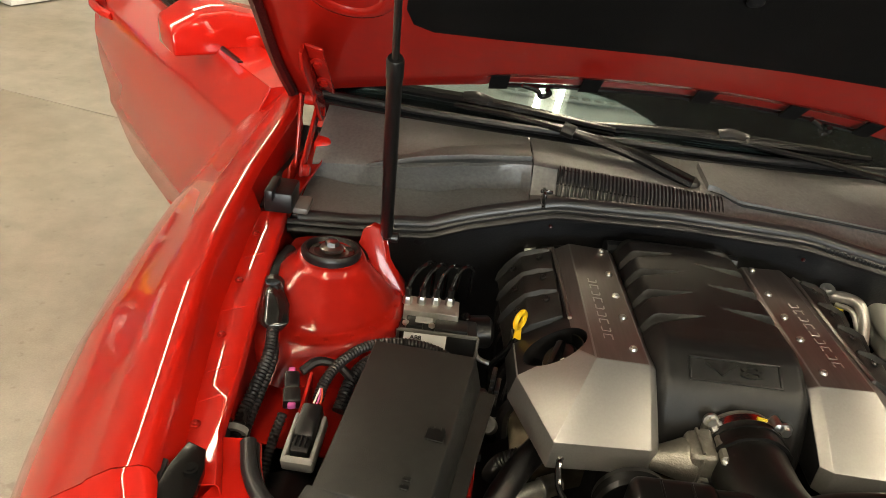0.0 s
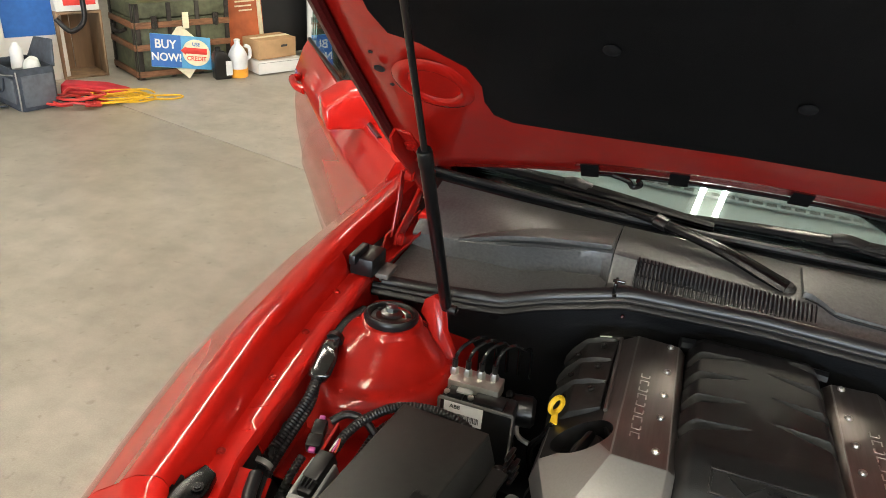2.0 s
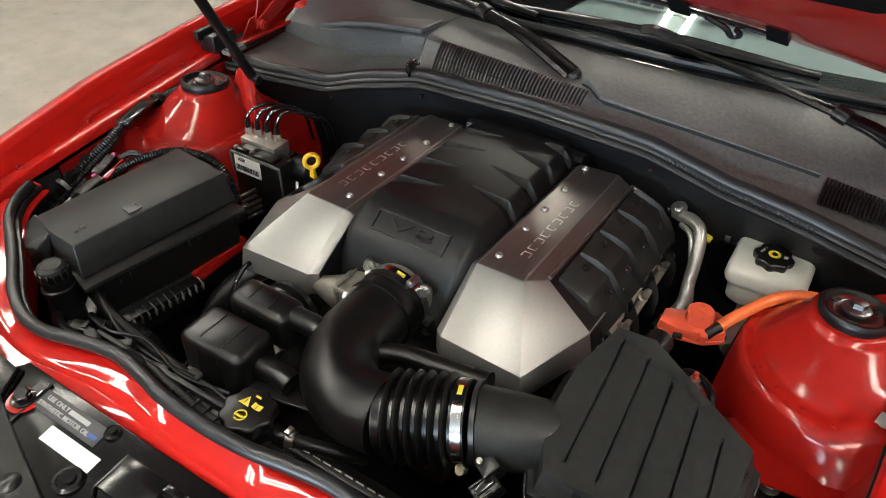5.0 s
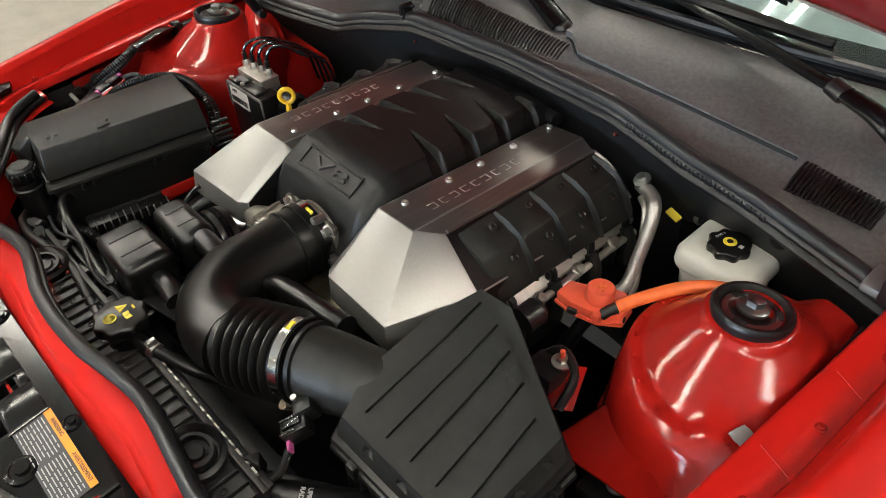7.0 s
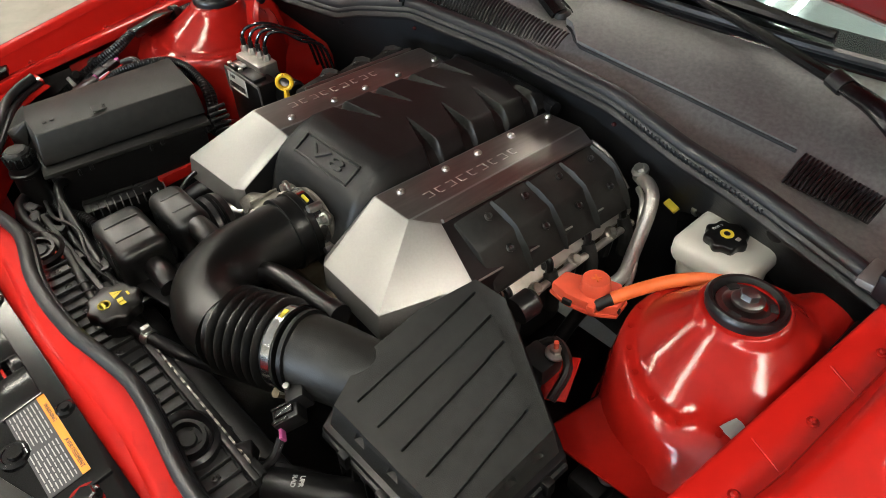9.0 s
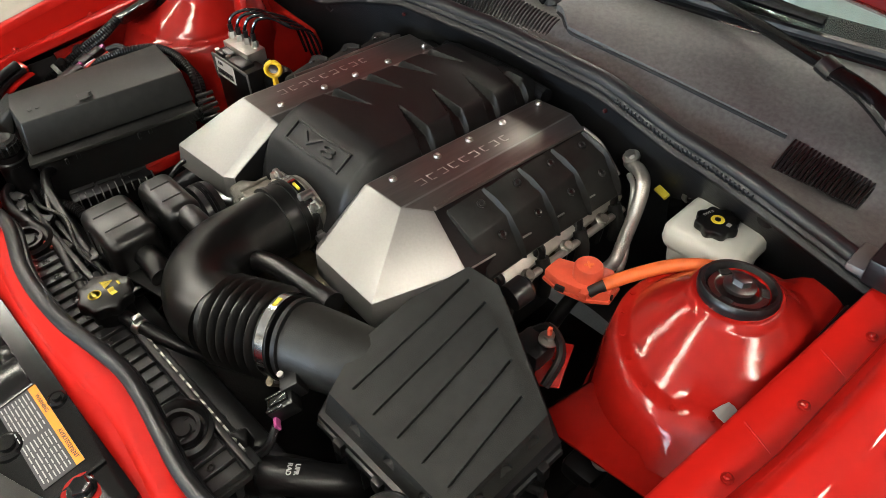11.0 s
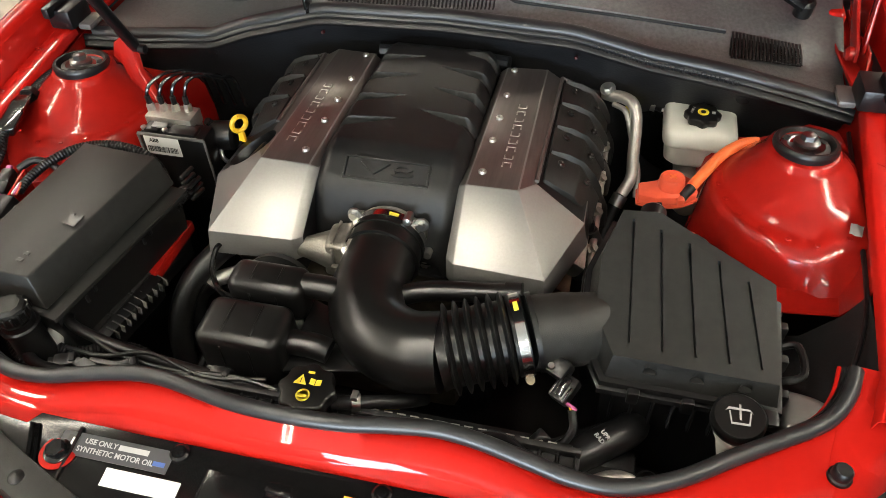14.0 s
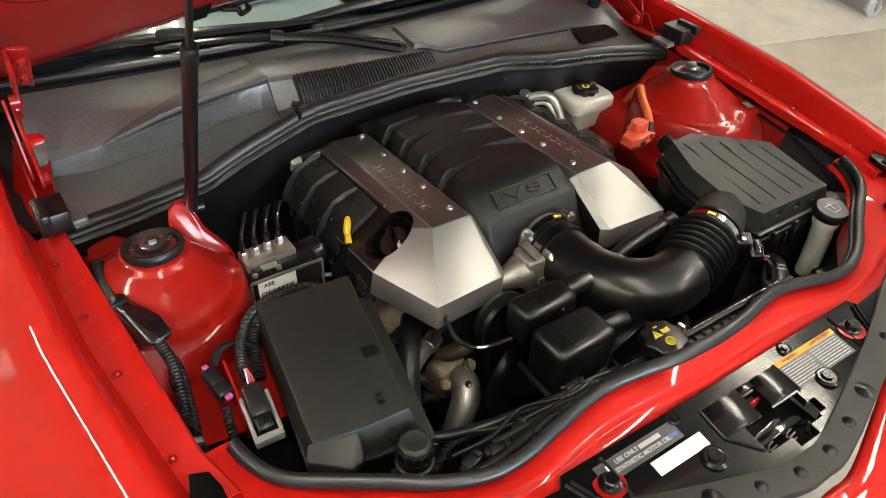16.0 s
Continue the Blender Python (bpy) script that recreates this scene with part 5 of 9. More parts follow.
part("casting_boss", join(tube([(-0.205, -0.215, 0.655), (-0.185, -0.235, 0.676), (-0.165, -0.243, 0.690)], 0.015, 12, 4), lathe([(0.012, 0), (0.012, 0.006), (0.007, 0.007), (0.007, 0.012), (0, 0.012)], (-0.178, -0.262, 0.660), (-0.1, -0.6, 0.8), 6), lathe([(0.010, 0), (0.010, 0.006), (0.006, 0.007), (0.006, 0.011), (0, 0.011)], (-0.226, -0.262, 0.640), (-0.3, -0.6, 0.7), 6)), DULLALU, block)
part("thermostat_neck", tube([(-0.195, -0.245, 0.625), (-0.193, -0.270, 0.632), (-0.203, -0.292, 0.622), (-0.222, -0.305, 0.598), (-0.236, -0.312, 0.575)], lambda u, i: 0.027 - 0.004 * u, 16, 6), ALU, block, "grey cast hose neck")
part("neck_hole", lathe([(0.006, 0), (0.006, 0.002), (0.004, 0.001), (0, 0.001)], (-0.199, -0.290, 0.652), (0.1, -0.6, 0.8), 14), LINER, block)
part("lower_hose", tube([(-0.234, -0.310, 0.578), (-0.250, -0.325, 0.545), (-0.265, -0.35, 0.50), (-0.26, -0.42, 0.45)], 0.027, 14, 5), RUBBER, block)
part("hose_clamp", tube([(-0.235, -0.3115, 0.577), (-0.239, -0.315, 0.568)], 0.0285, 16, 1), STEEL, block)
for y, z in ((-0.210, 0.622), (-0.226, 0.590)):
    part("small_hose", tube([(-0.225, y - 0.012, z - 0.004), (-0.262, y, z), (-0.295, y + 0.012, z - 0.004), (-0.31, y + 0.04, z - 0.05)], 0.0115, 12, 5), RUBBER, block)
    part("hose_clamp", join(tube([(-0.252, y - 0.003, z), (-0.262, y, z)], 0.0138, 14, 1), box((-0.257, y - 0.004, z + 0.016), (0.010, 0.020, 0.003), 0.001), box((-0.257, y - 0.013, z + 0.012), (0.010, 0.003, 0.010), 0.001)), SATIN, block, "black spring clamp")
part("heater_pipe", tube([(-0.290, -0.248, 0.690), (-0.255, -0.228, 0.697), (-0.208, -0.204, 0.697)], 0.0125, 14, 4), ALU, block, "pale foil-sleeved heater pipe")
part("pipe_cuff", tube([(-0.236, -0.2185, 0.698), (-0.212, -0.206, 0.698)], 0.0155, 14, 1), STEEL, block)
part("heater_hose", tube([(-0.285, -0.246, 0.691), (-0.302, -0.262, 0.675), (-0.305, -0.285, 0.64), (-0.29, -0.30, 0.58)], 0.0165, 12, 6), RUBBER, block)
part("heater_hose", tube([(-0.245, -0.185, 0.742), (-0.275, -0.225, 0.735), (-0.305, -0.270, 0.705), (-0.318, -0.31, 0.65), (-0.31, -0.34, 0.58)], 0.019, 12, 6), RUBBER, block)
part("ribbed_conduit", loom([(-0.225, -0.195, 0.752), (-0.262, -0.200, 0.742), (-0.295, -0.195, 0.715), (-0.305, -0.18, 0.67)], 0.013, 12), RUBBER, block)
part("pipe_end", lathe([(0.013, -0.012), (0.013, 0.010), (0.010, 0.010), (0.010, -0.006), (0, -0.006)], (-0.314, -0.131, 0.722), (-0.3, -0.6, 0.75), 20), ALU, block, "bright open pipe end")
part("pipe_end_hose", tube([(-0.311, -0.125, 0.714), (-0.305, -0.105, 0.69), (-0.30, -0.07, 0.64)], 0.012, 12, 4), RUBBER, block)
part("vent_line", tube([(-0.222, -0.245, 0.800), (-0.234, -0.266, 0.803), (-0.234, -0.295, 0.786), (-0.218, -0.318, 0.779), (-0.196, -0.338, 0.788), (-0.168, -0.350, 0.800)], 0.0042, 8, 6), GLOSSBLK, block, "thin black vent line")
part("belt_guard", tube([(-0.10, -0.300, 0.70), (-0.145, -0.315, 0.675), (-0.165, -0.32, 0.63), (-0.15, -0.325, 0.57)], 0.016, 8, 5, flat=0.35), RUBBER, block, "black drive belt")


# ---- covers ----
def engine_cover(side):
    t = thing("engine_cover", (side * 0.2, 0, 0.78), "silver and brushed dark metal engine bank cover", "engine cover", "engine bank covers")
    flip = mirrored if side < 0 else (lambda b: b)
    A, B = (0.117, -0.156, 0.889), (0.192, -0.158, 0.892)
    Ar, Br = (0.121, 0.192, 0.866), (0.190, 0.194, 0.868)
    C, Cr = (0.214, -0.122, 0.876), (0.216, 0.192, 0.853)
    D, E_, F = (0.288, -0.136, 0.826), (0.246, -0.260, 0.828), (0.119, -0.254, 0.828)
    Dr = (0.292, 0.182, 0.795)
    A1, F1 = (0.105, -0.150, 0.878), (0.106, -0.243, 0.826)
    Ar1 = (0.109, 0.190, 0.856)
    solid = bmesh.new()
    zb = 0.788
    V = {}
    for n, p in dict(A=A, B=B, Ar=Ar, Br=Br, C=C, Cr=Cr, D=D, E=E_, F=F, Dr=Dr, A1=A1, F1=F1, Ar1=Ar1).items():
        V[n] = solid.verts.new(p)
    for n, p in dict(Fb=(0.119, -0.257, zb), Eb=(0.250, -0.266, zb), Db=(0.297, -0.140, zb), Drb=(0.297, 0.186, 0.775), F1b=(0.106, -0.245, zb), Ar1b=(0.109, 0.192, 0.80), Arb=(0.121, 0.197, 0.80), Crb=(0.216, 0.198, 0.79), Brb=(0.190, 0.198, 0.80)).items():
        V[n] = solid.verts.new(p)
    top = []
    def fc(names, mi):
        f = solid.faces.new([V[n] for n in names.split()])
        f.material_index = mi
    fc("A B Br Ar", 1)
    fc("B C Cr Br", 1)
    fc("A1 A Ar Ar1", 1)
    fc("A B E F", 0)
    fc("B C D E", 0)
    fc("A1 A F F1", 0)
    fc("C D Dr Cr", 2)
    fc("F E Eb Fb", 0)
    fc("E D Db Eb", 0)
    fc("F1 F Fb F1b", 0)
    fc("D Dr Drb Db", 2)
    fc("A1 F1 F1b Ar1b Ar1", 2)
    fc("Ar1 Ar Arb Ar1b", 2)
    fc("Ar Br Brb Arb", 2)
    fc("Br Cr Crb Brb", 2)
    fc("Cr Dr Drb Crb", 2)
    fc("Fb Eb Db Drb Crb Brb Arb Ar1b F1b", 2)
    bmesh.ops.recalc_face_normals(solid, faces=solid.faces)
    bevel(solid, 0.0016, 2, 8)
    if side < 0:
        cut = lathe([(0.032, -0.055), (0.036, 0.0), (0.046, 0.07), (0.0, 0.07)], (0.232, -0.098, 0.852), (0.62, -0.05, 0.78), 40, 1.35)
        for f in cut.faces:
            f.material_index = 2
        solid = carve(solid, [cut])
    body = part("shell", flip(solid), [SILVER, RAIL, BLACK], t, "silver painted faceted nose, brushed dark rail", 18)
    # raised silver border round the coil panels
    part("border", flip(join(tube([(0.213, -0.118 if side > 0 else -0.045, 0.879 if side > 0 else 0.8735), (0.217, 0.190, 0.856)], 0.0035, 6, 1), tube([(0.217, 0.190, 0.856), (0.250, 0.196, 0.838), (0.288, 0.196, 0.800)], 0.003, 6, 3))), RAIL, body)
    n = -1 if side < 0 else 1
    for i in range(4):
        y0 = -0.106 + 0.072 * i
        if side < 0 and i == 0:
            continue
        y1 = y0 + 0.066
        zz = -0.072 * (y0 + 0.1)
        w = hull([(0.222, y0, 0.8745 + zz), (0.222, y1, 0.8785 + zz - 0.004), (0.268, y0, 0.849 + zz), (0.272, y1, 0.856 + zz), (0.300, y0 + 0.004, 0.795 + zz), (0.306, y1, 0.798 + zz), (0.215, y0, 0.85 + zz), (0.215, y1, 0.85 + zz), (0.285, y0, 0.775 + zz), (0.285, y1, 0.775 + zz)], 0.003)
        cp = part("coil_panel", flip(w), GRAIN, t, "grained black coil panel")
        for dx, dz in ((0.240, 0.8685), (0.281, 0.838)):
            q = (dx + 0.002, y0 + 0.045, dz + zz + 0.001)
            part("panel_bolt", flip(join(lathe([(0.0062, 0), (0.0062, 0.002), (0.0045, 0.0035), (0.003, 0.002), (0, 0.002)], q, (0.55, 0, 0.83), 12))), SATIN, cp)
        rings = []
        for x, z, nx, nz, h in ((0.226, 0.8755, 0.3, 0.95, 0.001), (0.250, 0.8695, 0.4, 0.92, 0.003), (0.272, 0.857, 0.6, 0.8, 0.005), (0.290, 0.834, 0.85, 0.53, 0.006), (0.301, 0.812, 0.93, 0.37, 0.006), (0.305, 0.797, 0.97, 0.24, 0.004)):
            y = y0 + 0.0675
            rings.append([(x - 0.004 * nx, y - 0.0052, z + zz - 0.004 * nz), (x + h * nx, y - 0.0012, z + zz + h * nz), (x + h * nx, y + 0.0006, z + zz + h * nz), (x - 0.004 * nx, y + 0.002, z + zz - 0.004 * nz)])
        part("panel_blade", flip(loft(rings)), GRAIN, cp)
    for y, z in ((0.179, 0.869), (0.095, 0.874), (0.024, 0.8785), (-0.040, 0.883), (-0.123, 0.8885)):
        part("rail_bolt", flip(join(lathe([(0.0060, 0), (0.0060, 0.0022), (0.0048, 0.004), (0.0034, 0.004), (0.003, 0.0012), (0, 0.0012)], (0.1345, y, z - 0.001), (0, 0.07, 1), 16))), STEEL, t, "bright button-head bolt")
    # raised mark along the rail, as plain bars
    x0 = 0.166
    for i, (l, k) in enumerate(((0.013, 0), (0.013, 1), (0.012, 0), (0.014, 1), (0.013, 1), (0.013, 0), (0.011, 1), (0.012, 0), (0.012, 1))):
        y = -0.105 + 0.0205 * i
        z = 0.8895 - 0.066 * (y + 0.15)
        mm = Matrix.Translation((side * x0, y + 0.006, z)) @ pose(0, 0, 0, -3.8, 0, 0)
        bar = join(moved(box((-0.0062, 0, 0), (0.0022, l, 0.0022), 0.0006, seg=1), mm), moved(box((0.0062, 0, 0), (0.0022, l * (0.6 if k else 1), 0.0022), 0.0006, seg=1), mm), moved(box((0, -l * 0.42 if k else l * 0.42, 0), (0.0124, 0.002, 0.0022), 0.0006, seg=1), mm))
        part("raised_mark", bar, STEEL, t, "bright raised bars of a brand mark")
    return t


engine_cover(1)
engine_cover(-1)
of = thing("oil_filler_cap", (-0.235, -0.098, 0.80), "black oil filler cap set in a round well", "oil cap")
oa = Vector((-0.62, -0.05, 0.78)).normalized()
oc = Vector((-0.230, -0.098, 0.842))
part("well", lathe([(0.0, -0.037), (0.036, -0.037), (0.043, 0.002), (0.0415, 0.002), (0.034, -0.034), (0.0, -0.035)], oc - oa * 0.002, oa, 32), SATIN, of)
part("cap", lathe([(0.028, -0.03), (0.028, 0.0), (0.025, 0.004), (0, 0.004)], oc - oa * 0.006, oa, 24), SATIN, of)
part("grip", moved(box((0, 0, 0), (0.050, 0.012, 0.016), 0.004), frame_of(oc + oa * 0.002, (0.35, 0.9, 0.2), oa.cross(Vector((0.35, 0.9, 0.2))))), BLACK, of)
part("icon", join(*[moved(box((a, b, 0.0), (w, h, 0.0008), 0), frame_of(oc - oa * 0.0012 + Vector((0.0, -0.015, 0.0)), (0.78, 0, 0.62), (0, 1, 0.06))) for a, b, w, h in ((0, 0, 0.013, 0.004), (0.006, 0.004, 0.006, 0.002), (-0.006, 0.003, 0.003, 0.005), (0, -0.004, 0.01, 0.002))]), WHITE, of, "white printed oil can icon")


# centre intake cover
def rib(x, y):
    """Depth of the tapered notches that cut into the runners from both edges."""
    sg, a = (1, x) if x > 0 else (-1, -x)
    k = min(1.0, max(0.0, (a - 0.012) / 0.088))
    if k <= 0:
        return 0.0
    w = 0.028 * k
    h = 0.0
    for y0 in ((-0.018, 0.052, 0.122, 0.190) if sg > 0 else (-0.048, 0.020, 0.088, 0.152)):
        d = y - (y0 + 0.010 * (1 - k) - w)
        if 0 <= d <= w:
            e = d / w
            h = max(h, min(1.0, e / 0.12, (1 - e) / 0.22))
    return -0.0165 * k ** 0.8 * h


def mid(u, v):
    """Across u from -1 to 1, along v in metres from the front."""
    w = lerp((-0.215, -0.19, 0.0, 0.2), (0.100, 0.112, 0.108, 0.104), v)
    z = lerp((-0.215, -0.205, -0.180, -0.168, -0.130, -0.105, -0.07, 0.0, 0.19, 0.215, 0.225), (0.775, 0.815, 0.868, 0.882, 0.902, 0.907, 0.904, 0.902, 0.890, 0.880, 0.84), v)
    e = abs(u)
    edge = 0.0 if e < 0.80 else ((e - 0.80) / 0.20) ** 1.8
    x = u * w
    return (x, v, z - edge * (0.028 if v > -0.17 else 0.04) + rib(x, v))


SATIN2 = mat("fine_grained_moulded_plastic", (0.0085, 0.0085, 0.0086), 0.38, var=0.25, scale=90, bump=0.25, bscale=1000, rvar=0.04, spec=0.34)
mc = thing("intake_cover", (0, 0, 0.78), "black moulded ribbed intake cover with a V8 plaque", "intake cover")
us = [-1, -1] + lin(-1, 1, 65) + [1, 1]


def mid2(i, v):
    u = us[i]
    p = Vector(mid(u, v))
    if i in (0, len(us) - 1):
        p.z = 0.76
    elif i in (1, len(us) - 2):
        p.z -= 0.015
    return p


vs_ = lin(-0.215, -0.10, 16) + lin(-0.095, 0.19, 150) + lin(0.195, 0.225, 4)
part("moulding", sheet(mid2, range(len(us)), vs_), SATIN2, mc, "", 34)
pm = frame_of((0.0, -0.1515, 0.8918), (1, 0, 0), (0, 0.026, 0.0150))
plq = part("plaque", moved(join(box((0, 0.0165, 0), (0.128, 0.0035, 0.004), 0.001), box((0, -0.0165, 0), (0.128, 0.0035, 0.004), 0.001), box((-0.0625, 0, 0), (0.0035, 0.03, 0.004), 0.001), box((0.0625, 0, 0), (0.0035, 0.03, 0.004), 0.001)), pm), SATIN, mc, "raised plaque frame")
part("letters", lettering("V8", 0.030, pm @ Matrix.Translation((0, 0, 0.0005)) @ Matrix.Diagonal((2.5, 0.85, 1, 1)), 0.0022, 0.0), SATIN, plq, "raised V8 letters")
part("rear_harness", tube([(-0.12, 0.215, 0.86), (0.0, 0.235, 0.855), (0.12, 0.215, 0.86)], 0.012, 8, 5), RUBBER, mc)

# throttle body and intake hose
tb = thing("throttle_body", (0.0, -0.22, 0.76), "cast aluminium throttle body with its motor housing", "throttle body")
part("bore", lathe([(0.045, 0), (0.050, 0.002), (0.050, 0.014), (0.048, 0.018), (0.048, 0.045), (0.0, 0.045)], (0.014, -0.190, 0.812), (0, -1, 0), 36), ALU, tb)
part("flange", moved(box((0, 0, 0), (0.112, 0.010, 0.092), 0.012, seg=3), Matrix.Translation((0.014, -0.200, 0.806))), CAST, tb)
part("bore_collar", lathe([(0.050, 0), (0.054, 0.004), (0.054, 0.016), (0.051, 0.02), (0, 0.02)], (0.014, -0.196, 0.812), (0, -1, 0), 36), CAST, tb)
part("motor_cone", lathe([(0.008, 0.0), (0.013, 0.002), (0.016, 0.022), (0.024, 0.046), (0.029, 0.060), (0.029, 0.075), (0, 0.075)], (-0.128, -0.238, 0.799), (1, 0.02, 0.06), 24), CAST, tb, "tapered cast motor housing")
part("gear_case", hull([(-0.072, -0.212, 0.772), (-0.072, -0.264, 0.776), (-0.034, -0.208, 0.768), (-0.034, -0.268, 0.772), (-0.068, -0.214, 0.836), (-0.068, -0.258, 0.832), (-0.034, -0.210, 0.842), (-0.034, -0.264, 0.838)], 0.006, 3), CAST, tb, "square cast gear case")
part("case_rib", join(box((-0.0545, -0.237, 0.8395), (0.004, 0.046, 0.005), 0.0012), box((-0.0545, -0.264, 0.806), (0.004, 0.005, 0.050), 0.0012)), CAST, tb)
part("end_plate", box((-0.027, -0.240, 0.806), (0.013, 0.066, 0.078), 0.005), CAST, tb)
part("plate_cover", box((-0.018, -0.240, 0.806), (0.006, 0.056, 0.066), 0.004), DULLALU, tb)
part("cable_lug", box((-0.049, -0.272, 0.800), (0.012, 0.008, 0.016), 0.002), CAST, tb)
for y, z in ((-0.268, 0.838), (-0.268, 0.778), (-0.214, 0.842)):
    part("bolt", lathe([(0.006, 0), (0.006, 0.005), (0, 0.006)], (-0.030, y, z), (0, -0.6, 0.8), 8), STEEL, tb)
for x, z in ((0.064, 0.848), (0.066, 0.772), (-0.036, 0.850)):
    part("flange_bolt", join(lathe([(0.010, 0), (0.010, 0.004), (0, 0.005)], (x, -0.204, z), (0, -1, 0.1), 16), lathe([(0.0065, 0.003), (0.0065, 0.011), (0, 0.011)], (x, -0.204, z), (0, -1, 0.1), 6)), STEEL, tb)

ih = thing("intake_hose", (0.1, -0.4, 0.76), "satin black intake elbow with a ribbed bellows", "intake hose")
EL = [(0.014, -0.208, 0.812), (0.013, -0.285, 0.814), (0.018, -0.335, 0.818), (0.045, -0.383, 0.822), (0.092, -0.407, 0.826), (0.138, -0.405, 0.831)]
part("elbow", tube(EL, lambda u, i: 0.0535 if u < 0.08 else 0.051, 32, 8), SATIN, ih)
for a in (0.2, 0.5):
    p = Vector(EL[0]).lerp(Vector(EL[1]), a)
    part("moulded_ring", tube([p, p + (Vector(EL[1]) - Vector(EL[0])).normalized() * 0.005], 0.0560, 32, 1), SATIN, ih)
B0, B1 = Vector((0.134, -0.405, 0.831)), Vector((0.226, -0.372, 0.846))
bd = (B1 - B0).normalized()
pr = [(0.050, 0.0)]
L = (B1 - B0).length
nb = 6
for i in range(nb):
    a = 0.008 + (L - 0.014) * i / nb
    s = (L - 0.014) / nb
    pr += [(0.0475, a), (0.0475, a + s * 0.25), (0.0565, a + s * 0.42), (0.0585, a + s * 0.55), (0.0565, a + s * 0.68), (0.0475, a + s * 0.88)]
pr += [(0.051, L - 0.006), (0.051, L + 0.012), (0.0, L + 0.012)]
part("bellows", lathe(pr, B0, bd, 40), SATIN, ih, "ribbed black bellows")


def band_clamp(c, ax, r, name, lab):
    t = thing("hose_clamp", c, lab, "hose clamp", "hose clamps")
    part("band", lathe([(r, -0.006), (r + 0.0012, -0.006), (r + 0.0012, 0.006), (r, 0.006), (r - 0.001, 0.0)], c, ax, 48), CHROME, t)
    side = Vector(ax).cross(Vector((0, 0, 1))).normalized()
    return t, side


CL = B1 + bd * 0.004
t_, sd = band_clamp(CL, bd, 0.0515, "a", "bright steel worm clamp on the bellows")
dn_ = (Vector((0.2, -0.75, -0.62)) - bd * Vector((0.2, -0.75, -0.62)).dot(bd)).normalized()
part("worm_screw", lathe([(0.0055, -0.012), (0.0055, 0.010), (0.004, 0.013), (0, 0.013)], CL + dn_ * 0.0555, bd.cross(dn_), 12), DULLALU, t_)
part("screw_saddle", moved(box((0, 0, 0), (0.012, 0.022, 0.006), 0.002), frame_of(CL + dn_ * 0.0535, bd, bd.cross(dn_))), ALU, t_)
up_ = (Vector((0, 0, 1)) - bd * bd.z).normalized()
part("paint_mark", moved(box((0, 0, 0), (0.006, 0.014, 0.0012), 0.0), frame_of(CL + up_ * 0.0522 + bd.cross(up_) * -0.004, bd, bd.cross(up_))), INKY, t_, "yellow paint mark")
EA = (Vector(EL[1]) - Vector(EL[0])).normalized()
t2_, sd = band_clamp(Vector(EL[0]) + EA * 0.004, EA, 0.0545, "b", "bright steel worm clamp at the throttle body")
for a in (1.0, -0.2):
    q = Vector(EL[0]) + EA * 0.004 + Vector((math.cos(a), 0, math.sin(a))) * 0.060
    part("worm_screw", lathe([(0.006, -0.010), (0.006, 0.010), (0, 0.012)], q, (0, -1, 0.1), 10), STEEL, t2_)
part("paint_mark", moved(box((0, 0, 0), (0.014, 0.004, 0.001), 0.0), Matrix.Translation(Vector(EL[0]) + EA * 0.004 + Vector((0.012, 0, 0.0552))) @ pose(0, 0, 0, 0, 12, 0)), INKY, t2_, "yellow paint mark")

cr_ = thing("vent_tube", (0.13, -0.32, 0.80), "plain black vent tube beside the intake elbow", "vent tube")
part("pipe", tube([(0.045, -0.322, 0.815), (0.10, -0.306, 0.826), (0.215, -0.300, 0.838)], 0.014, 14, 5), SATIN, cr_)
part("end_cuff", tube([(0.200, -0.3005, 0.8365), (0.222, -0.2995, 0.839)], 0.0165, 14, 1), RUBBER, cr_)

# resonator boxes on the elbow
rz = thing("intake_resonator", (-0.11, -0.4, 0.72), "pair of black moulded resonator boxes with ribbed seams", "resonator")
for nm, x0, x1, y0, y1, zt, zb in (("rear_chamber", -0.166, -0.058, -0.372, -0.318, 0.857, 0.79), ("front_chamber", -0.172, -0.058, -0.458, -0.384, 0.853, 0.745)):
    c = ((x0 + x1) / 2, (y0 + y1) / 2, (zt + zb) / 2)
    ch = part(nm, box(c, (x1 - x0, y1 - y0, zt - zb), 0.016, seg=5), SATIN, rz)
    for k in (0.33, 0.67):
        x = x0 + (x1 - x0) * k
        part("seam", join(box((x, c[1], zt + 0.0002), (0.003, y1 - y0 - 0.024, 0.0022), 0.0008, seg=1), box((x, y0 - 0.0002, c[2] + 0.01), (0.003, 0.0022, zt - zb - 0.05), 0.0008, seg=1)), SATIN, ch)
    part("outlet", tube([(x1 - 0.006, c[1] + 0.004, c[2] + 0.016), (x1 + 0.03, c[1] + 0.004, c[2] + 0.016), (x1 + 0.052, c[1] + 0.002, c[2] + 0.012)], 0.017, 14, 4), SATIN, ch)
part("web", slab([(-0.06, -0.452, 0.80), (-0.06, -0.33, 0.80), (0.02, -0.36, 0.80), (0.05, -0.43, 0.80)], (0, 0, -0.006), 0.002), SATIN, rz)
part("base_lip", tube([(-0.176, -0.380, 0.776), (-0.178, -0.455, 0.776), (-0.168, -0.464, 0.774), (-0.115, -0.466, 0.770), (-0.062, -0.464, 0.774), (-0.052, -0.455, 0.776), (-0.052, -0.39, 0.776)], 0.005, 8, 4), SATIN, rz)

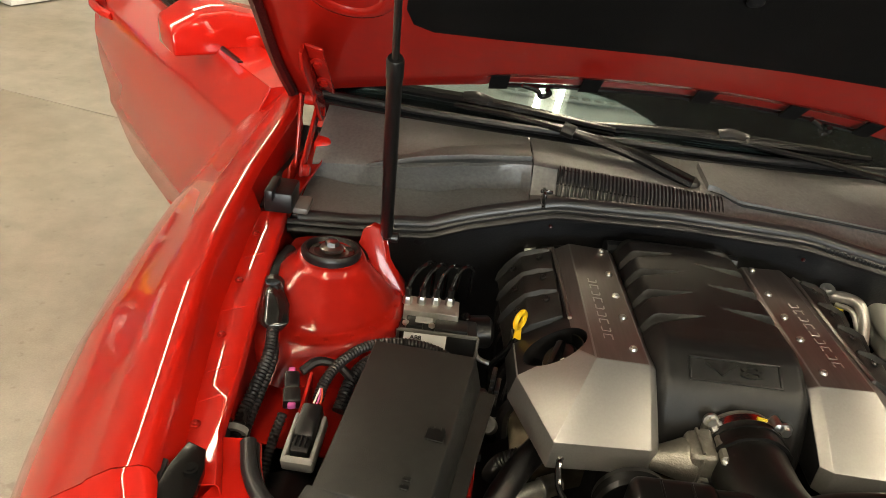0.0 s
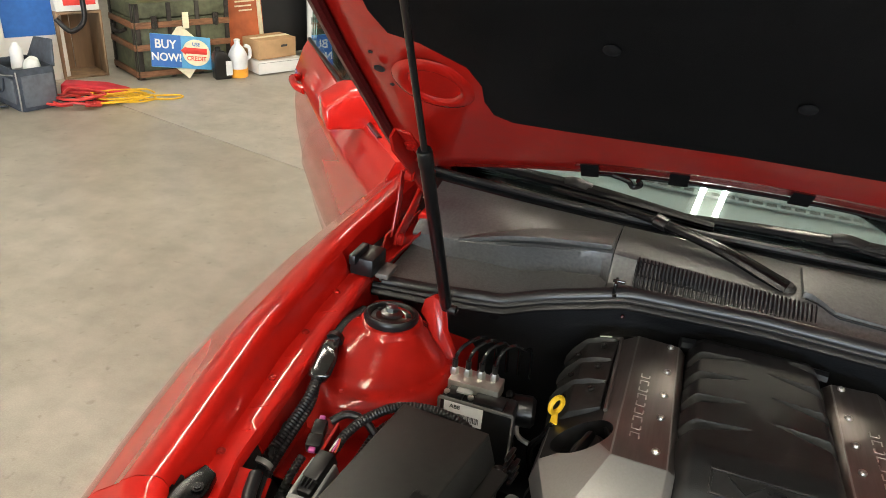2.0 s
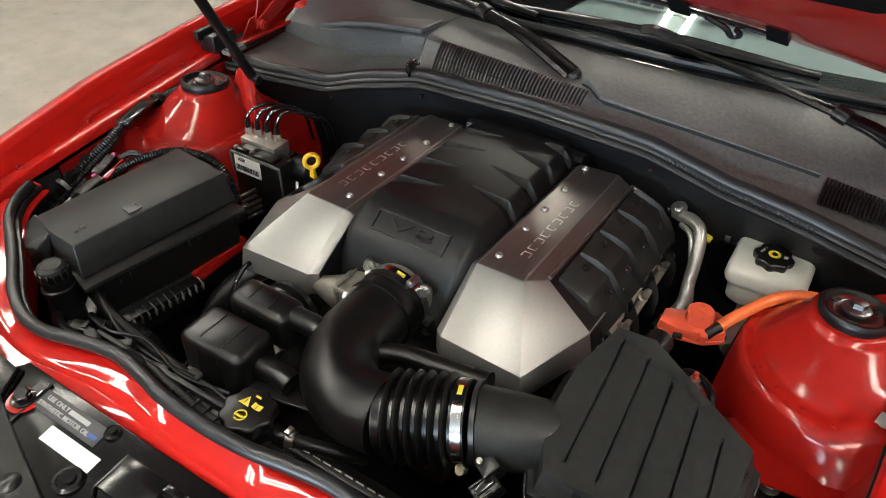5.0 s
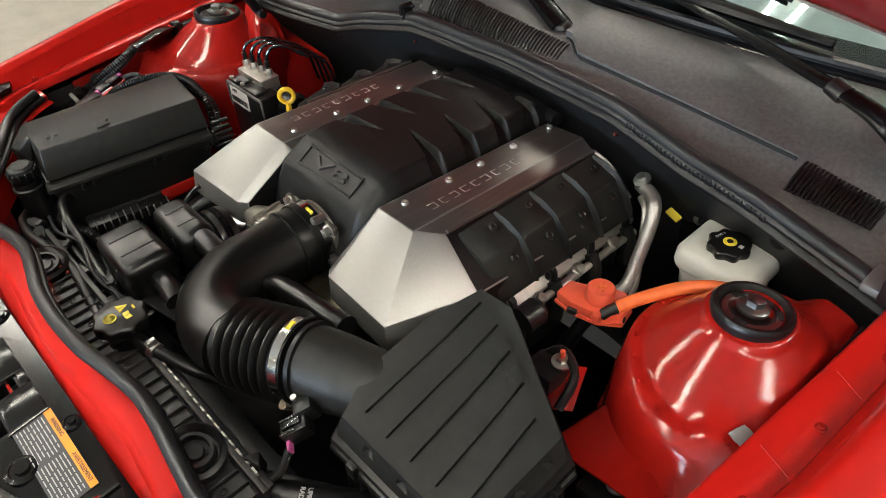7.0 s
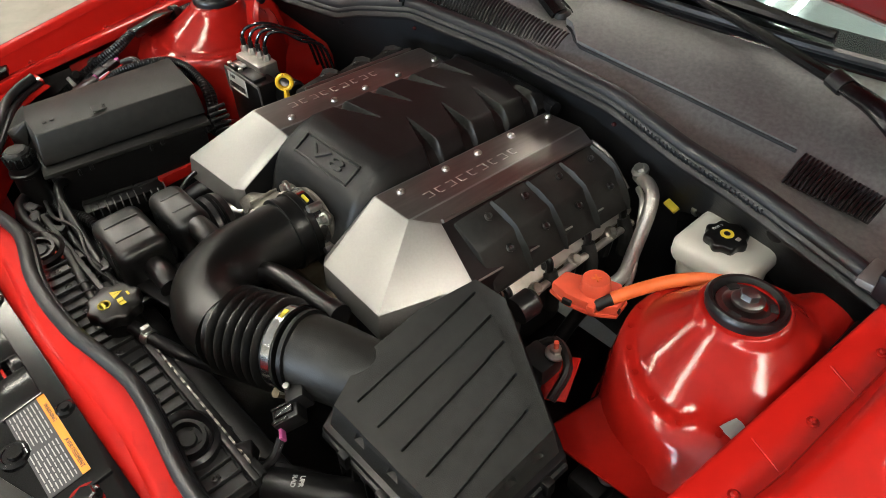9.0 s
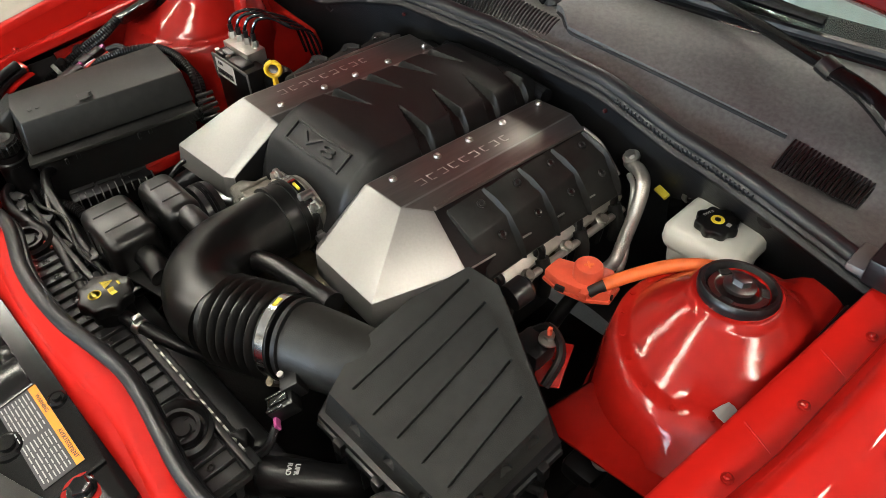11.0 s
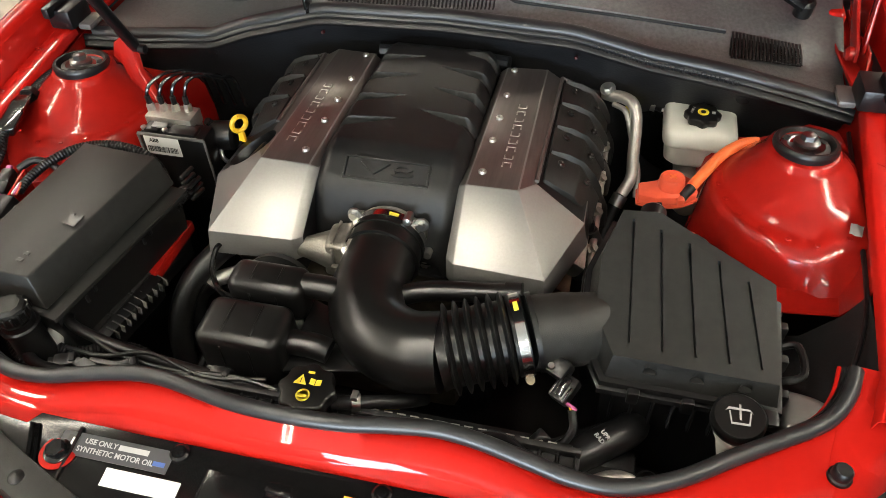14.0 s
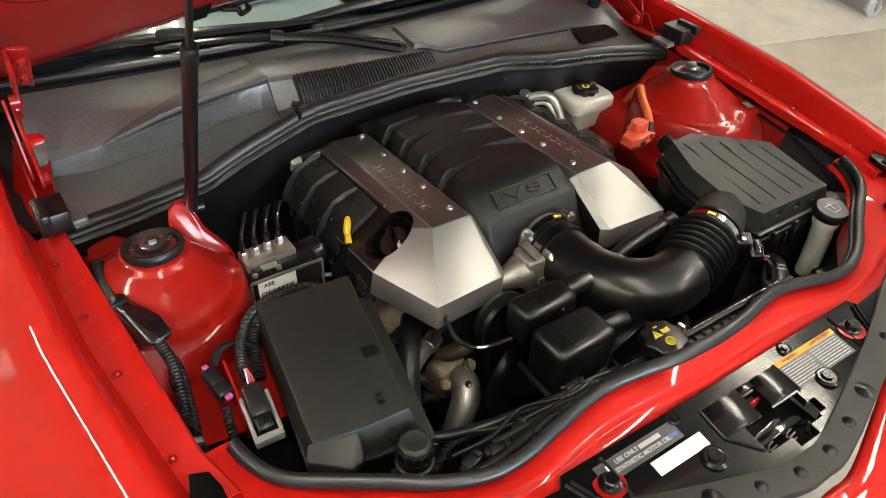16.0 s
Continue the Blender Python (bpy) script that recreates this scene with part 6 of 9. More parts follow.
# ---- air cleaner ----
ab = thing("air_cleaner", (0.43, -0.29, 0.62), "black air cleaner box with a ribbed sloping lid", "air cleaner")
LID = [(0.336, -0.176, 0.899), (0.384, -0.176, 0.902), (0.528, -0.256, 0.880), (0.527, -0.392, 0.859), (0.341, -0.392, 0.865), (0.315, -0.335, 0.872), (0.315, -0.25, 0.885)]
LC = Vector((0.42, -0.285, 0))


def skirt(out, down):
    """The lid's outline pushed outwards and lowered."""
    r = []
    for p in LID:
        d = Vector((p[0], p[1], 0)) - LC
        q = Vector(p) + d.normalized() * out
        r.append(Vector((q.x, q.y, p[2] - down)))
    return r


LO = skirt(0.009, 0.034)
lid = bmesh.new()
top = [lid.verts.new(p) for p in LID]
low = [lid.verts.new(p) for p in LO]
lid.faces.new(top)
for i in range(len(LID)):
    j = (i + 1) % len(LID)
    lid.faces.new((top[j], top[i], low[i], low[j]))
lid.faces.new(low[::-1])
bevel(lid, 0.0045, 3)


def lid_z(x, y):
    n = (Vector(LID[2]) - Vector(LID[0])).cross(Vector(LID[4]) - Vector(LID[0]))
    return LID[0][2] - (n.x * (x - LID[0][0]) + n.y * (y - LID[0][1])) / n.z


grooves = []
for x0, y0, x1, y1 in ((0.350, -0.190, 0.357, -0.372), (0.386, -0.200, 0.396, -0.376), (0.422, -0.217, 0.434, -0.376), (0.459, -0.236, 0.472, -0.376), (0.495, -0.258, 0.508, -0.376)):
    grooves.append(slab([(x0 - 0.0016, y0, lid_z(x0, y0) + 0.004), (x0 + 0.0016, y0, lid_z(x0, y0) + 0.004), (x1 + 0.0016, y1, lid_z(x1, y1) + 0.004), (x1 - 0.0016, y1, lid_z(x1, y1) + 0.004)], (0, 0, -0.009)))
for k in (0.18, 0.47, 0.76):
    p = Vector(LID[3]).lerp(Vector(LID[4]), k)
    grooves.append(lathe([(0.0085, -0.016), (0.0085, 0.03), (0, 0.03)], p + Vector((0, -0.0085, -0.004)), (0, -0.25, 1), 14))
    q = Vector(LID[2]).lerp(Vector(LID[3]), k)
    grooves.append(lathe([(0.008, -0.016), (0.008, 0.03), (0, 0.03)], q + Vector((0.0085, 0, -0.004)), (0.2, 0, 1), 14))
part("lid", carve(lid, grooves), GRAIN, ab, "", 45)
part("lid_flange", loft([skirt(0.008, 0.034), skirt(0.017, 0.036), skirt(0.018, 0.043), skirt(0.012, 0.045), skirt(0.010, 0.052)]), BLACK, ab, "", 30)
part("tray", loft([skirt(0.011, 0.0455), skirt(0.020, 0.049), skirt(0.021, 0.056), skirt(0.010, 0.062), skirt(0.006, 0.12), skirt(0.0, 0.24)]), BLACK, ab, "", 30)
for k in (0.2, 0.5, 0.8):
    for a, b in ((3, 4), (2, 3)):
        p = skirt(0.020, 0.046)[a].lerp(skirt(0.020, 0.046)[b], k)
        part("clip", box(p + Vector((0, 0, -0.004)), (0.014, 0.012, 0.022), 0.002), SATIN, ab)
for k in lin(0.08, 0.92, 8):
    p = skirt(0.012, 0.085)[3].lerp(skirt(0.012, 0.085)[4], k)
    part("tray_rib", box(p, (0.003, 0.010, 0.05), 0.0008, seg=1), BLACK, ab)
p0, p1, p2 = Vector((0.236, -0.3685, 0.8475)), Vector((0.292, -0.342, 0.838)), Vector((0.352, -0.310, 0.822))
part("inlet_duct", tube([p0, p0.lerp(p1, 0.5), p1, p2], lambda u, i: 0.0475 - 0.009 * max(0, u - 0.55), 32, 6), GRAIN, ab)
part("duct_lip", tube([p0 + bd * 0.008, p0 + bd * 0.014], 0.0505, 32, 1), BLACK, ab)
clip = [(0.545, -0.30, 0.815), (0.566, -0.302, 0.825), (0.568, -0.345, 0.825), (0.545, -0.35, 0.812)]
part("latch_loop", tube(clip, 0.005, 8, 4), BLACK, ab)
part("latch_loop", tube([(0.40, -0.15, 0.80), (0.425, -0.13, 0.825), (0.462, -0.15, 0.825), (0.468, -0.185, 0.80)], 0.006, 8, 4), BLACK, ab)
part("sensor_pipe", lathe([(0.018, 0), (0.018, 0.025), (0.014, 0.03), (0, 0.03)], (0.378, -0.150, 0.855), (0.1, 1, 0.1), 18), BLACK, ab)
ms = thing("airflow_sensor", (0.29, -0.415, 0.80), "black airflow sensor plug with a magenta seal and taped wires", "sensor")
part("housing", moved(box((0, 0, 0), (0.030, 0.024, 0.026), 0.003), Matrix.Translation((0.281, -0.402, 0.836)) @ pose(0, 0, 0, 25, 0, -30)), BLACK, ms)
part("plug", moved(box((0, 0, 0), (0.024, 0.034, 0.022), 0.003), Matrix.Translation((0.292, -0.424, 0.826)) @ pose(0, 0, 0, 25, 0, -30)), SATIN, ms)
part("seal", moved(box((0, 0, 0), (0.014, 0.004, 0.010), 0.001), Matrix.Translation((0.302, -0.442, 0.819)) @ pose(0, 0, 0, 25, 0, -30)), PINK, ms)
part("plug_latch", moved(join(box((0, 0.0, 0.012), (0.010, 0.024, 0.006), 0.001), box((-0.009, -0.006, 0.011), (0.003, 0.020, 0.004), 0.0006), box((0.009, -0.006, 0.011), (0.003, 0.020, 0.004), 0.0006)), Matrix.Translation((0.292, -0.424, 0.826)) @ pose(0, 0, 0, 25, 0, -30)), GLOSSBLK, ms)
part("screw", lathe([(0.004, 0), (0.004, 0.004), (0, 0.004)], (0.272, -0.410, 0.848), (0, -0.3, 1), 8), STEEL, ms)
part("lead", tube([(0.303, -0.445, 0.817), (0.307, -0.462, 0.800), (0.290, -0.475, 0.780), (0.24, -0.478, 0.765), (0.20, -0.47, 0.75)], 0.005, 8, 6), RUBBER, ms)
for i, c in enumerate((YELLOW, ORANGE, WHITE)):
    part("wire", tube([(0.300 + 0.003 * i, -0.443, 0.818), (0.305 + 0.002 * i, -0.454, 0.810), (0.304, -0.464, 0.799)], 0.0012, 5, 4), c, ms)


# ---- fuse box side of the bay ----
fb = thing("fuse_box", (-0.43, -0.3, 0.70), "black underhood fuse box with a sloping lid", "fuse box")
zt = 0.884
BLk, BRk, FRk, FLk = Vector((-0.472, -0.160, zt - 0.004)), Vector((-0.354, -0.178, zt)), Vector((-0.402, -0.432, zt - 0.004)), Vector((-0.506, -0.412, zt - 0.010))
ridge_b, ridge_f = BLk.lerp(BRk, 0.03) + Vector((0, 0, 0.001)), FLk.lerp(FRk, 0.03) + Vector((0, 0, 0.001))
TOPF = [Vector(q) for q in ((-0.490, -0.158, 0.876), (-0.354, -0.178, 0.884), (-0.402, -0.434, 0.880), (-0.468, -0.429, 0.879), (-0.526, -0.414, 0.871))]
lidf = hull(TOPF + [q + Vector((dx, dy, -0.052)) for q, dx, dy in zip(TOPF, (-0.004, 0.014, 0.012, 0.0, -0.006), (0.004, 0.001, -0.010, -0.004, -0.004))], 0.0035, 3)
fl = part("lid", lidf, GRAIN, fb, "", 25)
part("lid_lip", hull([(-0.532, -0.410, 0.872), (-0.470, -0.424, 0.876), (-0.541, -0.424, 0.860), (-0.498, -0.458, 0.853), (-0.478, -0.452, 0.853), (-0.541, -0.424, 0.832), (-0.498, -0.456, 0.828), (-0.470, -0.440, 0.828), (-0.530, -0.410, 0.832)], 0.003), GRAIN, fl)
part("lid_flange", slab([BLk + Vector((-0.022, 0.008, -0.052)), BRk + Vector((0.035, -0.004, -0.057)), FRk + Vector((0.027, -0.022, -0.057)), FLk + Vector((-0.030, -0.008, -0.055))], (0, 0, -0.008), 0.002), GRAIN, fl)
part("case", hull([BLk + Vector((-0.014, 0.0, -0.06)), BRk + Vector((0.026, -0.008, -0.06)), FRk + Vector((0.018, -0.014, -0.06)), FLk + Vector((-0.02, 0, -0.06)), BLk + Vector((-0.010, -0.01, -0.19)), BRk + Vector((0.020, -0.02, -0.19)), FRk + Vector((0.020, 0.0, -0.19)), FLk + Vector((-0.01, 0.01, -0.19))], 0.004), BLACK, fb)
fm = frame_of((-0.400, -0.330, zt + 0.0005), (0.97, -0.17, 0.0), (0.17, 0.97, 0.01))
part("moulded_mark", moved(join(box((0, 0, 0), (0.022, 0.018, 0.0014), 0.0004, seg=1), box((-0.007, 0.011, 0), (0.005, 0.005, 0.0014), 0.0004, seg=1), box((0.007, 0.011, 0), (0.005, 0.005, 0.0014), 0.0004, seg=1)), fm), SATIN, fl, "moulded battery symbol")
fm2 = frame_of((-0.428, -0.405, zt - 0.002), (0.97, -0.17, 0.0), (0.17, 0.97, 0.01))
part("moulded_mark", moved(join(box((0, 0.008, 0), (0.008, 0.006, 0.0014), 0.0004, seg=1), box((0, -0.004, 0), (0.010, 0.006, 0.0014), 0.0004, seg=1)), fm2), SATIN, fl)
for k in (0.30, 0.76):
    p = BRk.lerp(FRk, k) + Vector((0.028, -0.012, -0.068))
    part("case_clip", join(box(p, (0.004, 0.006, 0.014), 0.001), box(p + Vector((0.001, -0.020, -0.002)), (0.004, 0.004, 0.012), 0.001)), BLACK, fb)
for i in range(3):
    for j in range(2):
        p = BRk + Vector((0.030 + 0.0, 0.004 - 0.0, -0.040 - 0.012 * i)) + Vector((0.008 * j, 0.012, -0.018 * j))
        part("rear_fin", box(p, (0.006, 0.030, 0.005), 0.001, pose(0, 0, 0, 0, 0, -10)), SATIN, fb)
tr = thing("battery_tray_bracket", (-0.36, -0.35, 0.70), "red steel bracket below the fuse box", "bracket")
part("plate", slab([(-0.365, -0.18, 0.758), (-0.330, -0.18, 0.758), (-0.340, -0.292, 0.748), (-0.37, -0.295, 0.748)], (0, 0, -0.02), 0.002), RED_IN, tr)
md = thing("control_module", (-0.36, -0.35, 0.66), "black control module with a row of cooling fins", "control module")
for k in (-0.044, 0.0, 0.044):
    part("cover_plate", moved(join(box((0, 0, 0), (0.040, 0.040, 0.003), 0.001), box((0.0, 0.019, 0.001), (0.040, 0.002, 0.005), 0.0006, seg=1)), Matrix.Translation((-0.378, -0.352, 0.7495)) @ pose(0, 0, 0, 0, 12, -10) @ Matrix.Translation((0, k, 0))), GRAIN, md)
part("case", moved(box((0, 0, 0), (0.055, 0.135, 0.05), 0.004), Matrix.Translation((-0.372, -0.352, 0.722)) @ pose(0, 0, 0, 0, 12, -10)), BLACK, md)
for i in range(11):
    k = i / 10
    p = Vector((-0.355, -0.412, 0.735)).lerp(Vector((-0.335, -0.290, 0.733)), k)
    part("fin", moved(box((0, 0, 0), (0.022, 0.0022, 0.016), 0.0006, seg=1), Matrix.Translation(p) @ pose(0, 0, 0, 0, 14, -10)), FIN, md, "light edge fin" if i == 0 else "")
fc = thing("fluid_filler_cap", (-0.417, -0.468, 0.78), "black ribbed filler cap on a short neck", "filler cap")
part("cap", join(lathe([(0.021, 0), (0.022, 0.004), (0.022, 0.016), (0.0, 0.016)], (-0.417, -0.468, 0.838), (0, 0, 1), 28)), SATIN, fc)
part("cap_top", lathe([(0.021, 0.016), (0.0205, 0.021), (0.016, 0.025), (0.012, 0.0235), (0.0, 0.0235)], (-0.417, -0.468, 0.838), (0, 0, 1), 9), GRAIN, fc, "dark faceted top")
for i in range(14):
    a = 6.2832 * i / 14
    part("grip_rib", box((-0.417 + 0.022 * math.cos(a), -0.468 + 0.022 * math.sin(a), 0.848), (0.004, 0.004, 0.016), 0.001, seg=1), SATIN, fc)
part("neck", lathe([(0.024, -0.10), (0.022, -0.02), (0.025, -0.018), (0.025, -0.012), (0.022, -0.010), (0.022, 0.0), (0, 0)], (-0.417, -0.468, 0.836), (0, 0, 1), 24), RUBBER, fc)
wt = thing("hose_tag", (-0.41, -0.43, 0.74), "white paper sleeve round a black hose", "hose sleeve")
part("sleeve", tube([(-0.425, -0.418, 0.762), (-0.402, -0.455, 0.750)], 0.0095, 12, 1), WHITE, wt)
part("hose", tube([(-0.43, -0.40, 0.76), (-0.425, -0.418, 0.762), (-0.402, -0.455, 0.750), (-0.36, -0.485, 0.745), (-0.30, -0.500, 0.755), (-0.24, -0.512, 0.765)], 0.0075, 10, 6), RUBBER, wt)
part("red_tab", box((-0.392, -0.418, 0.752), (0.012, 0.010, 0.008), 0.002), TERRA, wt)

# front wiring behind the seal
fh = thing("front_harness", (-0.2, -0.5, 0.76), "black taped wiring harness along the front seal", "wiring harness")
part("trunk", tube([(-0.46, -0.44, 0.76), (-0.40, -0.495, 0.785), (-0.33, -0.512, 0.800), (-0.26, -0.505, 0.805), (-0.19, -0.495, 0.800), (-0.10, -0.505, 0.795), (0.02, -0.510, 0.79), (0.12, -0.505, 0.78)], 0.008, 10, 6), RUBBER, fh)
part("branch", loom([(-0.50, -0.42, 0.77), (-0.45, -0.47, 0.775), (-0.40, -0.50, 0.765), (-0.36, -0.515, 0.775)], 0.009), RUBBER, fh)
for i, (c, dy) in enumerate(((BLUEL, 0), (WHITE, 0.005), (GREYP, 0.010))):
    part("wire", tube([(-0.375, -0.498 - dy, 0.785), (-0.35, -0.503 - dy, 0.788), (-0.325, -0.508 - dy, 0.790)], 0.0018, 6, 4), c, fh)
part("connector", box((-0.318, -0.510, 0.792), (0.022, 0.016, 0.012), 0.002), GREYP, fh)
part("connector", box((-0.225, -0.505, 0.800), (0.018, 0.012, 0.010), 0.002), BLACK, fh)
part("red_wire", tube([(-0.214, -0.507, 0.803), (-0.20, -0.506, 0.804), (-0.186, -0.503, 0.803)], 0.0025, 6, 3), TERRA, fh)

# wires, clips and small brackets in the front corners
eh = thing("fan_harness", (-0.28, -0.47, 0.76), "black fan wiring with small connectors behind the front seal", "wiring harness")
part("conduit", tube([(-0.40, -0.395, 0.775), (-0.375, -0.435, 0.800), (-0.330, -0.452, 0.800), (-0.27, -0.458, 0.790), (-0.19, -0.465, 0.785), (-0.09, -0.470, 0.778)], 0.0075, 10, 6), SATIN, eh)
part("wire", tube([(-0.345, -0.448, 0.805), (-0.28, -0.470, 0.795), (-0.20, -0.474, 0.790), (-0.12, -0.468, 0.79), (-0.05, -0.474, 0.785)], 0.0035, 8, 6), SATIN, eh)
part("wire", tube([(-0.36, -0.47, 0.79), (-0.30, -0.476, 0.796), (-0.24, -0.462, 0.800), (-0.16, -0.476, 0.792), (-0.08, -0.462, 0.788)], 0.003, 8, 6), RUBBER, eh)
part("conduit", loom([(-0.402, -0.452, 0.752), (-0.372, -0.450, 0.748), (-0.335, -0.432, 0.748), (-0.300, -0.425, 0.74), (-0.26, -0.43, 0.72)], 0.0095, 12), RUBBER, eh)
for x, y, z, a in ((-0.345, -0.492, 0.800, 20), (-0.305, -0.500, 0.806, -15), (-0.262, -0.484, 0.800, 35), (-0.185, -0.486, 0.796, 10), (-0.140, -0.462, 0.792, -20)):
    part("connector", moved(join(box((0, 0, 0), (0.030, 0.018, 0.014), 0.003), box((0.010, 0, 0.008), (0.008, 0.012, 0.005), 0.001), box((-0.018, 0, 0), (0.010, 0.012, 0.010), 0.002)), Matrix.Translation((x, y, z - 0.006)) @ pose(0, 0, 0, 8, 0, a)), BLACK, eh)
for i in range(9):
    x = -0.235 + 0.021 * i
    part("guard_rib", moved(box((0, 0, 0), (0.004, 0.030, 0.006), 0.001, seg=1), Matrix.Translation((x, -0.470, 0.772)) @ pose(0, 0, 0, 0, 0, 18)), SATIN, eh)
bx = thing("relay_box", (0.292, -0.512, 0.76), "small black relay box with a blue painted cross", "relay box")
part("case", moved(join(box((0, 0, 0), (0.046, 0.034, 0.040), 0.004), box((0, 0, -0.014), (0.054, 0.042, 0.010), 0.002)), Matrix.Translation((0.292, -0.510, 0.772)) @ pose(0, 0, 0, 0, 0, 25)), SATIN, bx)
part("paint_cross", moved(join(box((0, 0, 0), (0.022, 0.0035, 0.0012), 0.0004, pose(0, 0, 0, 0, 0, 40), 1), box((0.001, 0, 0.0003), (0.020, 0.0035, 0.0012), 0.0004, pose(0, 0, 0, 0, 0, -50), 1)), Matrix.Translation((0.294, -0.511, 0.7928)) @ pose(0, 0, 0, 0, 0, 25)), SIGNC, bx, "blue painted cross")
wb_ = thing("hose_bracket", (0.26, -0.485, 0.77), "black wedge-shaped plastic bracket by the radiator", "bracket")
part("wedge", hull([(0.232, -0.505, 0.775), (0.250, -0.515, 0.775), (0.290, -0.478, 0.775), (0.272, -0.462, 0.775), (0.268, -0.482, 0.806), (0.284, -0.476, 0.800), (0.270, -0.466, 0.803), (0.238, -0.508, 0.782)], 0.002), BLACK, wb_)
part("strut_bar", box((0.300, -0.462, 0.765), (0.11, 0.018, 0.018), 0.003, pose(0, 0, 0, 0, 0, 32)), BLACK, wb_)

# radiator top: fins, grommets and cap
rd = thing("radiator_shroud", (0.0, -0.5, 0.62), "black plastic radiator shroud with a row of ribs", "radiator shroud")
part("top_tank", box((0.0, -0.505, 0.745), (0.80, 0.06, 0.03), 0.006), BLACK, rd)
part("fan_frame", box((0.03, -0.455, 0.66), (0.72, 0.035, 0.16), 0.006), BLACK, rd)
# Black plastic with its base lightened so the ribs look as if catching light.
RIBM = mat("lightened_black_shroud_plastic", (0.011, 0.011, 0.0112), 0.40, var=0.3, scale=60, bump=0.15, bscale=700)
part("shelf", box((0.005, -0.518, 0.790), (0.63, 0.052, 0.010), 0.002), RIBM, rd)
for i in range(30):
    x = -0.29 + 0.0205 * i
    part("shroud_panel", box((x, -0.519, 0.7965), (0.0172, 0.046, 0.006), 0.0012, seg=1), RIBM, rd)
    if i % 5 in (1, 3):
        part("panel_boss", lathe([(0.0052, 0), (0.0052, 0.0012), (0.003, 0.0018), (0.002, 0.0006), (0, 0.0006)], (x, -0.521, 0.7993), (0, 0, 1), 12), SATIN, rd)
    part("shroud_rib", box((x + 0.01025, -0.520, 0.7985), (0.0022, 0.050, 0.011), 0.0007, seg=1), RIBM, rd)
part("shelf_step", box((0.005, -0.489, 0.797), (0.63, 0.008, 0.016), 0.002), RIBM, rd)
for i in range(22):
    x = -0.06 + 0.0165 * i
    part("fin_end", box((x, -0.4835, 0.7985), (0.0105, 0.003, 0.006), 0.0, seg=1), ALU, rd, "bare metal fin end" if i == 0 else "")
part("tie_bar", box((0.10, -0.480, 0.784), (0.42, 0.012, 0.014), 0.002), BLACK, rd)
for x, y in ((0.222, -0.520), (-0.224, -0.522)):
    g = part("mount_ring", lathe([(0.034, 0.0), (0.034, 0.010), (0.030, 0.014), (0.027, 0.010), (0.025, 0.004), (0.022, 0.004), (0.021, 0.012), (0.017, 0.012), (0.016, 0.004), (0.010, 0.004), (0.009, 0.008), (0, 0.008)], (x, y, 0.799), (0, 0, 1), 32, 1.25), RUBBER, rd, "black rubber radiator mount")
rcp = thing("coolant_filler", (-0.005, -0.495, 0.79), "black scalloped coolant cap with yellow warning symbols", "coolant filler")
CAPC = Vector((-0.005, -0.494, 0.824))


def scallop(r, amp, lobes, z0, z1, c, ax=(0, 0, 1), n=64):
    m = Matrix.Translation(c) @ Vector((0, 0, 1)).rotation_difference(Vector(ax)).to_matrix().to_4x4()
    def rg(k, z):
        return [((r + amp * math.cos(lobes * 6.2832 * j / n)) * k * math.cos(6.2832 * j / n), (r + amp * math.cos(lobes * 6.2832 * j / n)) * k * math.sin(6.2832 * j / n), z) for j in range(n)]
    return moved(loft([rg(0.97, z0), rg(1, z0 + 0.002), rg(1, z1 - 0.003), rg(0.96, z1 - 0.001), rg(0.88, z1)]), m)


part("cap", scallop(0.0335, 0.0022, 8, 0.0, 0.018, CAPC), SATIN, rcp)
part("neck", lathe([(0.026, -0.07), (0.026, 0.002), (0, 0.002)], CAPC, (0, 0, 1), 24), SATIN, rcp)
cm_ = Matrix.Translation(CAPC + Vector((0, 0, 0.0185)))


def prism(pts, h, m):
    return moved(slab([(x, y, h) for x, y in pts], (0, 0, -h)), m)


part("warning_triangle", carve(prism([(-0.017, 0.002), (-0.001, 0.002), (-0.009, 0.016)], 0.0006, cm_), [prism([(-0.0095, 0.004), (-0.0085, 0.004), (-0.0082, 0.011), (-0.0098, 0.011)], 0.003, cm_ @ Matrix.Translation((0, 0, -0.001)))]), INKY, rcp, "yellow warning triangle")
part("book_symbol", join(prism([(0.002, 0.004), (0.0085, 0.003), (0.0085, 0.011), (0.002, 0.012)], 0.0006, cm_), prism([(0.0095, 0.003), (0.016, 0.004), (0.016, 0.012), (0.0095, 0.011)], 0.0006, cm_)), INKY, rcp, "yellow book symbol")
part("hot_symbol", join(lathe([(0.0085, 0), (0.0085, 0.0006), (0.0065, 0.0006), (0.0065, 0)], CAPC + Vector((0, -0.012, 0.0184)), (0, 0, 1), 24), prism([(-0.005, -0.015), (0.005, -0.015), (0.005, -0.011), (-0.005, -0.011)], 0.0006, cm_)), INKY, rcp, "yellow round symbol")
part("small_mark", prism([(-0.004, 0.0185), (0.004, 0.0185), (0.004, 0.0215), (-0.004, 0.0215)], 0.0006, cm_), INKY, rcp)
ch = thing("coolant_hose", (0.05, -0.48, 0.76), "thin black coolant hose with a steel spring clamp", "coolant hose")
part("hose", tube([(0.02, -0.490, 0.810), (0.06, -0.478, 0.805), (0.10, -0.455, 0.785), (0.12, -0.43, 0.76)], 0.009, 12, 6), RUBBER, ch)
part("spring_clamp", tube([(0.044, -0.484, 0.808), (0.054, -0.481, 0.807)], 0.0112, 14, 1), STEEL, ch)
part("clamp_ear", box((0.049, -0.482, 0.822), (0.008, 0.012, 0.008), 0.001), STEEL, ch)
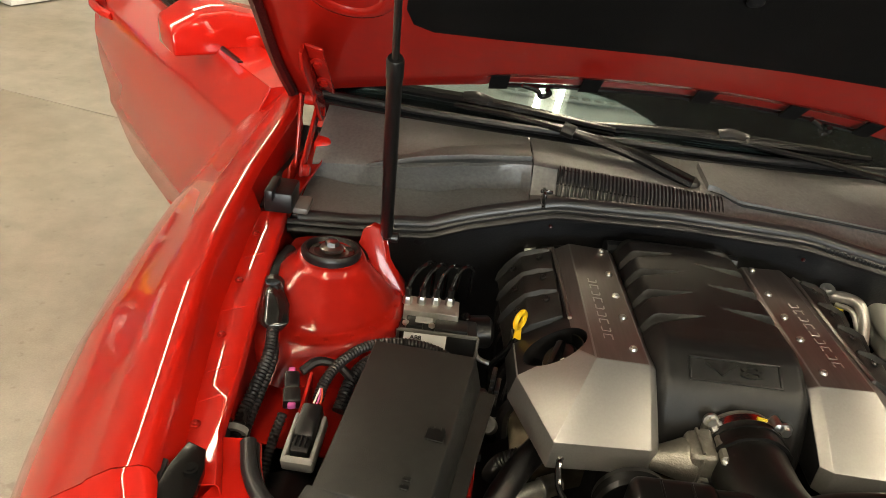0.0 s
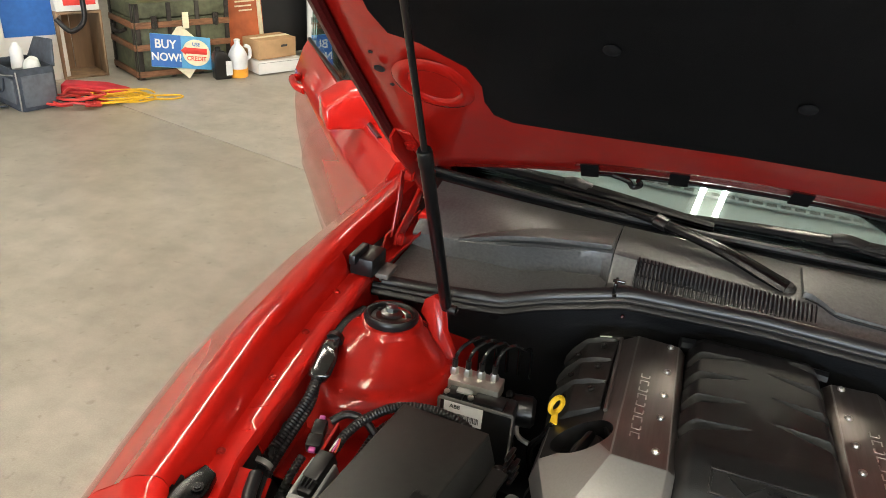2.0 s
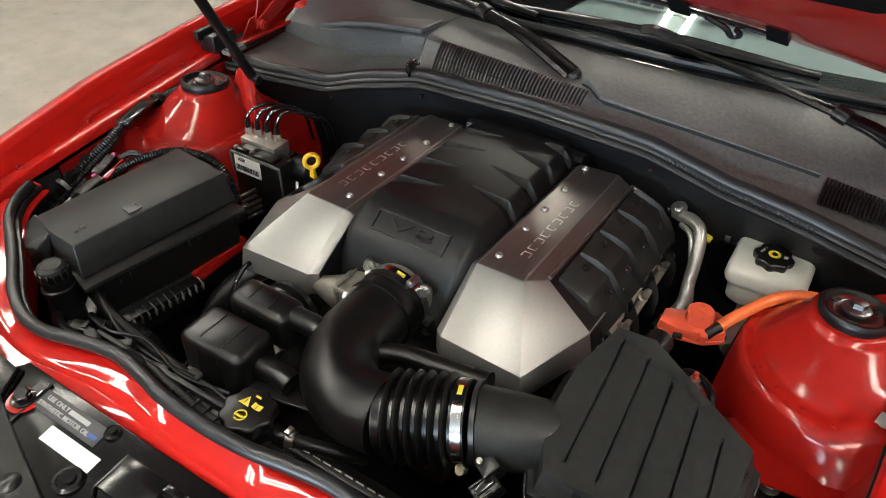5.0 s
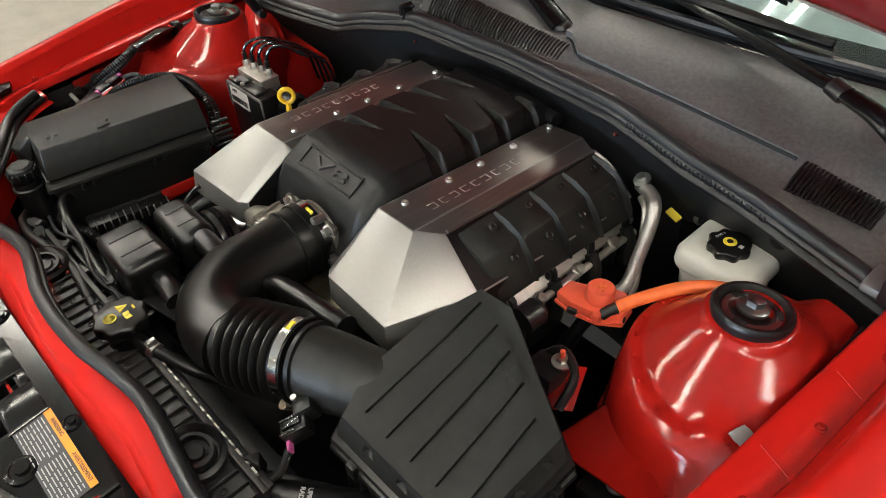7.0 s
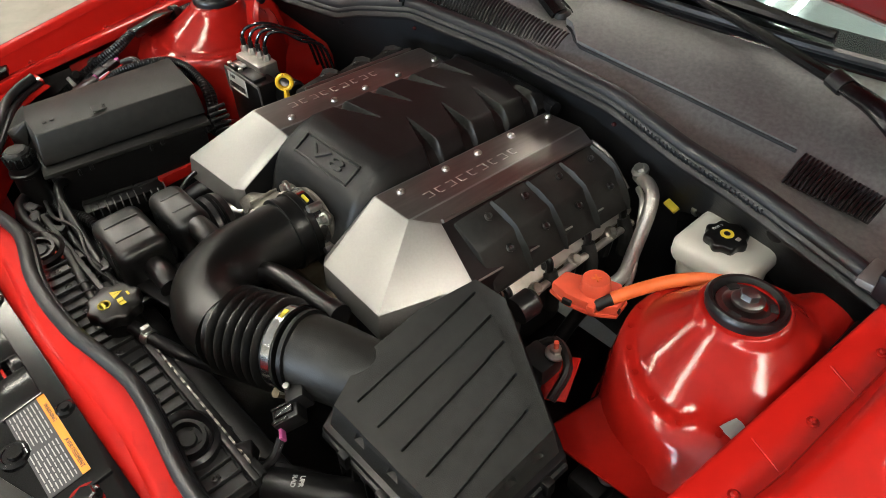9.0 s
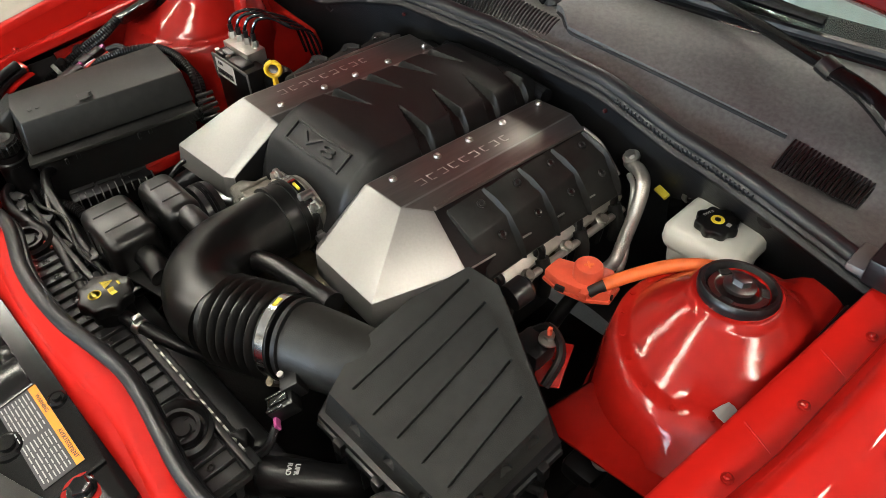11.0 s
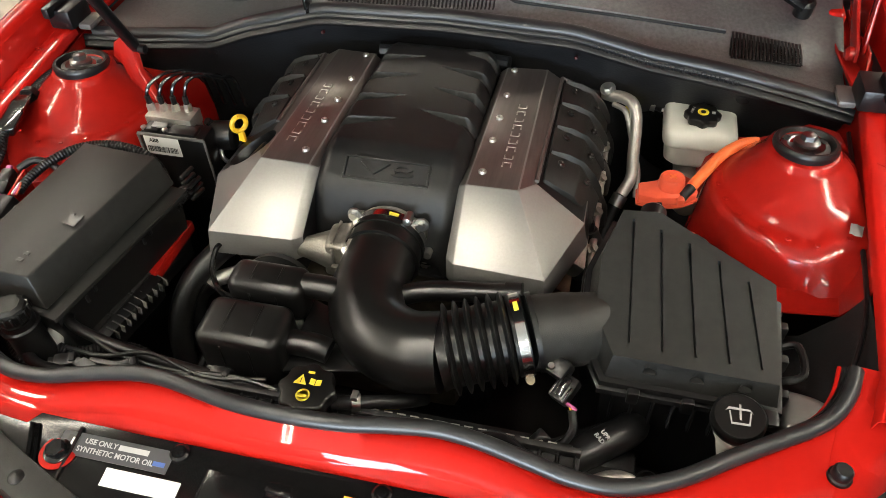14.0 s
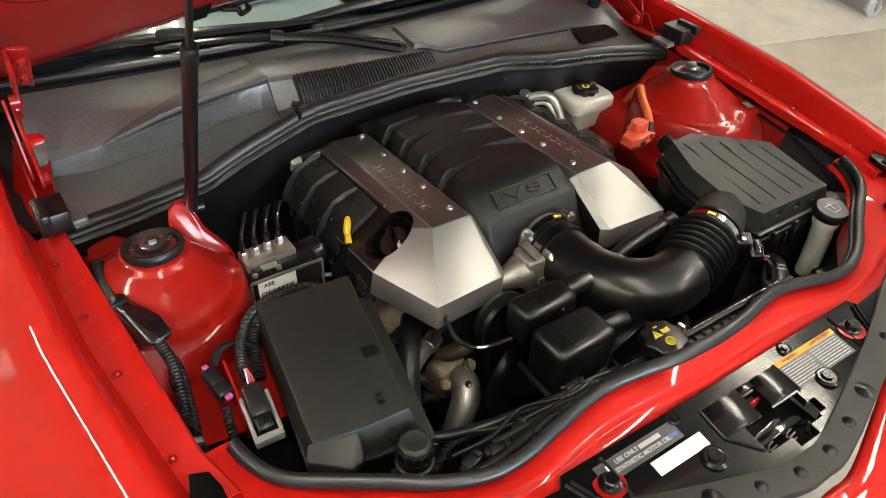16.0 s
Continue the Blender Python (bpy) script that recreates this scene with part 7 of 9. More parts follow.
part("yellow_tag", box((0.085, -0.462, 0.785), (0.022, 0.014, 0.003), 0.001, pose(0, 0, 0, 20, 10, 20)), INKY, ch)
uh = thing("upper_radiator_hose", (0.33, -0.46, 0.74), "thick black upper radiator hose with printed letters", "radiator hose")
UH = [(0.270, -0.505, 0.755), (0.305, -0.482, 0.765), (0.345, -0.452, 0.768), (0.375, -0.42, 0.755), (0.385, -0.38, 0.72), (0.37, -0.30, 0.68)]
part("hose", tube(UH, 0.021, 18, 6), RUBBER, uh)
for a in (0.25, 0.5, 0.75):
    q = Vector(UH[0]).lerp(Vector(UH[1]), a)
    part("hose_ring", tube([q, q + (Vector(UH[1]) - Vector(UH[0])).normalized() * 0.004], 0.0235, 18, 1), RUBBER, uh)
part("collar", tube([(0.296, -0.489, 0.763), (0.312, -0.477, 0.766)], 0.0255, 20, 1), SATIN, uh)
um = frame_of((0.343, -0.456, 0.7898), (0.55, -0.62, 0.0), (0.62, 0.55, 0.02))
part("letters", join(lettering("RAD", 0.0075, um @ Matrix.Translation((0, -0.0045, 0)), 0.0004, 0.0002)), GREYINK, uh, "white printed letters RAD")
part("letters", join(lettering("UPR", 0.0075, um @ Matrix.Translation((0, 0.0045, 0)), 0.0004, 0.0002)), GREYINK, uh, "white printed letters UPR")
part("blue_mark", box((0.292, -0.502, 0.7835), (0.014, 0.005, 0.002), 0.0, pose(0, 0, 0, 0, -20, 40)), BLUEL, uh)
part("yellow_mark", box((0.312, -0.512, 0.765), (0.006, 0.016, 0.003), 0.0, pose(0, 0, 0, 30, 0, 20)), INKY, uh)
part("steel_pipe", tube([(0.33, -0.505, 0.75), (0.36, -0.500, 0.775), (0.385, -0.50, 0.768), (0.40, -0.505, 0.74)], 0.011, 12, 5), ALU, uh)
part("vent_valve", join(lathe([(0.014, 0), (0.014, 0.03), (0.010, 0.034), (0.008, 0.03), (0, 0.03)], (0.398, -0.498, 0.752), (0, 0, 1), 18)), SATIN, uh)

# washer filler
wf = thing("washer_filler", (0.495, -0.432, 0.70), "milky washer filler neck with a black cap", "washer filler")
part("neck", tube([(0.515, -0.425, 0.68), (0.507, -0.428, 0.73), (0.490, -0.433, 0.800), (0.486, -0.434, 0.835)], lambda u, i: 0.020 + 0.004 * (u > 0.75), 20, 6), MILKY, wf)
part("cap", lathe([(0.028, 0), (0.030, 0.003), (0.030, 0.014), (0.027, 0.018), (0, 0.018)], (0.485, -0.434, 0.833), (-0.05, -0.1, 1), 32), SATIN, wf)
part("cap_tab", box((0.518, -0.428, 0.844), (0.02, 0.022, 0.008), 0.004), SATIN, wf)
wm = frame_of((0.4845, -0.4355, 0.8518), (1, 0, 0.05), (0, 1, 0.1))
part("icon", join(*[prism(p, 0.0005, wm) for p in ([(-0.016, 0.004), (-0.012, 0.006), (0.010, 0.006), (0.014, 0.003), (0.010, 0.008), (-0.012, 0.009)], [(-0.010, -0.012), (0.010, -0.012), (0.009, -0.0095), (-0.009, -0.0095)], [(-0.012, 0.004), (-0.010, -0.012), (-0.0085, -0.012), (-0.0105, 0.004)], [(0.012, 0.004), (0.010, -0.012), (0.0085, -0.012), (0.0105, 0.004)], [(-0.001, -0.006), (0.001, -0.006), (0.001, 0.013), (-0.001, 0.013)])]), GREYINK, wf, "pale windscreen washer symbol")

# brake control unit
au = thing("brake_control_unit", (-0.41, -0.05, 0.70), "black brake control unit with an aluminium valve block", "control unit")
part("case", box((-0.405, -0.046, 0.766), (0.118, 0.044, 0.132), 0.005), BLACK, au)
part("case_lip", join(box((-0.405, -0.067, 0.831), (0.121, 0.004, 0.006), 0.0015), box((-0.3445, -0.067, 0.772), (0.004, 0.004, 0.118), 0.0015), box((-0.4655, -0.067, 0.772), (0.004, 0.004, 0.118), 0.0015)), FIN, au, "dull grey edge of the case")
part("case_step", join(box((-0.442, -0.050, 0.834), (0.026, 0.030, 0.012), 0.003), box((-0.386, -0.052, 0.834), (0.050, 0.028, 0.010), 0.003)), BLACK, au)
for x in (-0.455, -0.416):
    part("case_screw", lathe([(0.005, 0), (0.005, 0.004), (0.003, 0.005), (0, 0.005)], (x, -0.060, 0.837), (0, 0, 1), 8), STEEL, au)
part("plug_tab", box((-0.428, -0.052, 0.8415), (0.026, 0.012, 0.004), 0.001), GREYP, au)
part("side_pod", lathe([(0.024, 0), (0.026, 0.004), (0.026, 0.036), (0.020, 0.042), (0, 0.042)], (-0.362, -0.012, 0.800), (1, 0.2, 0), 24), SATIN, au, "round black pump motor")
vb = part("valve_block", join(box((-0.419, -0.022, 0.836), (0.084, 0.040, 0.026), 0.002), box((-0.419, -0.020, 0.80), (0.078, 0.036, 0.05), 0.002)), ALU, au, "cast aluminium valve block")
for i in range(4):
    x = -0.457 + 0.0215 * i
    y = -0.022 + 0.003 * i
    part("pipe_nut", join(lathe([(0.0075, 0), (0.0075, 0.010), (0.005, 0.014), (0, 0.014)], (x, y, 0.848), (0, 0, 1), 6)), STEEL, vb)
bp_ = thing("brake_pipes", (-0.4, 0.0, 0.80), "four bent black brake pipes above the valve block", "brake pipes")
for i in range(4):
    x, y = -0.457 + 0.0215 * i, -0.022 + 0.003 * i
    part("pipe", tube([(x, y, 0.862), (x + 0.001, y + 0.001, 0.882), (x + 0.008, y + 0.012, 0.895 + 0.002 * i), (x + 0.022, y + 0.034, 0.900), (x + 0.032, y + 0.062, 0.888 - 0.004 * i), (x + 0.036, 0.09, 0.85), (x + 0.036, 0.11, 0.78)], 0.0030, 8, 6), GLOSSBLK, bp_)
    part("sleeve", tube([(x, y, 0.862), (x, y, 0.876)], 0.0048, 8, 1), SATIN, bp_)
part("large_pipe", tube([(-0.365, -0.012, 0.83), (-0.355, 0.00, 0.80), (-0.35, -0.02, 0.76), (-0.34, -0.03, 0.70)], 0.007, 8, 5), GLOSSBLK, bp_)
bm_ = frame_of((-0.424, -0.0668, 0.806), (1, 0.0, 0.0), (0.0, 0.05, 1))
ul = part("paper_label", moved(box((0, 0.004, 0.002), (0.064, 0.036, 0.001), 0), bm_), WHITE, au, "white barcode label")
part("code", lettering("AB8", 0.010, bm_ @ Matrix.Translation((-0.014, 0.014, 0.0027)), 0.0003, 0.0002), INK, ul, "black printed letters AB8")
bc = bmesh.new()
xx = -0.028
while xx < 0.027:
    w = rnd.choice((0.0005, 0.0009, 0.0014))
    bc = join(bc, moved(box((xx, -0.003, 0.0027), (w, 0.011, 0.0004), 0), bm_))
    xx += w + rnd.choice((0.0006, 0.001))
part("barcode", bc, INK, ul, "black barcode stripes")

# dipstick
dk = thing("dipstick", (-0.30, -0.04, 0.70), "yellow dipstick ring handle on a steel tube", "dipstick")
DC = Vector((-0.285, -0.044, 0.858))
part("ring", tube([DC + Vector((0.0075 * math.sin(a), 0.0100 * math.sin(a), 0.0135 * math.cos(a))) for a in lin(0, 6.2832, 25)], 0.0042, 8, 1, flat=1.0), YELLOW, dk)
part("stem", hull([DC + Vector(q) for q in ((-0.004, -0.003, -0.012), (0.004, -0.003, -0.012), (-0.004, 0.003, -0.012), (0.004, 0.003, -0.012), (-0.006, -0.004, -0.035), (0.006, -0.004, -0.035), (-0.006, 0.004, -0.035), (0.006, 0.004, -0.035))], 0.001), YELLOW, dk)
part("guide_tube", tube([DC + Vector((0, 0, -0.033)), DC + Vector((-0.012, 0.0, -0.065)), DC + Vector((-0.03, 0.004, -0.10)), DC + Vector((-0.02, 0.01, -0.17))], 0.006, 10, 5), GLOSSBLK, dk)
part("bracket", tube([DC + Vector((-0.028, 0.004, -0.095)), DC + Vector((-0.055, 0.01, -0.085)), DC + Vector((-0.06, 0.03, -0.05))], 0.004, 8, 4), STEEL, dk)

# wiring on the apron
lw = thing("apron_harness", (-0.63, -0.2, 0.80), "thick black corrugated harness with taped joint along the apron", "wiring harness")
part("conduit", loom([(-0.655, 0.06, 0.865), (-0.662, -0.01, 0.872), (-0.655, -0.07, 0.872)], 0.011), RUBBER, lw)
part("tape_joint", hull([(-0.668, -0.06, 0.885), (-0.640, -0.06, 0.888), (-0.655, -0.10, 0.895), (-0.612, -0.125, 0.895), (-0.605, -0.165, 0.890), (-0.64, -0.175, 0.888), (-0.66, -0.14, 0.87), (-0.62, -0.16, 0.865), (-0.65, -0.08, 0.865)], 0.006, 3), GLOSSBLK, lw, "shiny black taped joint")
part("tape_band", tube([(-0.654, -0.055, 0.876), (-0.652, -0.068, 0.877)], 0.016, 12, 1), SATIN, lw)
part("conduit", loom([(-0.628, -0.165, 0.880), (-0.624, -0.20, 0.868), (-0.630, -0.245, 0.848), (-0.640, -0.30, 0.820), (-0.638, -0.36, 0.79), (-0.61, -0.42, 0.765)], 0.0085, 12), RUBBER, lw)
part("conduit", loom([(-0.628, -0.165, 0.876), (-0.618, -0.20, 0.862), (-0.622, -0.245, 0.842), (-0.630, -0.30, 0.81), (-0.62, -0.36, 0.78)], 0.006, 10), RUBBER, lw)
part("cable_tie", tube([(-0.6395, -0.295, 0.823), (-0.640, -0.302, 0.820)], 0.0145, 14, 1), GREYP, lw, "grey cable tie")
fl_ = thing("fuse_box_harness", (-0.48, -0.2, 0.82), "black corrugated harness looping over the fuse box", "wiring harness")
part("conduit", loom([(-0.548, -0.262, 0.852), (-0.545, -0.235, 0.858), (-0.530, -0.198, 0.864), (-0.498, -0.162, 0.868), (-0.450, -0.147, 0.868), (-0.405, -0.146, 0.860), (-0.380, -0.150, 0.842), (-0.372, -0.155, 0.81), (-0.375, -0.17, 0.77)], 0.0075, 12), RUBBER, fl_)
part("conduit", loom([(-0.375, -0.15, 0.80), (-0.40, -0.135, 0.825), (-0.44, -0.135, 0.84), (-0.48, -0.15, 0.845), (-0.512, -0.19, 0.838), (-0.525, -0.24, 0.815)], 0.0095, 12), RUBBER, fl_)
part("conduit", loom([(-0.37, -0.16, 0.77), (-0.345, -0.15, 0.79), (-0.335, -0.17, 0.81), (-0.34, -0.20, 0.80)], 0.010, 12), RUBBER, fl_)
for i, c in enumerate((WHITE, PINK, TERRA)):
    part("wire", tube([(-0.551 + 0.004 * i, -0.272, 0.856), (-0.549 + 0.003 * i, -0.262, 0.860), (-0.547 + 0.001 * i, -0.252, 0.863)], 0.0014, 5, 3), c, fl_)
cn = thing("lever_connector", (-0.55, -0.31, 0.80), "black plug in a light grey locking lever connector", "connector")
cm2 = Matrix.Translation((-0.552, -0.305, 0.838)) @ pose(0, 0, 0, 14, -4, -6) @ Matrix.Diagonal((0.86, 0.9, 0.9, 1))
part("plug", moved(join(box((0, 0.010, 0.004), (0.030, 0.052, 0.030), 0.005), box((0, -0.022, 0.0), (0.026, 0.028, 0.024), 0.004)), cm2), BLACK, cn)
part("lever", moved(join(box((-0.0195, -0.010, -0.002), (0.007, 0.070, 0.022), 0.003), box((0.0195, -0.010, -0.002), (0.007, 0.070, 0.022), 0.003), box((0, -0.045, -0.003), (0.046, 0.012, 0.022), 0.004)), cm2), GREYP, cn, "light grey locking lever")
for x in (-0.007, 0.0, 0.007):
    part("plug_rib", moved(box((x, -0.012, 0.014), (0.0022, 0.034, 0.008), 0.0007, seg=1), cm2), BLACK, cn)
pc = thing("inline_connector", (-0.585, -0.25, 0.82), "black inline connector with magenta locks and taped leads", "connector")
cm3 = Matrix.Translation((-0.584, -0.246, 0.849)) @ pose(0, 0, 0, 12, 0, 12)
part("body", moved(join(box((0, 0.012, 0), (0.019, 0.026, 0.017), 0.003), box((0, -0.012, 0), (0.022, 0.022, 0.019), 0.003)), cm3), BLACK, pc)
part("lock", moved(box((0.0, -0.026, 0.004), (0.010, 0.008, 0.007), 0.002), cm3), PINK, pc, "magenta lock")
part("lock", moved(box((0.0, 0.028, 0.004), (0.009, 0.008, 0.007), 0.002), cm3), PINK, pc, "magenta lock")
part("lead", loom([(-0.587, -0.282, 0.842), (-0.592, -0.31, 0.825), (-0.598, -0.35, 0.79), (-0.60, -0.40, 0.76)], 0.0065), RUBBER, pc)
part("lead", tube([(-0.578, -0.216, 0.855), (-0.560, -0.200, 0.862), (-0.535, -0.195, 0.855), (-0.515, -0.20, 0.84)], 0.006, 8, 5), RUBBER, pc)
part("red_stay", slab([(-0.566, -0.22, 0.86), (-0.562, -0.22, 0.86), (-0.566, -0.30, 0.835), (-0.572, -0.30, 0.835)], (0, 0, -0.05), 0.001), RED_IN, pc)
pk = thing("plastic_cover", (-0.60, -0.38, 0.74), "dull grey-black plastic cover in the corner of the bay", "plastic cover")
part("shell", sheet(lambda u, v: (-0.625 + 0.11 * u, -0.45 + 0.14 * v, 0.765 + 0.03 * math.sin(3.14 * u) - 0.02 * v), lin(0, 1, 8), lin(0, 1, 6), 0.004), BLACK, pk)

# ---- driver side: brake reservoir, pipes, jump post ----
bs = thing("brake_booster", (0.47, 0.25, 0.66), "gloss black round brake booster", "brake booster")
part("drum", lathe([(0.02, -0.014), (0.085, -0.012), (0.108, -0.006), (0.118, -0.002), (0.122, 0.006), (0.122, 0.03), (0.11, 0.05), (0, 0.05)], (0.468, 0.256, 0.738), (0, 1, 0.05), 40), GLOSSBLK, bs)
part("master_cylinder", lathe([(0.022, 0), (0.022, 0.13), (0.016, 0.14), (0, 0.14)], (0.455, 0.21, 0.700), (0, -1, 0), 20), ALU, bs, "aluminium master cylinder")
rv = thing("brake_fluid_reservoir", (0.463, 0.19, 0.71), "milky white brake fluid reservoir with a black lobed cap", "fluid reservoir")


def rrect(cx, cy, hx, hy, r, z, n=6):
    out = []
    for qx, qy, a0 in ((1, 1, 0), (-1, 1, 90), (-1, -1, 180), (1, -1, 270)):
        for i in range(n + 1):
            a = radians(a0 + 90 * i / n)
            out.append((cx + qx * (hx - r) + r * math.cos(a), cy + qy * (hy - r) + r * math.sin(a), z))
    return out


RC = (0.462, 0.196)
part("tank", loft([rrect(*RC, hx, hx - 0.004, r, z) for hx, r, z in ((0.044, 0.02, 0.725), (0.052, 0.02, 0.735), (0.054, 0.02, 0.769), (0.060, 0.022, 0.772), (0.062, 0.022, 0.780), (0.061, 0.022, 0.796), (0.057, 0.024, 0.803), (0.050, 0.024, 0.806))]), MILKY, rv, "", 50)
part("lug", box((0.452, 0.251, 0.806), (0.018, 0.010, 0.014), 0.003), MILKY, rv)
part("lug", box((0.514, 0.150, 0.745), (0.016, 0.016, 0.012), 0.003), MILKY, rv)
CC = Vector((0.461, 0.187, 0.804))
part("cap_neck", lathe([(0.026, 0), (0.026, 0.004), (0, 0.004)], CC, (0, 0, 1), 24), MILKY, rv)
part("cap", scallop(0.029, 0.0022, 8, 0.003, 0.016, CC), SATIN, rv, "black lobed cap")
part("cap_symbol", lathe([(0.0095, 0.016), (0.0095, 0.0167), (0, 0.0167)], CC, (0, 0, 1), 24), INKY, rv, "yellow round brake symbol")
part("cap_symbol", lathe([(0.0045, 0.0168), (0.0045, 0.0172), (0.003, 0.0172), (0.003, 0.0168)], CC, (0, 0, 1), 20), INK, rv)
part("cap_words", join(lettering("DOT 3", 0.006, Matrix.Translation(CC + Vector((-0.017, 0.004, 0.0164))) @ pose(0, 0, 0, 0, 0, 75), 0.0003)), GREYINK, rv, "pale letters DOT 3")
part("cap_mark", prism([(0.014, -0.003), (0.020, -0.003), (0.020, 0.004), (0.014, 0.004)], 0.0005, Matrix.Translation(CC + Vector((0, 0, 0.0162)))), GREYINK, rv)
part("feed_stub", tube([(0.425, 0.238, 0.782), (0.405, 0.246, 0.782), (0.385, 0.252, 0.784)], 0.010, 12, 4), MILKY, rv)
vh = thing("vacuum_hose", (0.38, 0.25, 0.76), "black vacuum hose with a bright spring clamp", "hose")
part("hose", tube([(0.40, 0.247, 0.783), (0.36, 0.258, 0.79), (0.31, 0.262, 0.80), (0.27, 0.25, 0.79)], 0.0125, 12, 5), RUBBER, vh)
part("spring_clamp", tube([(0.388, 0.250, 0.784), (0.380, 0.252, 0.785)], 0.015, 14, 1), STEEL, vh)
part("clamp_ear", join(box((0.383, 0.246, 0.803), (0.004, 0.014, 0.012), 0.001), box((0.391, 0.246, 0.803), (0.004, 0.014, 0.012), 0.001)), STEEL, vh)
part("tag", box((0.345, 0.235, 0.775), (0.026, 0.012, 0.006), 0.001, pose(0, 0, 0, 30, 0, -20)), INKY, vh, "yellow tag")
for i, c in enumerate((WHITE, YELLOW, BLUEL)):
    part("wire", tube([(0.365 + 0.004 * i, 0.262, 0.79), (0.368 + 0.003 * i, 0.255, 0.81), (0.36 + 0.006 * i, 0.265, 0.83)], 0.0016, 5, 4), c, vh)
ac = thing("refrigerant_pipe", (0.33, 0.16, 0.68), "bent bare aluminium refrigerant pipe", "pipe")
part("pipe", tube([(0.306, 0.205, 0.822), (0.325, 0.192, 0.829), (0.343, 0.176, 0.827), (0.352, 0.158, 0.805), (0.356, 0.130, 0.755), (0.358, 0.108, 0.722), (0.345, 0.085, 0.70)], 0.0105, 16, 8), ALU, ac)
part("thin_pipe", tube([(0.310, 0.190, 0.815), (0.332, 0.170, 0.815), (0.346, 0.150, 0.785), (0.368, 0.118, 0.73), (0.370, 0.095, 0.69)], 0.0048, 10, 8), ALU, ac)
part("flange", hull([(0.285, 0.205, 0.812), (0.305, 0.222, 0.812), (0.315, 0.192, 0.812), (0.285, 0.205, 0.832), (0.305, 0.222, 0.832), (0.315, 0.192, 0.832)], 0.004), ALU, ac)
part("flange_nut", join(lathe([(0.0135, 0), (0.0135, 0.004), (0.009, 0.005), (0, 0.005)], (0.297, 0.210, 0.830), (-0.2, -0.4, 0.9), 18), lathe([(0.008, 0.004), (0.008, 0.012), (0, 0.012)], (0.297, 0.210, 0.830), (-0.2, -0.4, 0.9), 6)), STEEL, ac)
part("paint_mark", moved(box((0, 0, 0), (0.004, 0.012, 0.002), 0.0006, seg=1), Matrix.Translation((0.352, 0.160, 0.8195)) @ pose(0, 0, 0, 40, 25, 0)), INKY, ac, "yellow paint mark")
part("crimp", tube([(0.345, 0.085, 0.70), (0.338, 0.073, 0.684)], 0.0135, 14, 1), STEEL, ac)
part("rubber_hose", tube([(0.338, 0.073, 0.686), (0.325, 0.045, 0.65), (0.318, 0.0, 0.60)], 0.0115, 12, 4), RUBBER, ac)

jp = thing("jump_start_post", (0.40, -0.045, 0.78), "red-orange plastic jump start post with a round cap", "jump post")
jm = Matrix.Translation((0.400, -0.042, 0.823)) @ pose(0, 0, 0, 0, 0, 16) @ Matrix.Diagonal((0.92, 0.88, 1.0, 1))
part("base", moved(slab([(-0.048, -0.012, 0.010), (-0.040, 0.020, 0.010), (-0.008, 0.024, 0.010), (0.0, 0.034, 0.010), (0.038, 0.034, 0.010), (0.052, 0.018, 0.010), (0.050, -0.014, 0.010), (0.020, -0.026, 0.010), (-0.02, -0.024, 0.010)], (0, 0, -0.018), 0.003), jm), TERRA, jp)
part("base_lip", moved(slab([(-0.050, -0.014, -0.004), (-0.042, 0.022, -0.004), (0.04, 0.036, -0.004), (0.055, 0.018, -0.004), (0.052, -0.016, -0.004), (0.020, -0.029, -0.004), (-0.02, -0.027, -0.004)], (0, 0, -0.006), 0.002), jm), TERRA, jp)
part("cap", moved(lathe([(0.0215, 0), (0.0205, 0.015), (0.018, 0.018), (0.0, 0.018)], (0.010, 0.006, 0.010), (0, 0, 1), 28), jm), TERRA, jp, "round red-orange cap")
part("plus_sign", moved(join(box((0, 0, 0), (0.014, 0.003, 0.0014), 0), box((0, 0, 0.0002), (0.003, 0.014, 0.0014), 0)), jm @ Matrix.Translation((0.010, 0.006, 0.0284)) @ pose(0, 0, 0, 0, 0, 35)), ORANGE, jp, "raised plus sign")
part("hinge_lug", moved(box((0.018, -0.026, 0.004), (0.012, 0.014, 0.012), 0.003), jm), TERRA, jp)
for a, b in ((-0.018, -0.022), (0.046, -0.004)):
    part("slot", moved(box((a, b - 0.004, -0.002), (0.014, 0.006, 0.008), 0.001), jm), LINER, jp)
oc_ = thing("battery_cable", (0.49, 0.02, 0.80), "orange-red sleeved battery cable behind the strut tower", "cable")
part("sleeve", tube([(0.436, -0.038, 0.838), (0.452, -0.014, 0.847), (0.477, 0.026, 0.853), (0.502, 0.056, 0.853), (0.528, 0.082, 0.845), (0.546, 0.11, 0.82), (0.55, 0.16, 0.74)], 0.0085, 14, 8), ORANGE, oc_)
part("end_boot", tube([(0.424, -0.052, 0.826), (0.438, -0.036, 0.839)], 0.0078, 12, 1), RUBBER, oc_)
bk = thing("apron_bracket", (0.44, -0.10, 0.74), "red steel bracket with a hole beside the air cleaner", "bracket")
part("plate", slab([(0.425, -0.135, 0.805), (0.455, -0.115, 0.805), (0.475, -0.165, 0.785), (0.448, -0.185, 0.785)], (0, 0, -0.003), 0.001), RED_IN, bk)
part("hole", lathe([(0.005, 0), (0.005, 0.0006), (0, 0.0006)], (0.452, -0.145, 0.7955), (0.1, 0.2, 1), 14), LINER, bk)
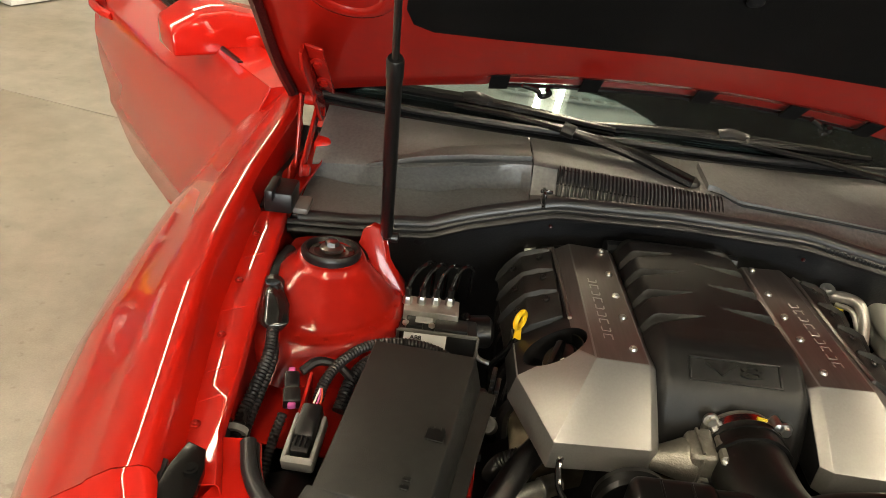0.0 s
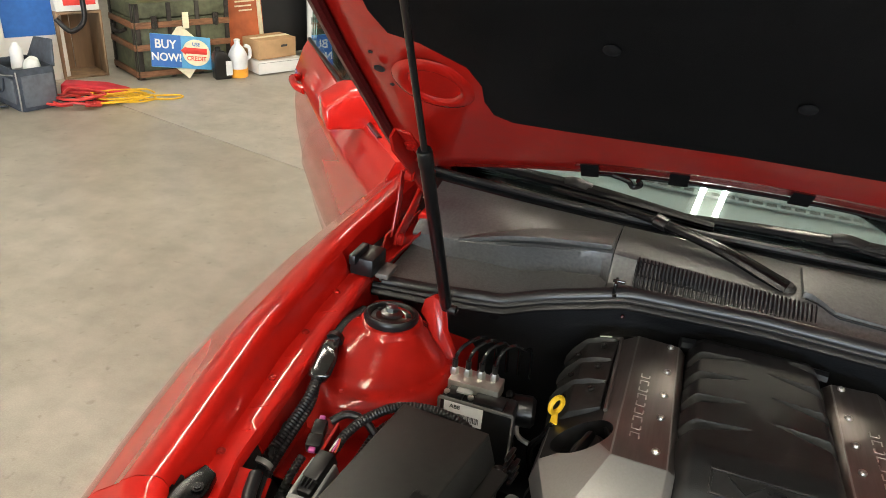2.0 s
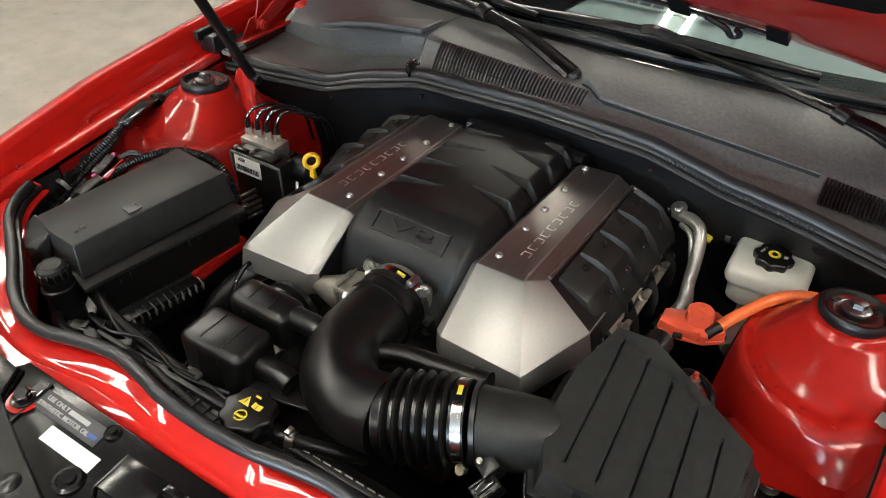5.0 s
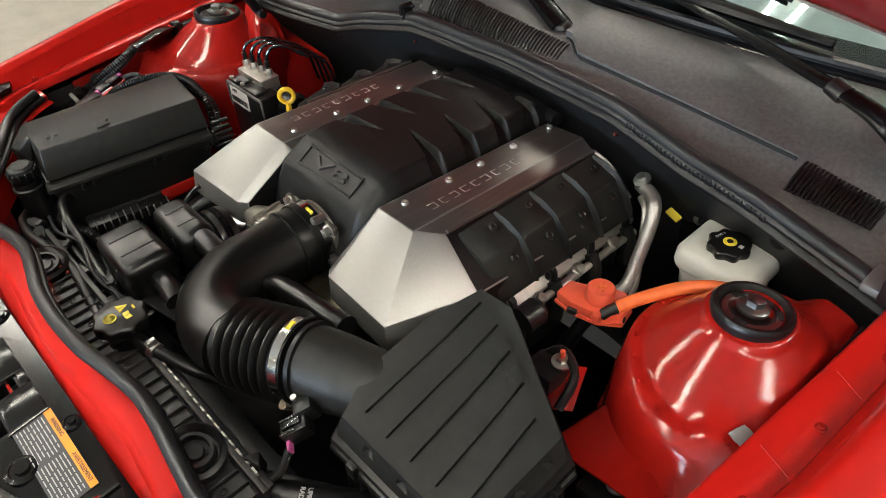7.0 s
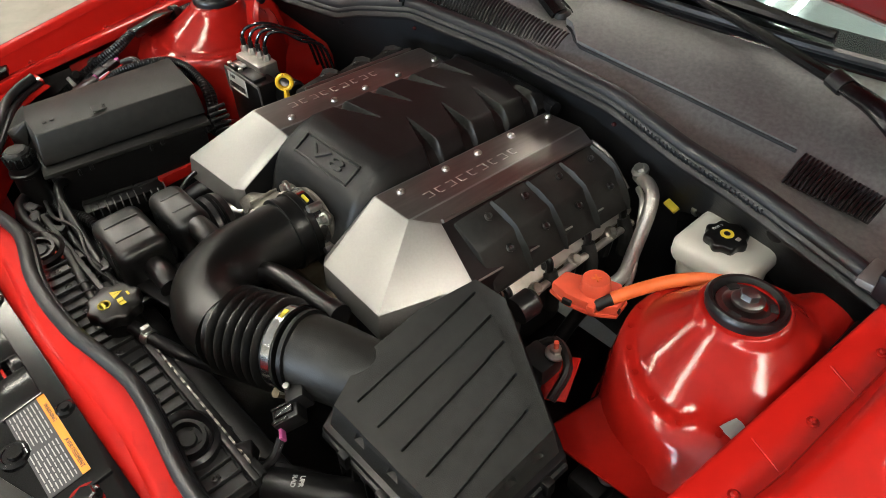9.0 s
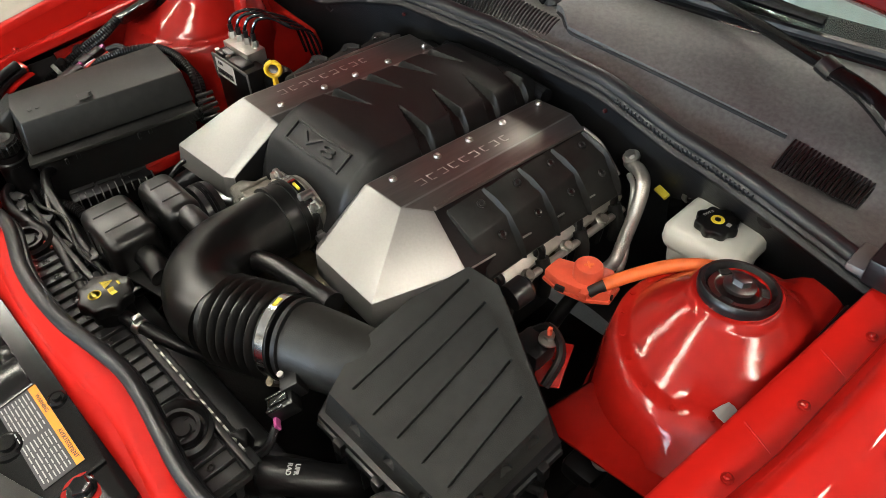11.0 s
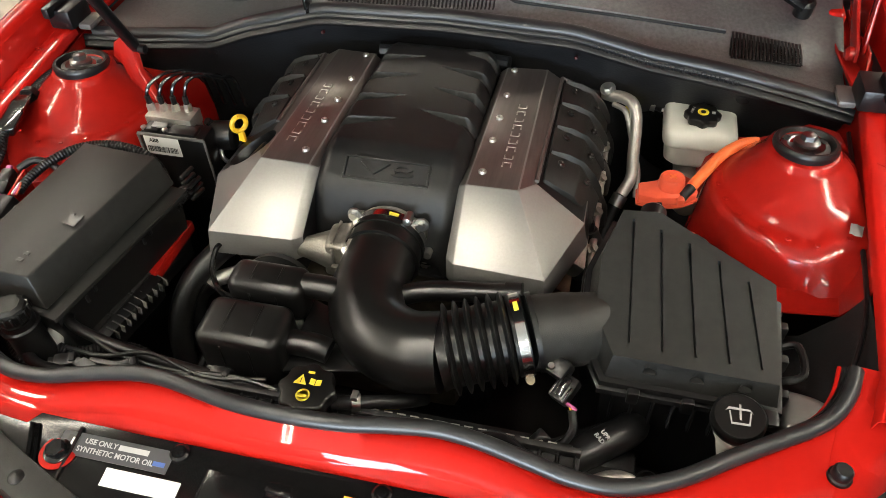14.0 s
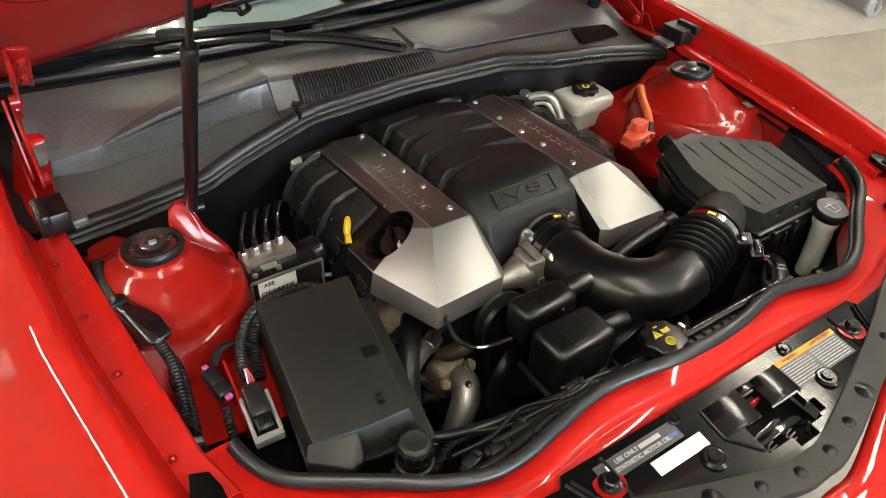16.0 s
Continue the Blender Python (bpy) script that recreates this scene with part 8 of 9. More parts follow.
for q in ((0.437, -0.143, 0.822), (0.563, -0.190, 0.755)):
    st = thing("mounting_stud", q, "zinc flange nut on a red-tipped stud", "stud", "air cleaner studs")
    part("washer", lathe([(0.013, 0), (0.013, 0.003), (0.009, 0.005), (0, 0.005)], q, (0, 0, 1), 20), STEEL, st)
    part("nut", lathe([(0.0075, 0.004), (0.0075, 0.011), (0, 0.011)], q, (0, 0, 1), 6), STEEL, st)
    part("stud_tip", lathe([(0.0032, 0.010), (0.0032, 0.021), (0, 0.022)], q, (0, 0, 1), 10), TERRA, st, "red-painted stud tip")
    part("foot", box((q[0] - 0.014, q[1] - 0.012, q[2] - 0.018), (0.045, 0.04, 0.03), 0.008), BLACK, st)
fo = thing("foil_tag", (0.645, -0.115, 0.865), "small dull grey foil sticker on the strut tower", "foil sticker")
part("foil", sheet(lambda u, v: (0.636 + 0.016 * u + 0.006 * v, -0.124 + 0.022 * v - 0.004 * u, 0.8635 - 0.001 * u + 0.0008 * math.sin(9 * u + 4 * v)), lin(0, 1, 8), lin(0, 1, 8), 0.0006), GREYP, fo)
sc = thing("apron_cable", (0.66, -0.1, 0.84), "thin black cable along the fender flange", "cable")
part("cable", tube([(0.668, 0.11, 0.862), (0.664, 0.0, 0.855), (0.658, -0.12, 0.848), (0.646, -0.25, 0.84), (0.61, -0.36, 0.82), (0.575, -0.40, 0.79)], 0.0035, 8, 6), RUBBER, sc)
dc = thing("corner_duct", (0.57, -0.39, 0.78), "grey plastic air duct in the front corner", "air duct")
part("duct", tube([(0.545, -0.34, 0.74), (0.575, -0.38, 0.785), (0.60, -0.41, 0.79), (0.615, -0.44, 0.76)], 0.032, 16, 6, flat=0.7), GREYP, dc)
ep = thing("evap_plug", (-0.247, 0.27, 0.78), "black hose with a pale plastic end behind the engine", "hose")
part("pale_end", lathe([(0.016, 0), (0.016, 0.022), (0, 0.022)], (-0.258, 0.255, 0.805), (1, 0.1, 0.1), 18), MILKY, ep, "cream plastic end")
part("hose", tube([(-0.24, 0.255, 0.806), (-0.21, 0.25, 0.815), (-0.17, 0.235, 0.825), (-0.13, 0.225, 0.83)], 0.013, 12, 5), RUBBER, ep)


# ---- things along the garage wall ----
TGREEN = mat("olive_painted_canvas", (0.075, 0.080, 0.045), 0.6, var=0.35, scale=25, bump=0.4, bscale=200)
SLAT = mat("worn_brown_slat", (0.17, 0.075, 0.035), 0.55, var=0.35, scale=18, stretch=(1, 1, 6))
IRON = mat("dark_iron", (0.05, 0.045, 0.04), 0.5, metal=0.7, var=0.3)
CRATE = mat("weathered_pine", (0.20, 0.13, 0.075), 0.65, var=0.35, scale=14, stretch=(1, 1, 0.15), bump=0.4, bscale=120)
CARD = mat("brown_cardboard", (0.42, 0.26, 0.13), 0.75, var=0.12, scale=12)
WBOARD = mat("white_board", (0.72, 0.71, 0.68), 0.5, var=0.05, scale=6)
SIGNB = mat("deep_blue_enamel", (0.03, 0.13, 0.42), 0.35, var=0.1)
SIGNL = mat("light_blue_enamel", (0.10, 0.36, 0.62), 0.35, var=0.1)
CREAM = mat("cream_enamel", (0.75, 0.68, 0.48), 0.4, var=0.1)
SIGNR = mat("red_enamel", (0.65, 0.04, 0.03), 0.4, var=0.1)
RUST = mat("orange_leather", (0.42, 0.105, 0.035), 0.65, var=0.25, scale=9, bump=0.4, bscale=60)
BAGN = mat("navy_grey_nylon", (0.045, 0.055, 0.075), 0.75, var=0.3, scale=30, bump=0.5, bscale=500)
BAGG = mat("grey_nylon", (0.085, 0.097, 0.118), 0.75, var=0.2, scale=30, bump=0.5, bscale=500)
CORD = mat("yellow_cord", (0.75, 0.44, 0.02), 0.5, var=0.1)
AMBER = mat("amber_liquid", (0.85, 0.38, 0.04), 0.3, var=0.05)
JUGM = mat("frosted_jug", (0.72, 0.73, 0.74), 0.35, var=0.05)
CABR = mat("red_cable", (0.50, 0.035, 0.03), 0.45, var=0.15)
CANV = mat("red_jacket_cloth", (0.50, 0.02, 0.035), 0.7, var=0.2, scale=20)

car_and_shell = set(scene.objects)
ta, tbv = Vector((-4.04, 3.43, 0)), Vector((-3.70, 4.06, 0))
tu = (tbv - ta).normalized()
tn = Vector((tu.y, -tu.x, 0))
TL, TD, TH = 0.74, 0.46, 0.56
TM = Matrix((tu, -tn, Vector((0, 0, 1)))).transposed().to_4x4()
TM = Matrix.Translation(ta) @ TM


def trunk():
    t = thing("steamer_trunk", ta, "old olive steamer trunk with brown slats and iron corners", "trunk")
    part("body", moved(box((TL / 2, TD / 2, TH / 2 - 0.06), (TL, TD, TH - 0.12), 0.006), TM), TGREEN, t)
    part("lid", moved(box((TL / 2, TD / 2, TH - 0.058), (TL + 0.006, TD + 0.006, 0.112), 0.012), TM), TGREEN, t)
    for z in (0.045, 0.24, 0.40):
        part("slat", moved(box((TL / 2, -0.010, z), (TL, 0.018, 0.045), 0.004), TM), SLAT, t)
        part("slat", moved(box((-0.010, TD / 2, z), (0.018, TD, 0.045), 0.004), TM), SLAT, t)
    for x in (0.02, 0.26, 0.48, TL - 0.02):
        part("iron_band", moved(box((x, -0.006, TH / 2), (0.035, 0.014, TH - 0.01), 0.003), TM), IRON, t)
    for y in (0.02, TD - 0.02):
        part("iron_band", moved(box((-0.006, y, TH / 2), (0.014, 0.035, TH - 0.01), 0.003), TM), IRON, t)
    for x in (0.14, 0.62):
        part("latch", moved(join(box((x, -0.02, 0.42), (0.045, 0.02, 0.09), 0.006), box((x, -0.03, 0.40), (0.02, 0.02, 0.06), 0.004)), TM), IRON, t)
    part("lock_plate", moved(box((0.38, -0.02, 0.42), (0.05, 0.014, 0.12), 0.008), TM), CREAM, t, "tarnished brass lock plate")
    part("side_handle", moved(tube([(-0.02, 0.12, 0.36), (-0.05, 0.18, 0.33), (-0.05, 0.28, 0.33), (-0.02, 0.34, 0.36)], 0.014, 8, 4), TM), IRON, t)


trunk()
for x, y, s, m_, lab in ((0.20, 0.2, (0.22, 0.2, 0.05), YELLOW, "flat yellow box on the trunk"), (0.44, 0.2, (0.24, 0.22, 0.06), WBOARD, "flat white box on the trunk"), (0.05, 0.25, (0.12, 0.16, 0.05), mat("green_plastic", (0.05, 0.30, 0.08), 0.5), "green plastic box on the trunk")):
    solo("storage_box", moved(join(box((x, y, TH + s[2] / 2), s, 0.006), box((x, y, TH + s[2]), (s[0] + 0.01, s[1] + 0.01, 0.012), 0.004)), TM), m_, lab, "box", "boxes on the trunk")

sg = thing("metal_sign", ta + tu * 0.3 + tn * 0.12, "blue metal BUY NOW sign leaning on the trunk", "sign")
SM = frame_of(ta + tu * 0.30 + tn * 0.085 + Vector((0, 0, 0.205)), tu * 0.985 + Vector((0, 0, -0.16)), tn * -0.30 + Vector((0, 0, 1)))
part("plate", moved(box((0, 0, 0), (0.47, 0.24, 0.006), 0.002), SM), SIGNL, sg)
part("dark_half", moved(box((-0.12, 0, 0.004), (0.23, 0.232, 0.002), 0), SM), SIGNB, sg)
part("cream_oval", moved(lathe([(0.098, 0), (0.098, 0.002), (0, 0.002)], (0.115, 0, 0.004), (0, 0, 1), 40, 1.12), SM), CREAM, sg)
part("word", lettering("BUY", 0.088, SM @ Matrix.Translation((-0.125, 0.045, 0.006)), 0.001, 0.0018), WHITE, sg, "white letters BUY")
part("word", lettering("NOW!", 0.080, SM @ Matrix.Translation((-0.120, -0.048, 0.006)), 0.001, 0.0018), WHITE, sg, "white letters NOW!")
part("word", lettering("USE", 0.036, SM @ Matrix.Translation((0.115, 0.060, 0.006)), 0.001, 0.001), SIGNB, sg, "blue letters USE")
part("brand_bar", moved(box((0.112, 0.012, 0.007), (0.175, 0.045, 0.002), 0.004), SM), SIGNR, sg, "red bar of a brand mark")
part("word", lettering("CREDIT", 0.046, SM @ Matrix.Translation((0.115, -0.045, 0.006)), 0.001, 0.001), SIGNR, sg, "red letters CREDIT")
part("arrow", prism([(-0.012, 0.0), (0.03, 0.03), (0.03, -0.03)], 0.003, SM @ Matrix.Translation((0.0, 0.01, 0.005))), SIGNR, sg)
D_ = frame_of(ta + tu * 0.33 + tn * 0.06 + Vector((0, 0, 0.20)), tu, tn * -0.30 + Vector((0, 0, 1)))
solo("diamond_board", prism([(0.20, 0), (0, 0.20), (-0.20, 0), (0, -0.20)], 0.008, D_), CREAM, "cream diamond-shaped board behind the sign", "board")


def jug(p, s=1.0):
    t = thing("plastic_jug", p, "frosted plastic gallon jug half filled with amber liquid", "jug")
    x, y, z = p
    prof = [(0.070, 0.0), (0.075, 0.01), (0.076, 0.155), (0.070, 0.175), (0.045, 0.225), (0.022, 0.25), (0.021, 0.262)]
    part("body", lathe([(0.070, 0.066)] + prof[2:] + [(0, 0.262)], p, (0, 0, 1), 28), JUGM, t)
    part("liquid", lathe([(0.070, 0.0), (0.0755, 0.01), (0.076, 0.068), (0, 0.068)], p, (0, 0, 1), 28), AMBER, t, "amber liquid")
    part("cap", lathe([(0.024, 0.262), (0.024, 0.285), (0.021, 0.288), (0, 0.288)], p, (0, 0, 1), 24), WHITE, t)
    part("handle", tube([(x + 0.03, y + 0.05, z + 0.235), (x + 0.055, y + 0.075, z + 0.22), (x + 0.06, y + 0.08, z + 0.16), (x + 0.045, y + 0.06, z + 0.13)], 0.014, 10, 5), JUGM, t)


jug(Vector((-3.54, 3.96, 0)))
bo = thing("oil_bottle", (-3.60, 3.82, 0), "black motor oil bottle with a white label", "bottle")
BM = Matrix.Translation((-3.60, 3.83, 0)) @ pose(0, 0, 0, 0, 0, 55)
part("body", moved(hull([(-0.065, -0.04, 0), (0.065, -0.04, 0), (0.065, 0.04, 0), (-0.065, 0.04, 0), (-0.065, -0.04, 0.17), (0.065, -0.04, 0.15), (0.065, 0.04, 0.15), (-0.065, 0.04, 0.17), (-0.05, -0.03, 0.215), (0.02, -0.03, 0.215), (0.02, 0.03, 0.215), (-0.05, 0.03, 0.215)], 0.012, 3), BM), SATIN, bo)
part("cap", moved(lathe([(0.024, 0), (0.024, 0.03), (0.02, 0.034), (0, 0.034)], (-0.025, 0, 0.21), (0, 0, 1), 20), BM), BLACK, bo)
part("label", moved(box((0.045, -0.041, 0.085), (0.05, 0.003, 0.11), 0), BM), WHITE, bo, "torn white label")
wbx = Matrix.Translation((-3.42, 4.28, 0)) @ pose(0, 0, 0, 0, 0, 62)
wb = thing("white_carton", (-3.42, 4.28, 0), "flat white cardboard carton on the floor", "carton")
part("carton", moved(box((0, 0, 0.06), (0.40, 0.24, 0.10), 0.004), wbx), WBOARD, wb)
part("flap_line", moved(box((0, -0.131, 0.10), (0.42, 0.002, 0.003), 0), wbx), GREYP, wb)
cbx = thing("cardboard_carton", (-3.44, 4.26, 0.12), "brown cardboard carton on the white carton", "carton")
part("carton", moved(box((-0.02, 0.02, 0.195), (0.36, 0.22, 0.15), 0.004, pose(0, 0, 0, 0, 0, 6)), wbx), CARD, cbx)
part("hand_hole", moved(box((0.05, -0.092, 0.215), (0.06, 0.004, 0.018), 0.002, pose(0, 0, 0, 0, 0, 6)), wbx), INK, cbx)
part("tape", moved(box((-0.02, 0.02, 0.2715), (0.36, 0.05, 0.001), 0, pose(0, 0, 0, 0, 0, 6)), wbx), CREAM, cbx)

# leaning panels behind
lp = thing("leather_panel", (-3.75, 4.45, 0), "orange-brown leather panel with pale print, leaning upright", "panel")
LM = frame_of((-3.72, 4.44, 0.33), (0.36, 0.93, 0), (-0.10, 0.02, 1))
part("panel", prism([(-0.30, -0.33), (0.36, -0.33), (0.30, -0.12), (0.20, 0.10), (0.14, 0.33), (-0.30, 0.33)], 0.02, LM), RUST, lp)
part("printed_lines", join(*[moved(box((-0.08 + 0.02 * (i % 2), 0.20 - 0.035 * i, 0.022), (0.22 - 0.03 * i, 0.012, 0.001), 0), LM) for i in range(4)]), CREAM, lp)
part("oval_mark", moved(lathe([(0.03, 0.021), (0.03, 0.022), (0, 0.022)], (0.06, 0.235, 0), (0, 0, 1), 24, 1.8), LM), CREAM, lp)
bp2 = thing("black_panel", (-3.55, 4.75, 0), "large matt black panel in a pale frame", "panel")
PM = frame_of((-3.60, 4.74, 0.55), (0.42, 0.90, 0), (-0.12, 0.05, 1))
part("panel", moved(box((0.08, 0, 0), (0.60, 1.0, 0.015), 0.002), PM), LINER, bp2)
part("frame_edge", moved(box((-0.25, 0.02, 0.004), (0.035, 1.0, 0.03), 0.004), PM), CREAM, bp2, "cream frame edge")
wp = thing("standing_board", (-3.25, 5.0, 0), "white upright panel standing by the wall", "board")
part("panel", moved(box((0, 0, 0.6), (0.9, 0.03, 1.2), 0.004), Matrix.Translation((-3.12, 5.14, 0)) @ pose(0, 0, 0, 0, 0, 55)), WBOARD, wp)
part("grey_stripe", moved(box((-0.2, -0.018, 0.33), (0.45, 0.004, 0.06), 0), Matrix.Translation((-3.12, 5.14, 0)) @ pose(0, 0, 0, 0, 0, 55)), GREYP, wp)
part("foot", moved(box((0, 0, 0.05), (0.92, 0.06, 0.1), 0.006), Matrix.Translation((-3.12, 5.14, 0)) @ pose(0, 0, 0, 0, 0, 55)), WBOARD, wp)

# crate stand with a small sign
ct = thing("wooden_crate", (-4.38, 3.30, 0), "weathered wooden crate standing on end", "crate")
CM = Matrix.Translation((-4.42, 3.30, 0)) @ pose(0, 0, 0, 0, 0, 62)
for c, s in (((-0.15, 0.1, 0.24), (0.016, 0.26, 0.48)), ((0.15, 0.1, 0.24), (0.016, 0.26, 0.48)), ((0, 0.1, 0.01), (0.3, 0.26, 0.016)), ((0, 0.1, 0.47), (0.3, 0.26, 0.016)), ((-0.075, 0.22, 0.24), (0.145, 0.012, 0.46)), ((0.075, 0.22, 0.24), (0.145, 0.012, 0.46))):
    part("board", moved(box(c, s, 0.002), CM), CRATE, ct)
ss = thing("small_sign", (-4.40, 3.28, 0.48), "white sign with red lettering bars on the crate", "sign")
SS = CM @ Matrix.Translation((0.0, 0.0, 0.58)) @ pose(0, 0, 0, 75, 0, 0)
part("plate", moved(box((0, 0, 0), (0.30, 0.20, 0.006), 0.002), SS), WBOARD, ss)
part("letter_bar", moved(box((0, 0.045, 0.004), (0.24, 0.05, 0.002), 0), SS), SIGNR, ss, "red lettering bar")
part("letter_bar", moved(box((0.02, -0.035, 0.004), (0.22, 0.055, 0.002), 0), SS), SIGNR, ss, "red lettering bar")
hl = thing("hung_hose", (-4.35, 3.15, 0.2), "black rubber hose hanging over the crate", "hose")
part("hose", tube([(-4.30, 3.22, 0.80), (-4.26, 3.20, 0.60), (-4.24, 3.17, 0.45), (-4.30, 3.10, 0.38), (-4.38, 3.06, 0.46)], 0.018, 10, 6), RUBBER, hl)
bd_ = thing("display_board", (-4.6, 2.95, 0), "tall white display board with a plain blue square", "board")
BD = Matrix.Translation((-4.62, 2.97, 0)) @ pose(0, 0, 0, -4, 0, 60)
part("board", moved(box((0, 0, 0.6), (0.56, 0.03, 1.2), 0.004), BD), WBOARD, bd_)
part("blue_square", moved(box((0.06, -0.018, 0.50), (0.33, 0.004, 0.36), 0), BD), SIGNB, bd_, "plain deep blue square")


# bag, cables, cord
bg = thing("tool_bag", (-4.22, 2.62, 0), "open navy and grey nylon tool bag", "tool bag")
GM = Matrix.Translation((-4.25, 2.60, 0)) @ pose(0, 0, 0, 0, 0, -18) @ Matrix.Diagonal((0.92, 0.92, 1.0, 1))
w0, w1 = 0.19, 0.205


def bagring(k, z, d=0.0):
    return rrect(0, 0, 0.19 + k, 0.13 + k * 0.6, 0.035, z, 3)


part("body", moved(loft([bagring(0, 0.0), bagring(0.006, 0.01), bagring(0.012, 0.12), bagring(0.014, 0.2)], True), GM), BAGN, bg)
wall_ = loft([bagring(0.014, 0.2), bagring(0.012, 0.27), bagring(-0.004, 0.27), bagring(-0.004, 0.205)], False)
part("rim", moved(wall_, GM), BAGN, bg)
part("front_pocket", moved(box((0.0, -0.146, 0.13), (0.34, 0.02, 0.16), 0.012), GM), BAGG, bg, "grey front pocket")
part("side_panel", moved(box((0.208, 0, 0.13), (0.016, 0.22, 0.2), 0.008), GM), BAGG, bg)
part("piping", moved(tube([(-0.19, -0.150, 0.24), (0.0, -0.158, 0.215), (0.19, -0.150, 0.24)], 0.005, 6, 4), GM), GREYP, bg)
part("piping", moved(tube([(0.20, -0.135, 0.01), (0.212, -0.138, 0.15), (0.206, -0.138, 0.26)], 0.005, 6, 4), GM), GREYP, bg)
part("flap", moved(hull([(-0.19, 0.13, 0.26), (0.19, 0.13, 0.26), (-0.12, 0.17, 0.40), (0.10, 0.18, 0.42), (-0.19, 0.145, 0.26), (0.19, 0.145, 0.26), (-0.12, 0.19, 0.39), (0.10, 0.20, 0.41)], 0.005), GM), BAGN, bg)
part("strap", moved(tube([(-0.19, -0.05, 0.03), (-0.25, -0.10, 0.012), (-0.20, -0.20, 0.010), (-0.02, -0.21, 0.010), (0.06, -0.17, 0.02)], 0.012, 8, 5, flat=0.4), GM), BAGN, bg)
part("strap", moved(tube([(-0.04, -0.16, 0.20), (-0.03, -0.175, 0.12), (0.05, -0.175, 0.12), (0.06, -0.16, 0.20)], 0.012, 8, 4, flat=0.5), GM), BAGN, bg)
bt = thing("plastic_bottle", (-4.3, 2.6, 0.2), "clear crumpled plastic bottles in the bag", "bottle")
part("bottle", moved(lathe([(0.04, 0), (0.045, 0.03), (0.042, 0.08), (0.045, 0.13), (0.02, 0.18), (0, 0.18)], (-0.05, 0.0, 0.21), (-0.4, 0.2, 0.8), 16), GM), JUGM, bt)
part("bottle", moved(lathe([(0.05, 0), (0.055, 0.06), (0.03, 0.1), (0, 0.1)], (0.08, 0.02, 0.22), (0.3, 0.2, 0.8), 16), GM), WHITE, bt)
r3 = random.Random(11)
jc = thing("jumper_cables", (-3.98, 2.72, 0), "tangled red and black jumper cables on the floor", "jumper cables")
for i in range(6):
    c = Vector((-3.98 + r3.uniform(-0.05, 0.05), 2.72 + r3.uniform(-0.06, 0.06), 0.012 + 0.012 * i))
    pts = [c + Vector((r3.uniform(0.10, 0.18) * math.cos(a + i) * 1.0, r3.uniform(0.08, 0.13) * math.sin(a + i), r3.uniform(0, 0.02))) for a in lin(0, 5.0, 7)]
    part("cable", tube(pts, 0.009, 8, 5), CABR if i % 3 else RUBBER, jc, "red cable" if i % 3 else "black cable")
for x, y, a in ((-3.86, 2.82, 30), (-3.82, 2.72, 70)):
    part("clamp", box((x, y, 0.035), (0.11, 0.03, 0.035), 0.008, pose(0, 0, 0, 0, 8, a)), CABR, jc, "red clamp jaw")
rj = thing("red_case", (-4.02, 3.02, 0), "flat red cloth case on the floor", "case")
part("case", moved(hull([(-0.22, -0.09, 0), (0.20, -0.09, 0), (0.24, 0.0, 0), (0.20, 0.09, 0), (-0.22, 0.09, 0), (-0.22, -0.07, 0.075), (0.05, -0.07, 0.065), (0.21, -0.03, 0.04), (0.21, 0.03, 0.04), (0.05, 0.07, 0.065), (-0.22, 0.07, 0.075)], 0.012, 3), Matrix.Translation((-4.06, 3.02, 0)) @ pose(0, 0, 0, 0, 0, 30)), CANV, rj)
yc = thing("extension_cord", (-3.75, 3.0, 0), "coiled yellow extension cord on the floor", "extension cord")
for i in range(7):
    c = Vector((-3.82 + r3.uniform(-0.04, 0.04), 2.96 + r3.uniform(-0.04, 0.04), 0.008 + 0.006 * i))
    rx, ry, ph = r3.uniform(0.14, 0.22), r3.uniform(0.07, 0.13), r3.uniform(-0.3, 0.3)
    part("loop", tube([c + Matrix.Rotation(0.9 + ph, 3, "Z") @ Vector((rx * math.cos(a), ry * math.sin(a), 0.004 * math.sin(3 * a))) for a in lin(0, 5.9, 10)], 0.0062, 8, 4), CORD, yc)
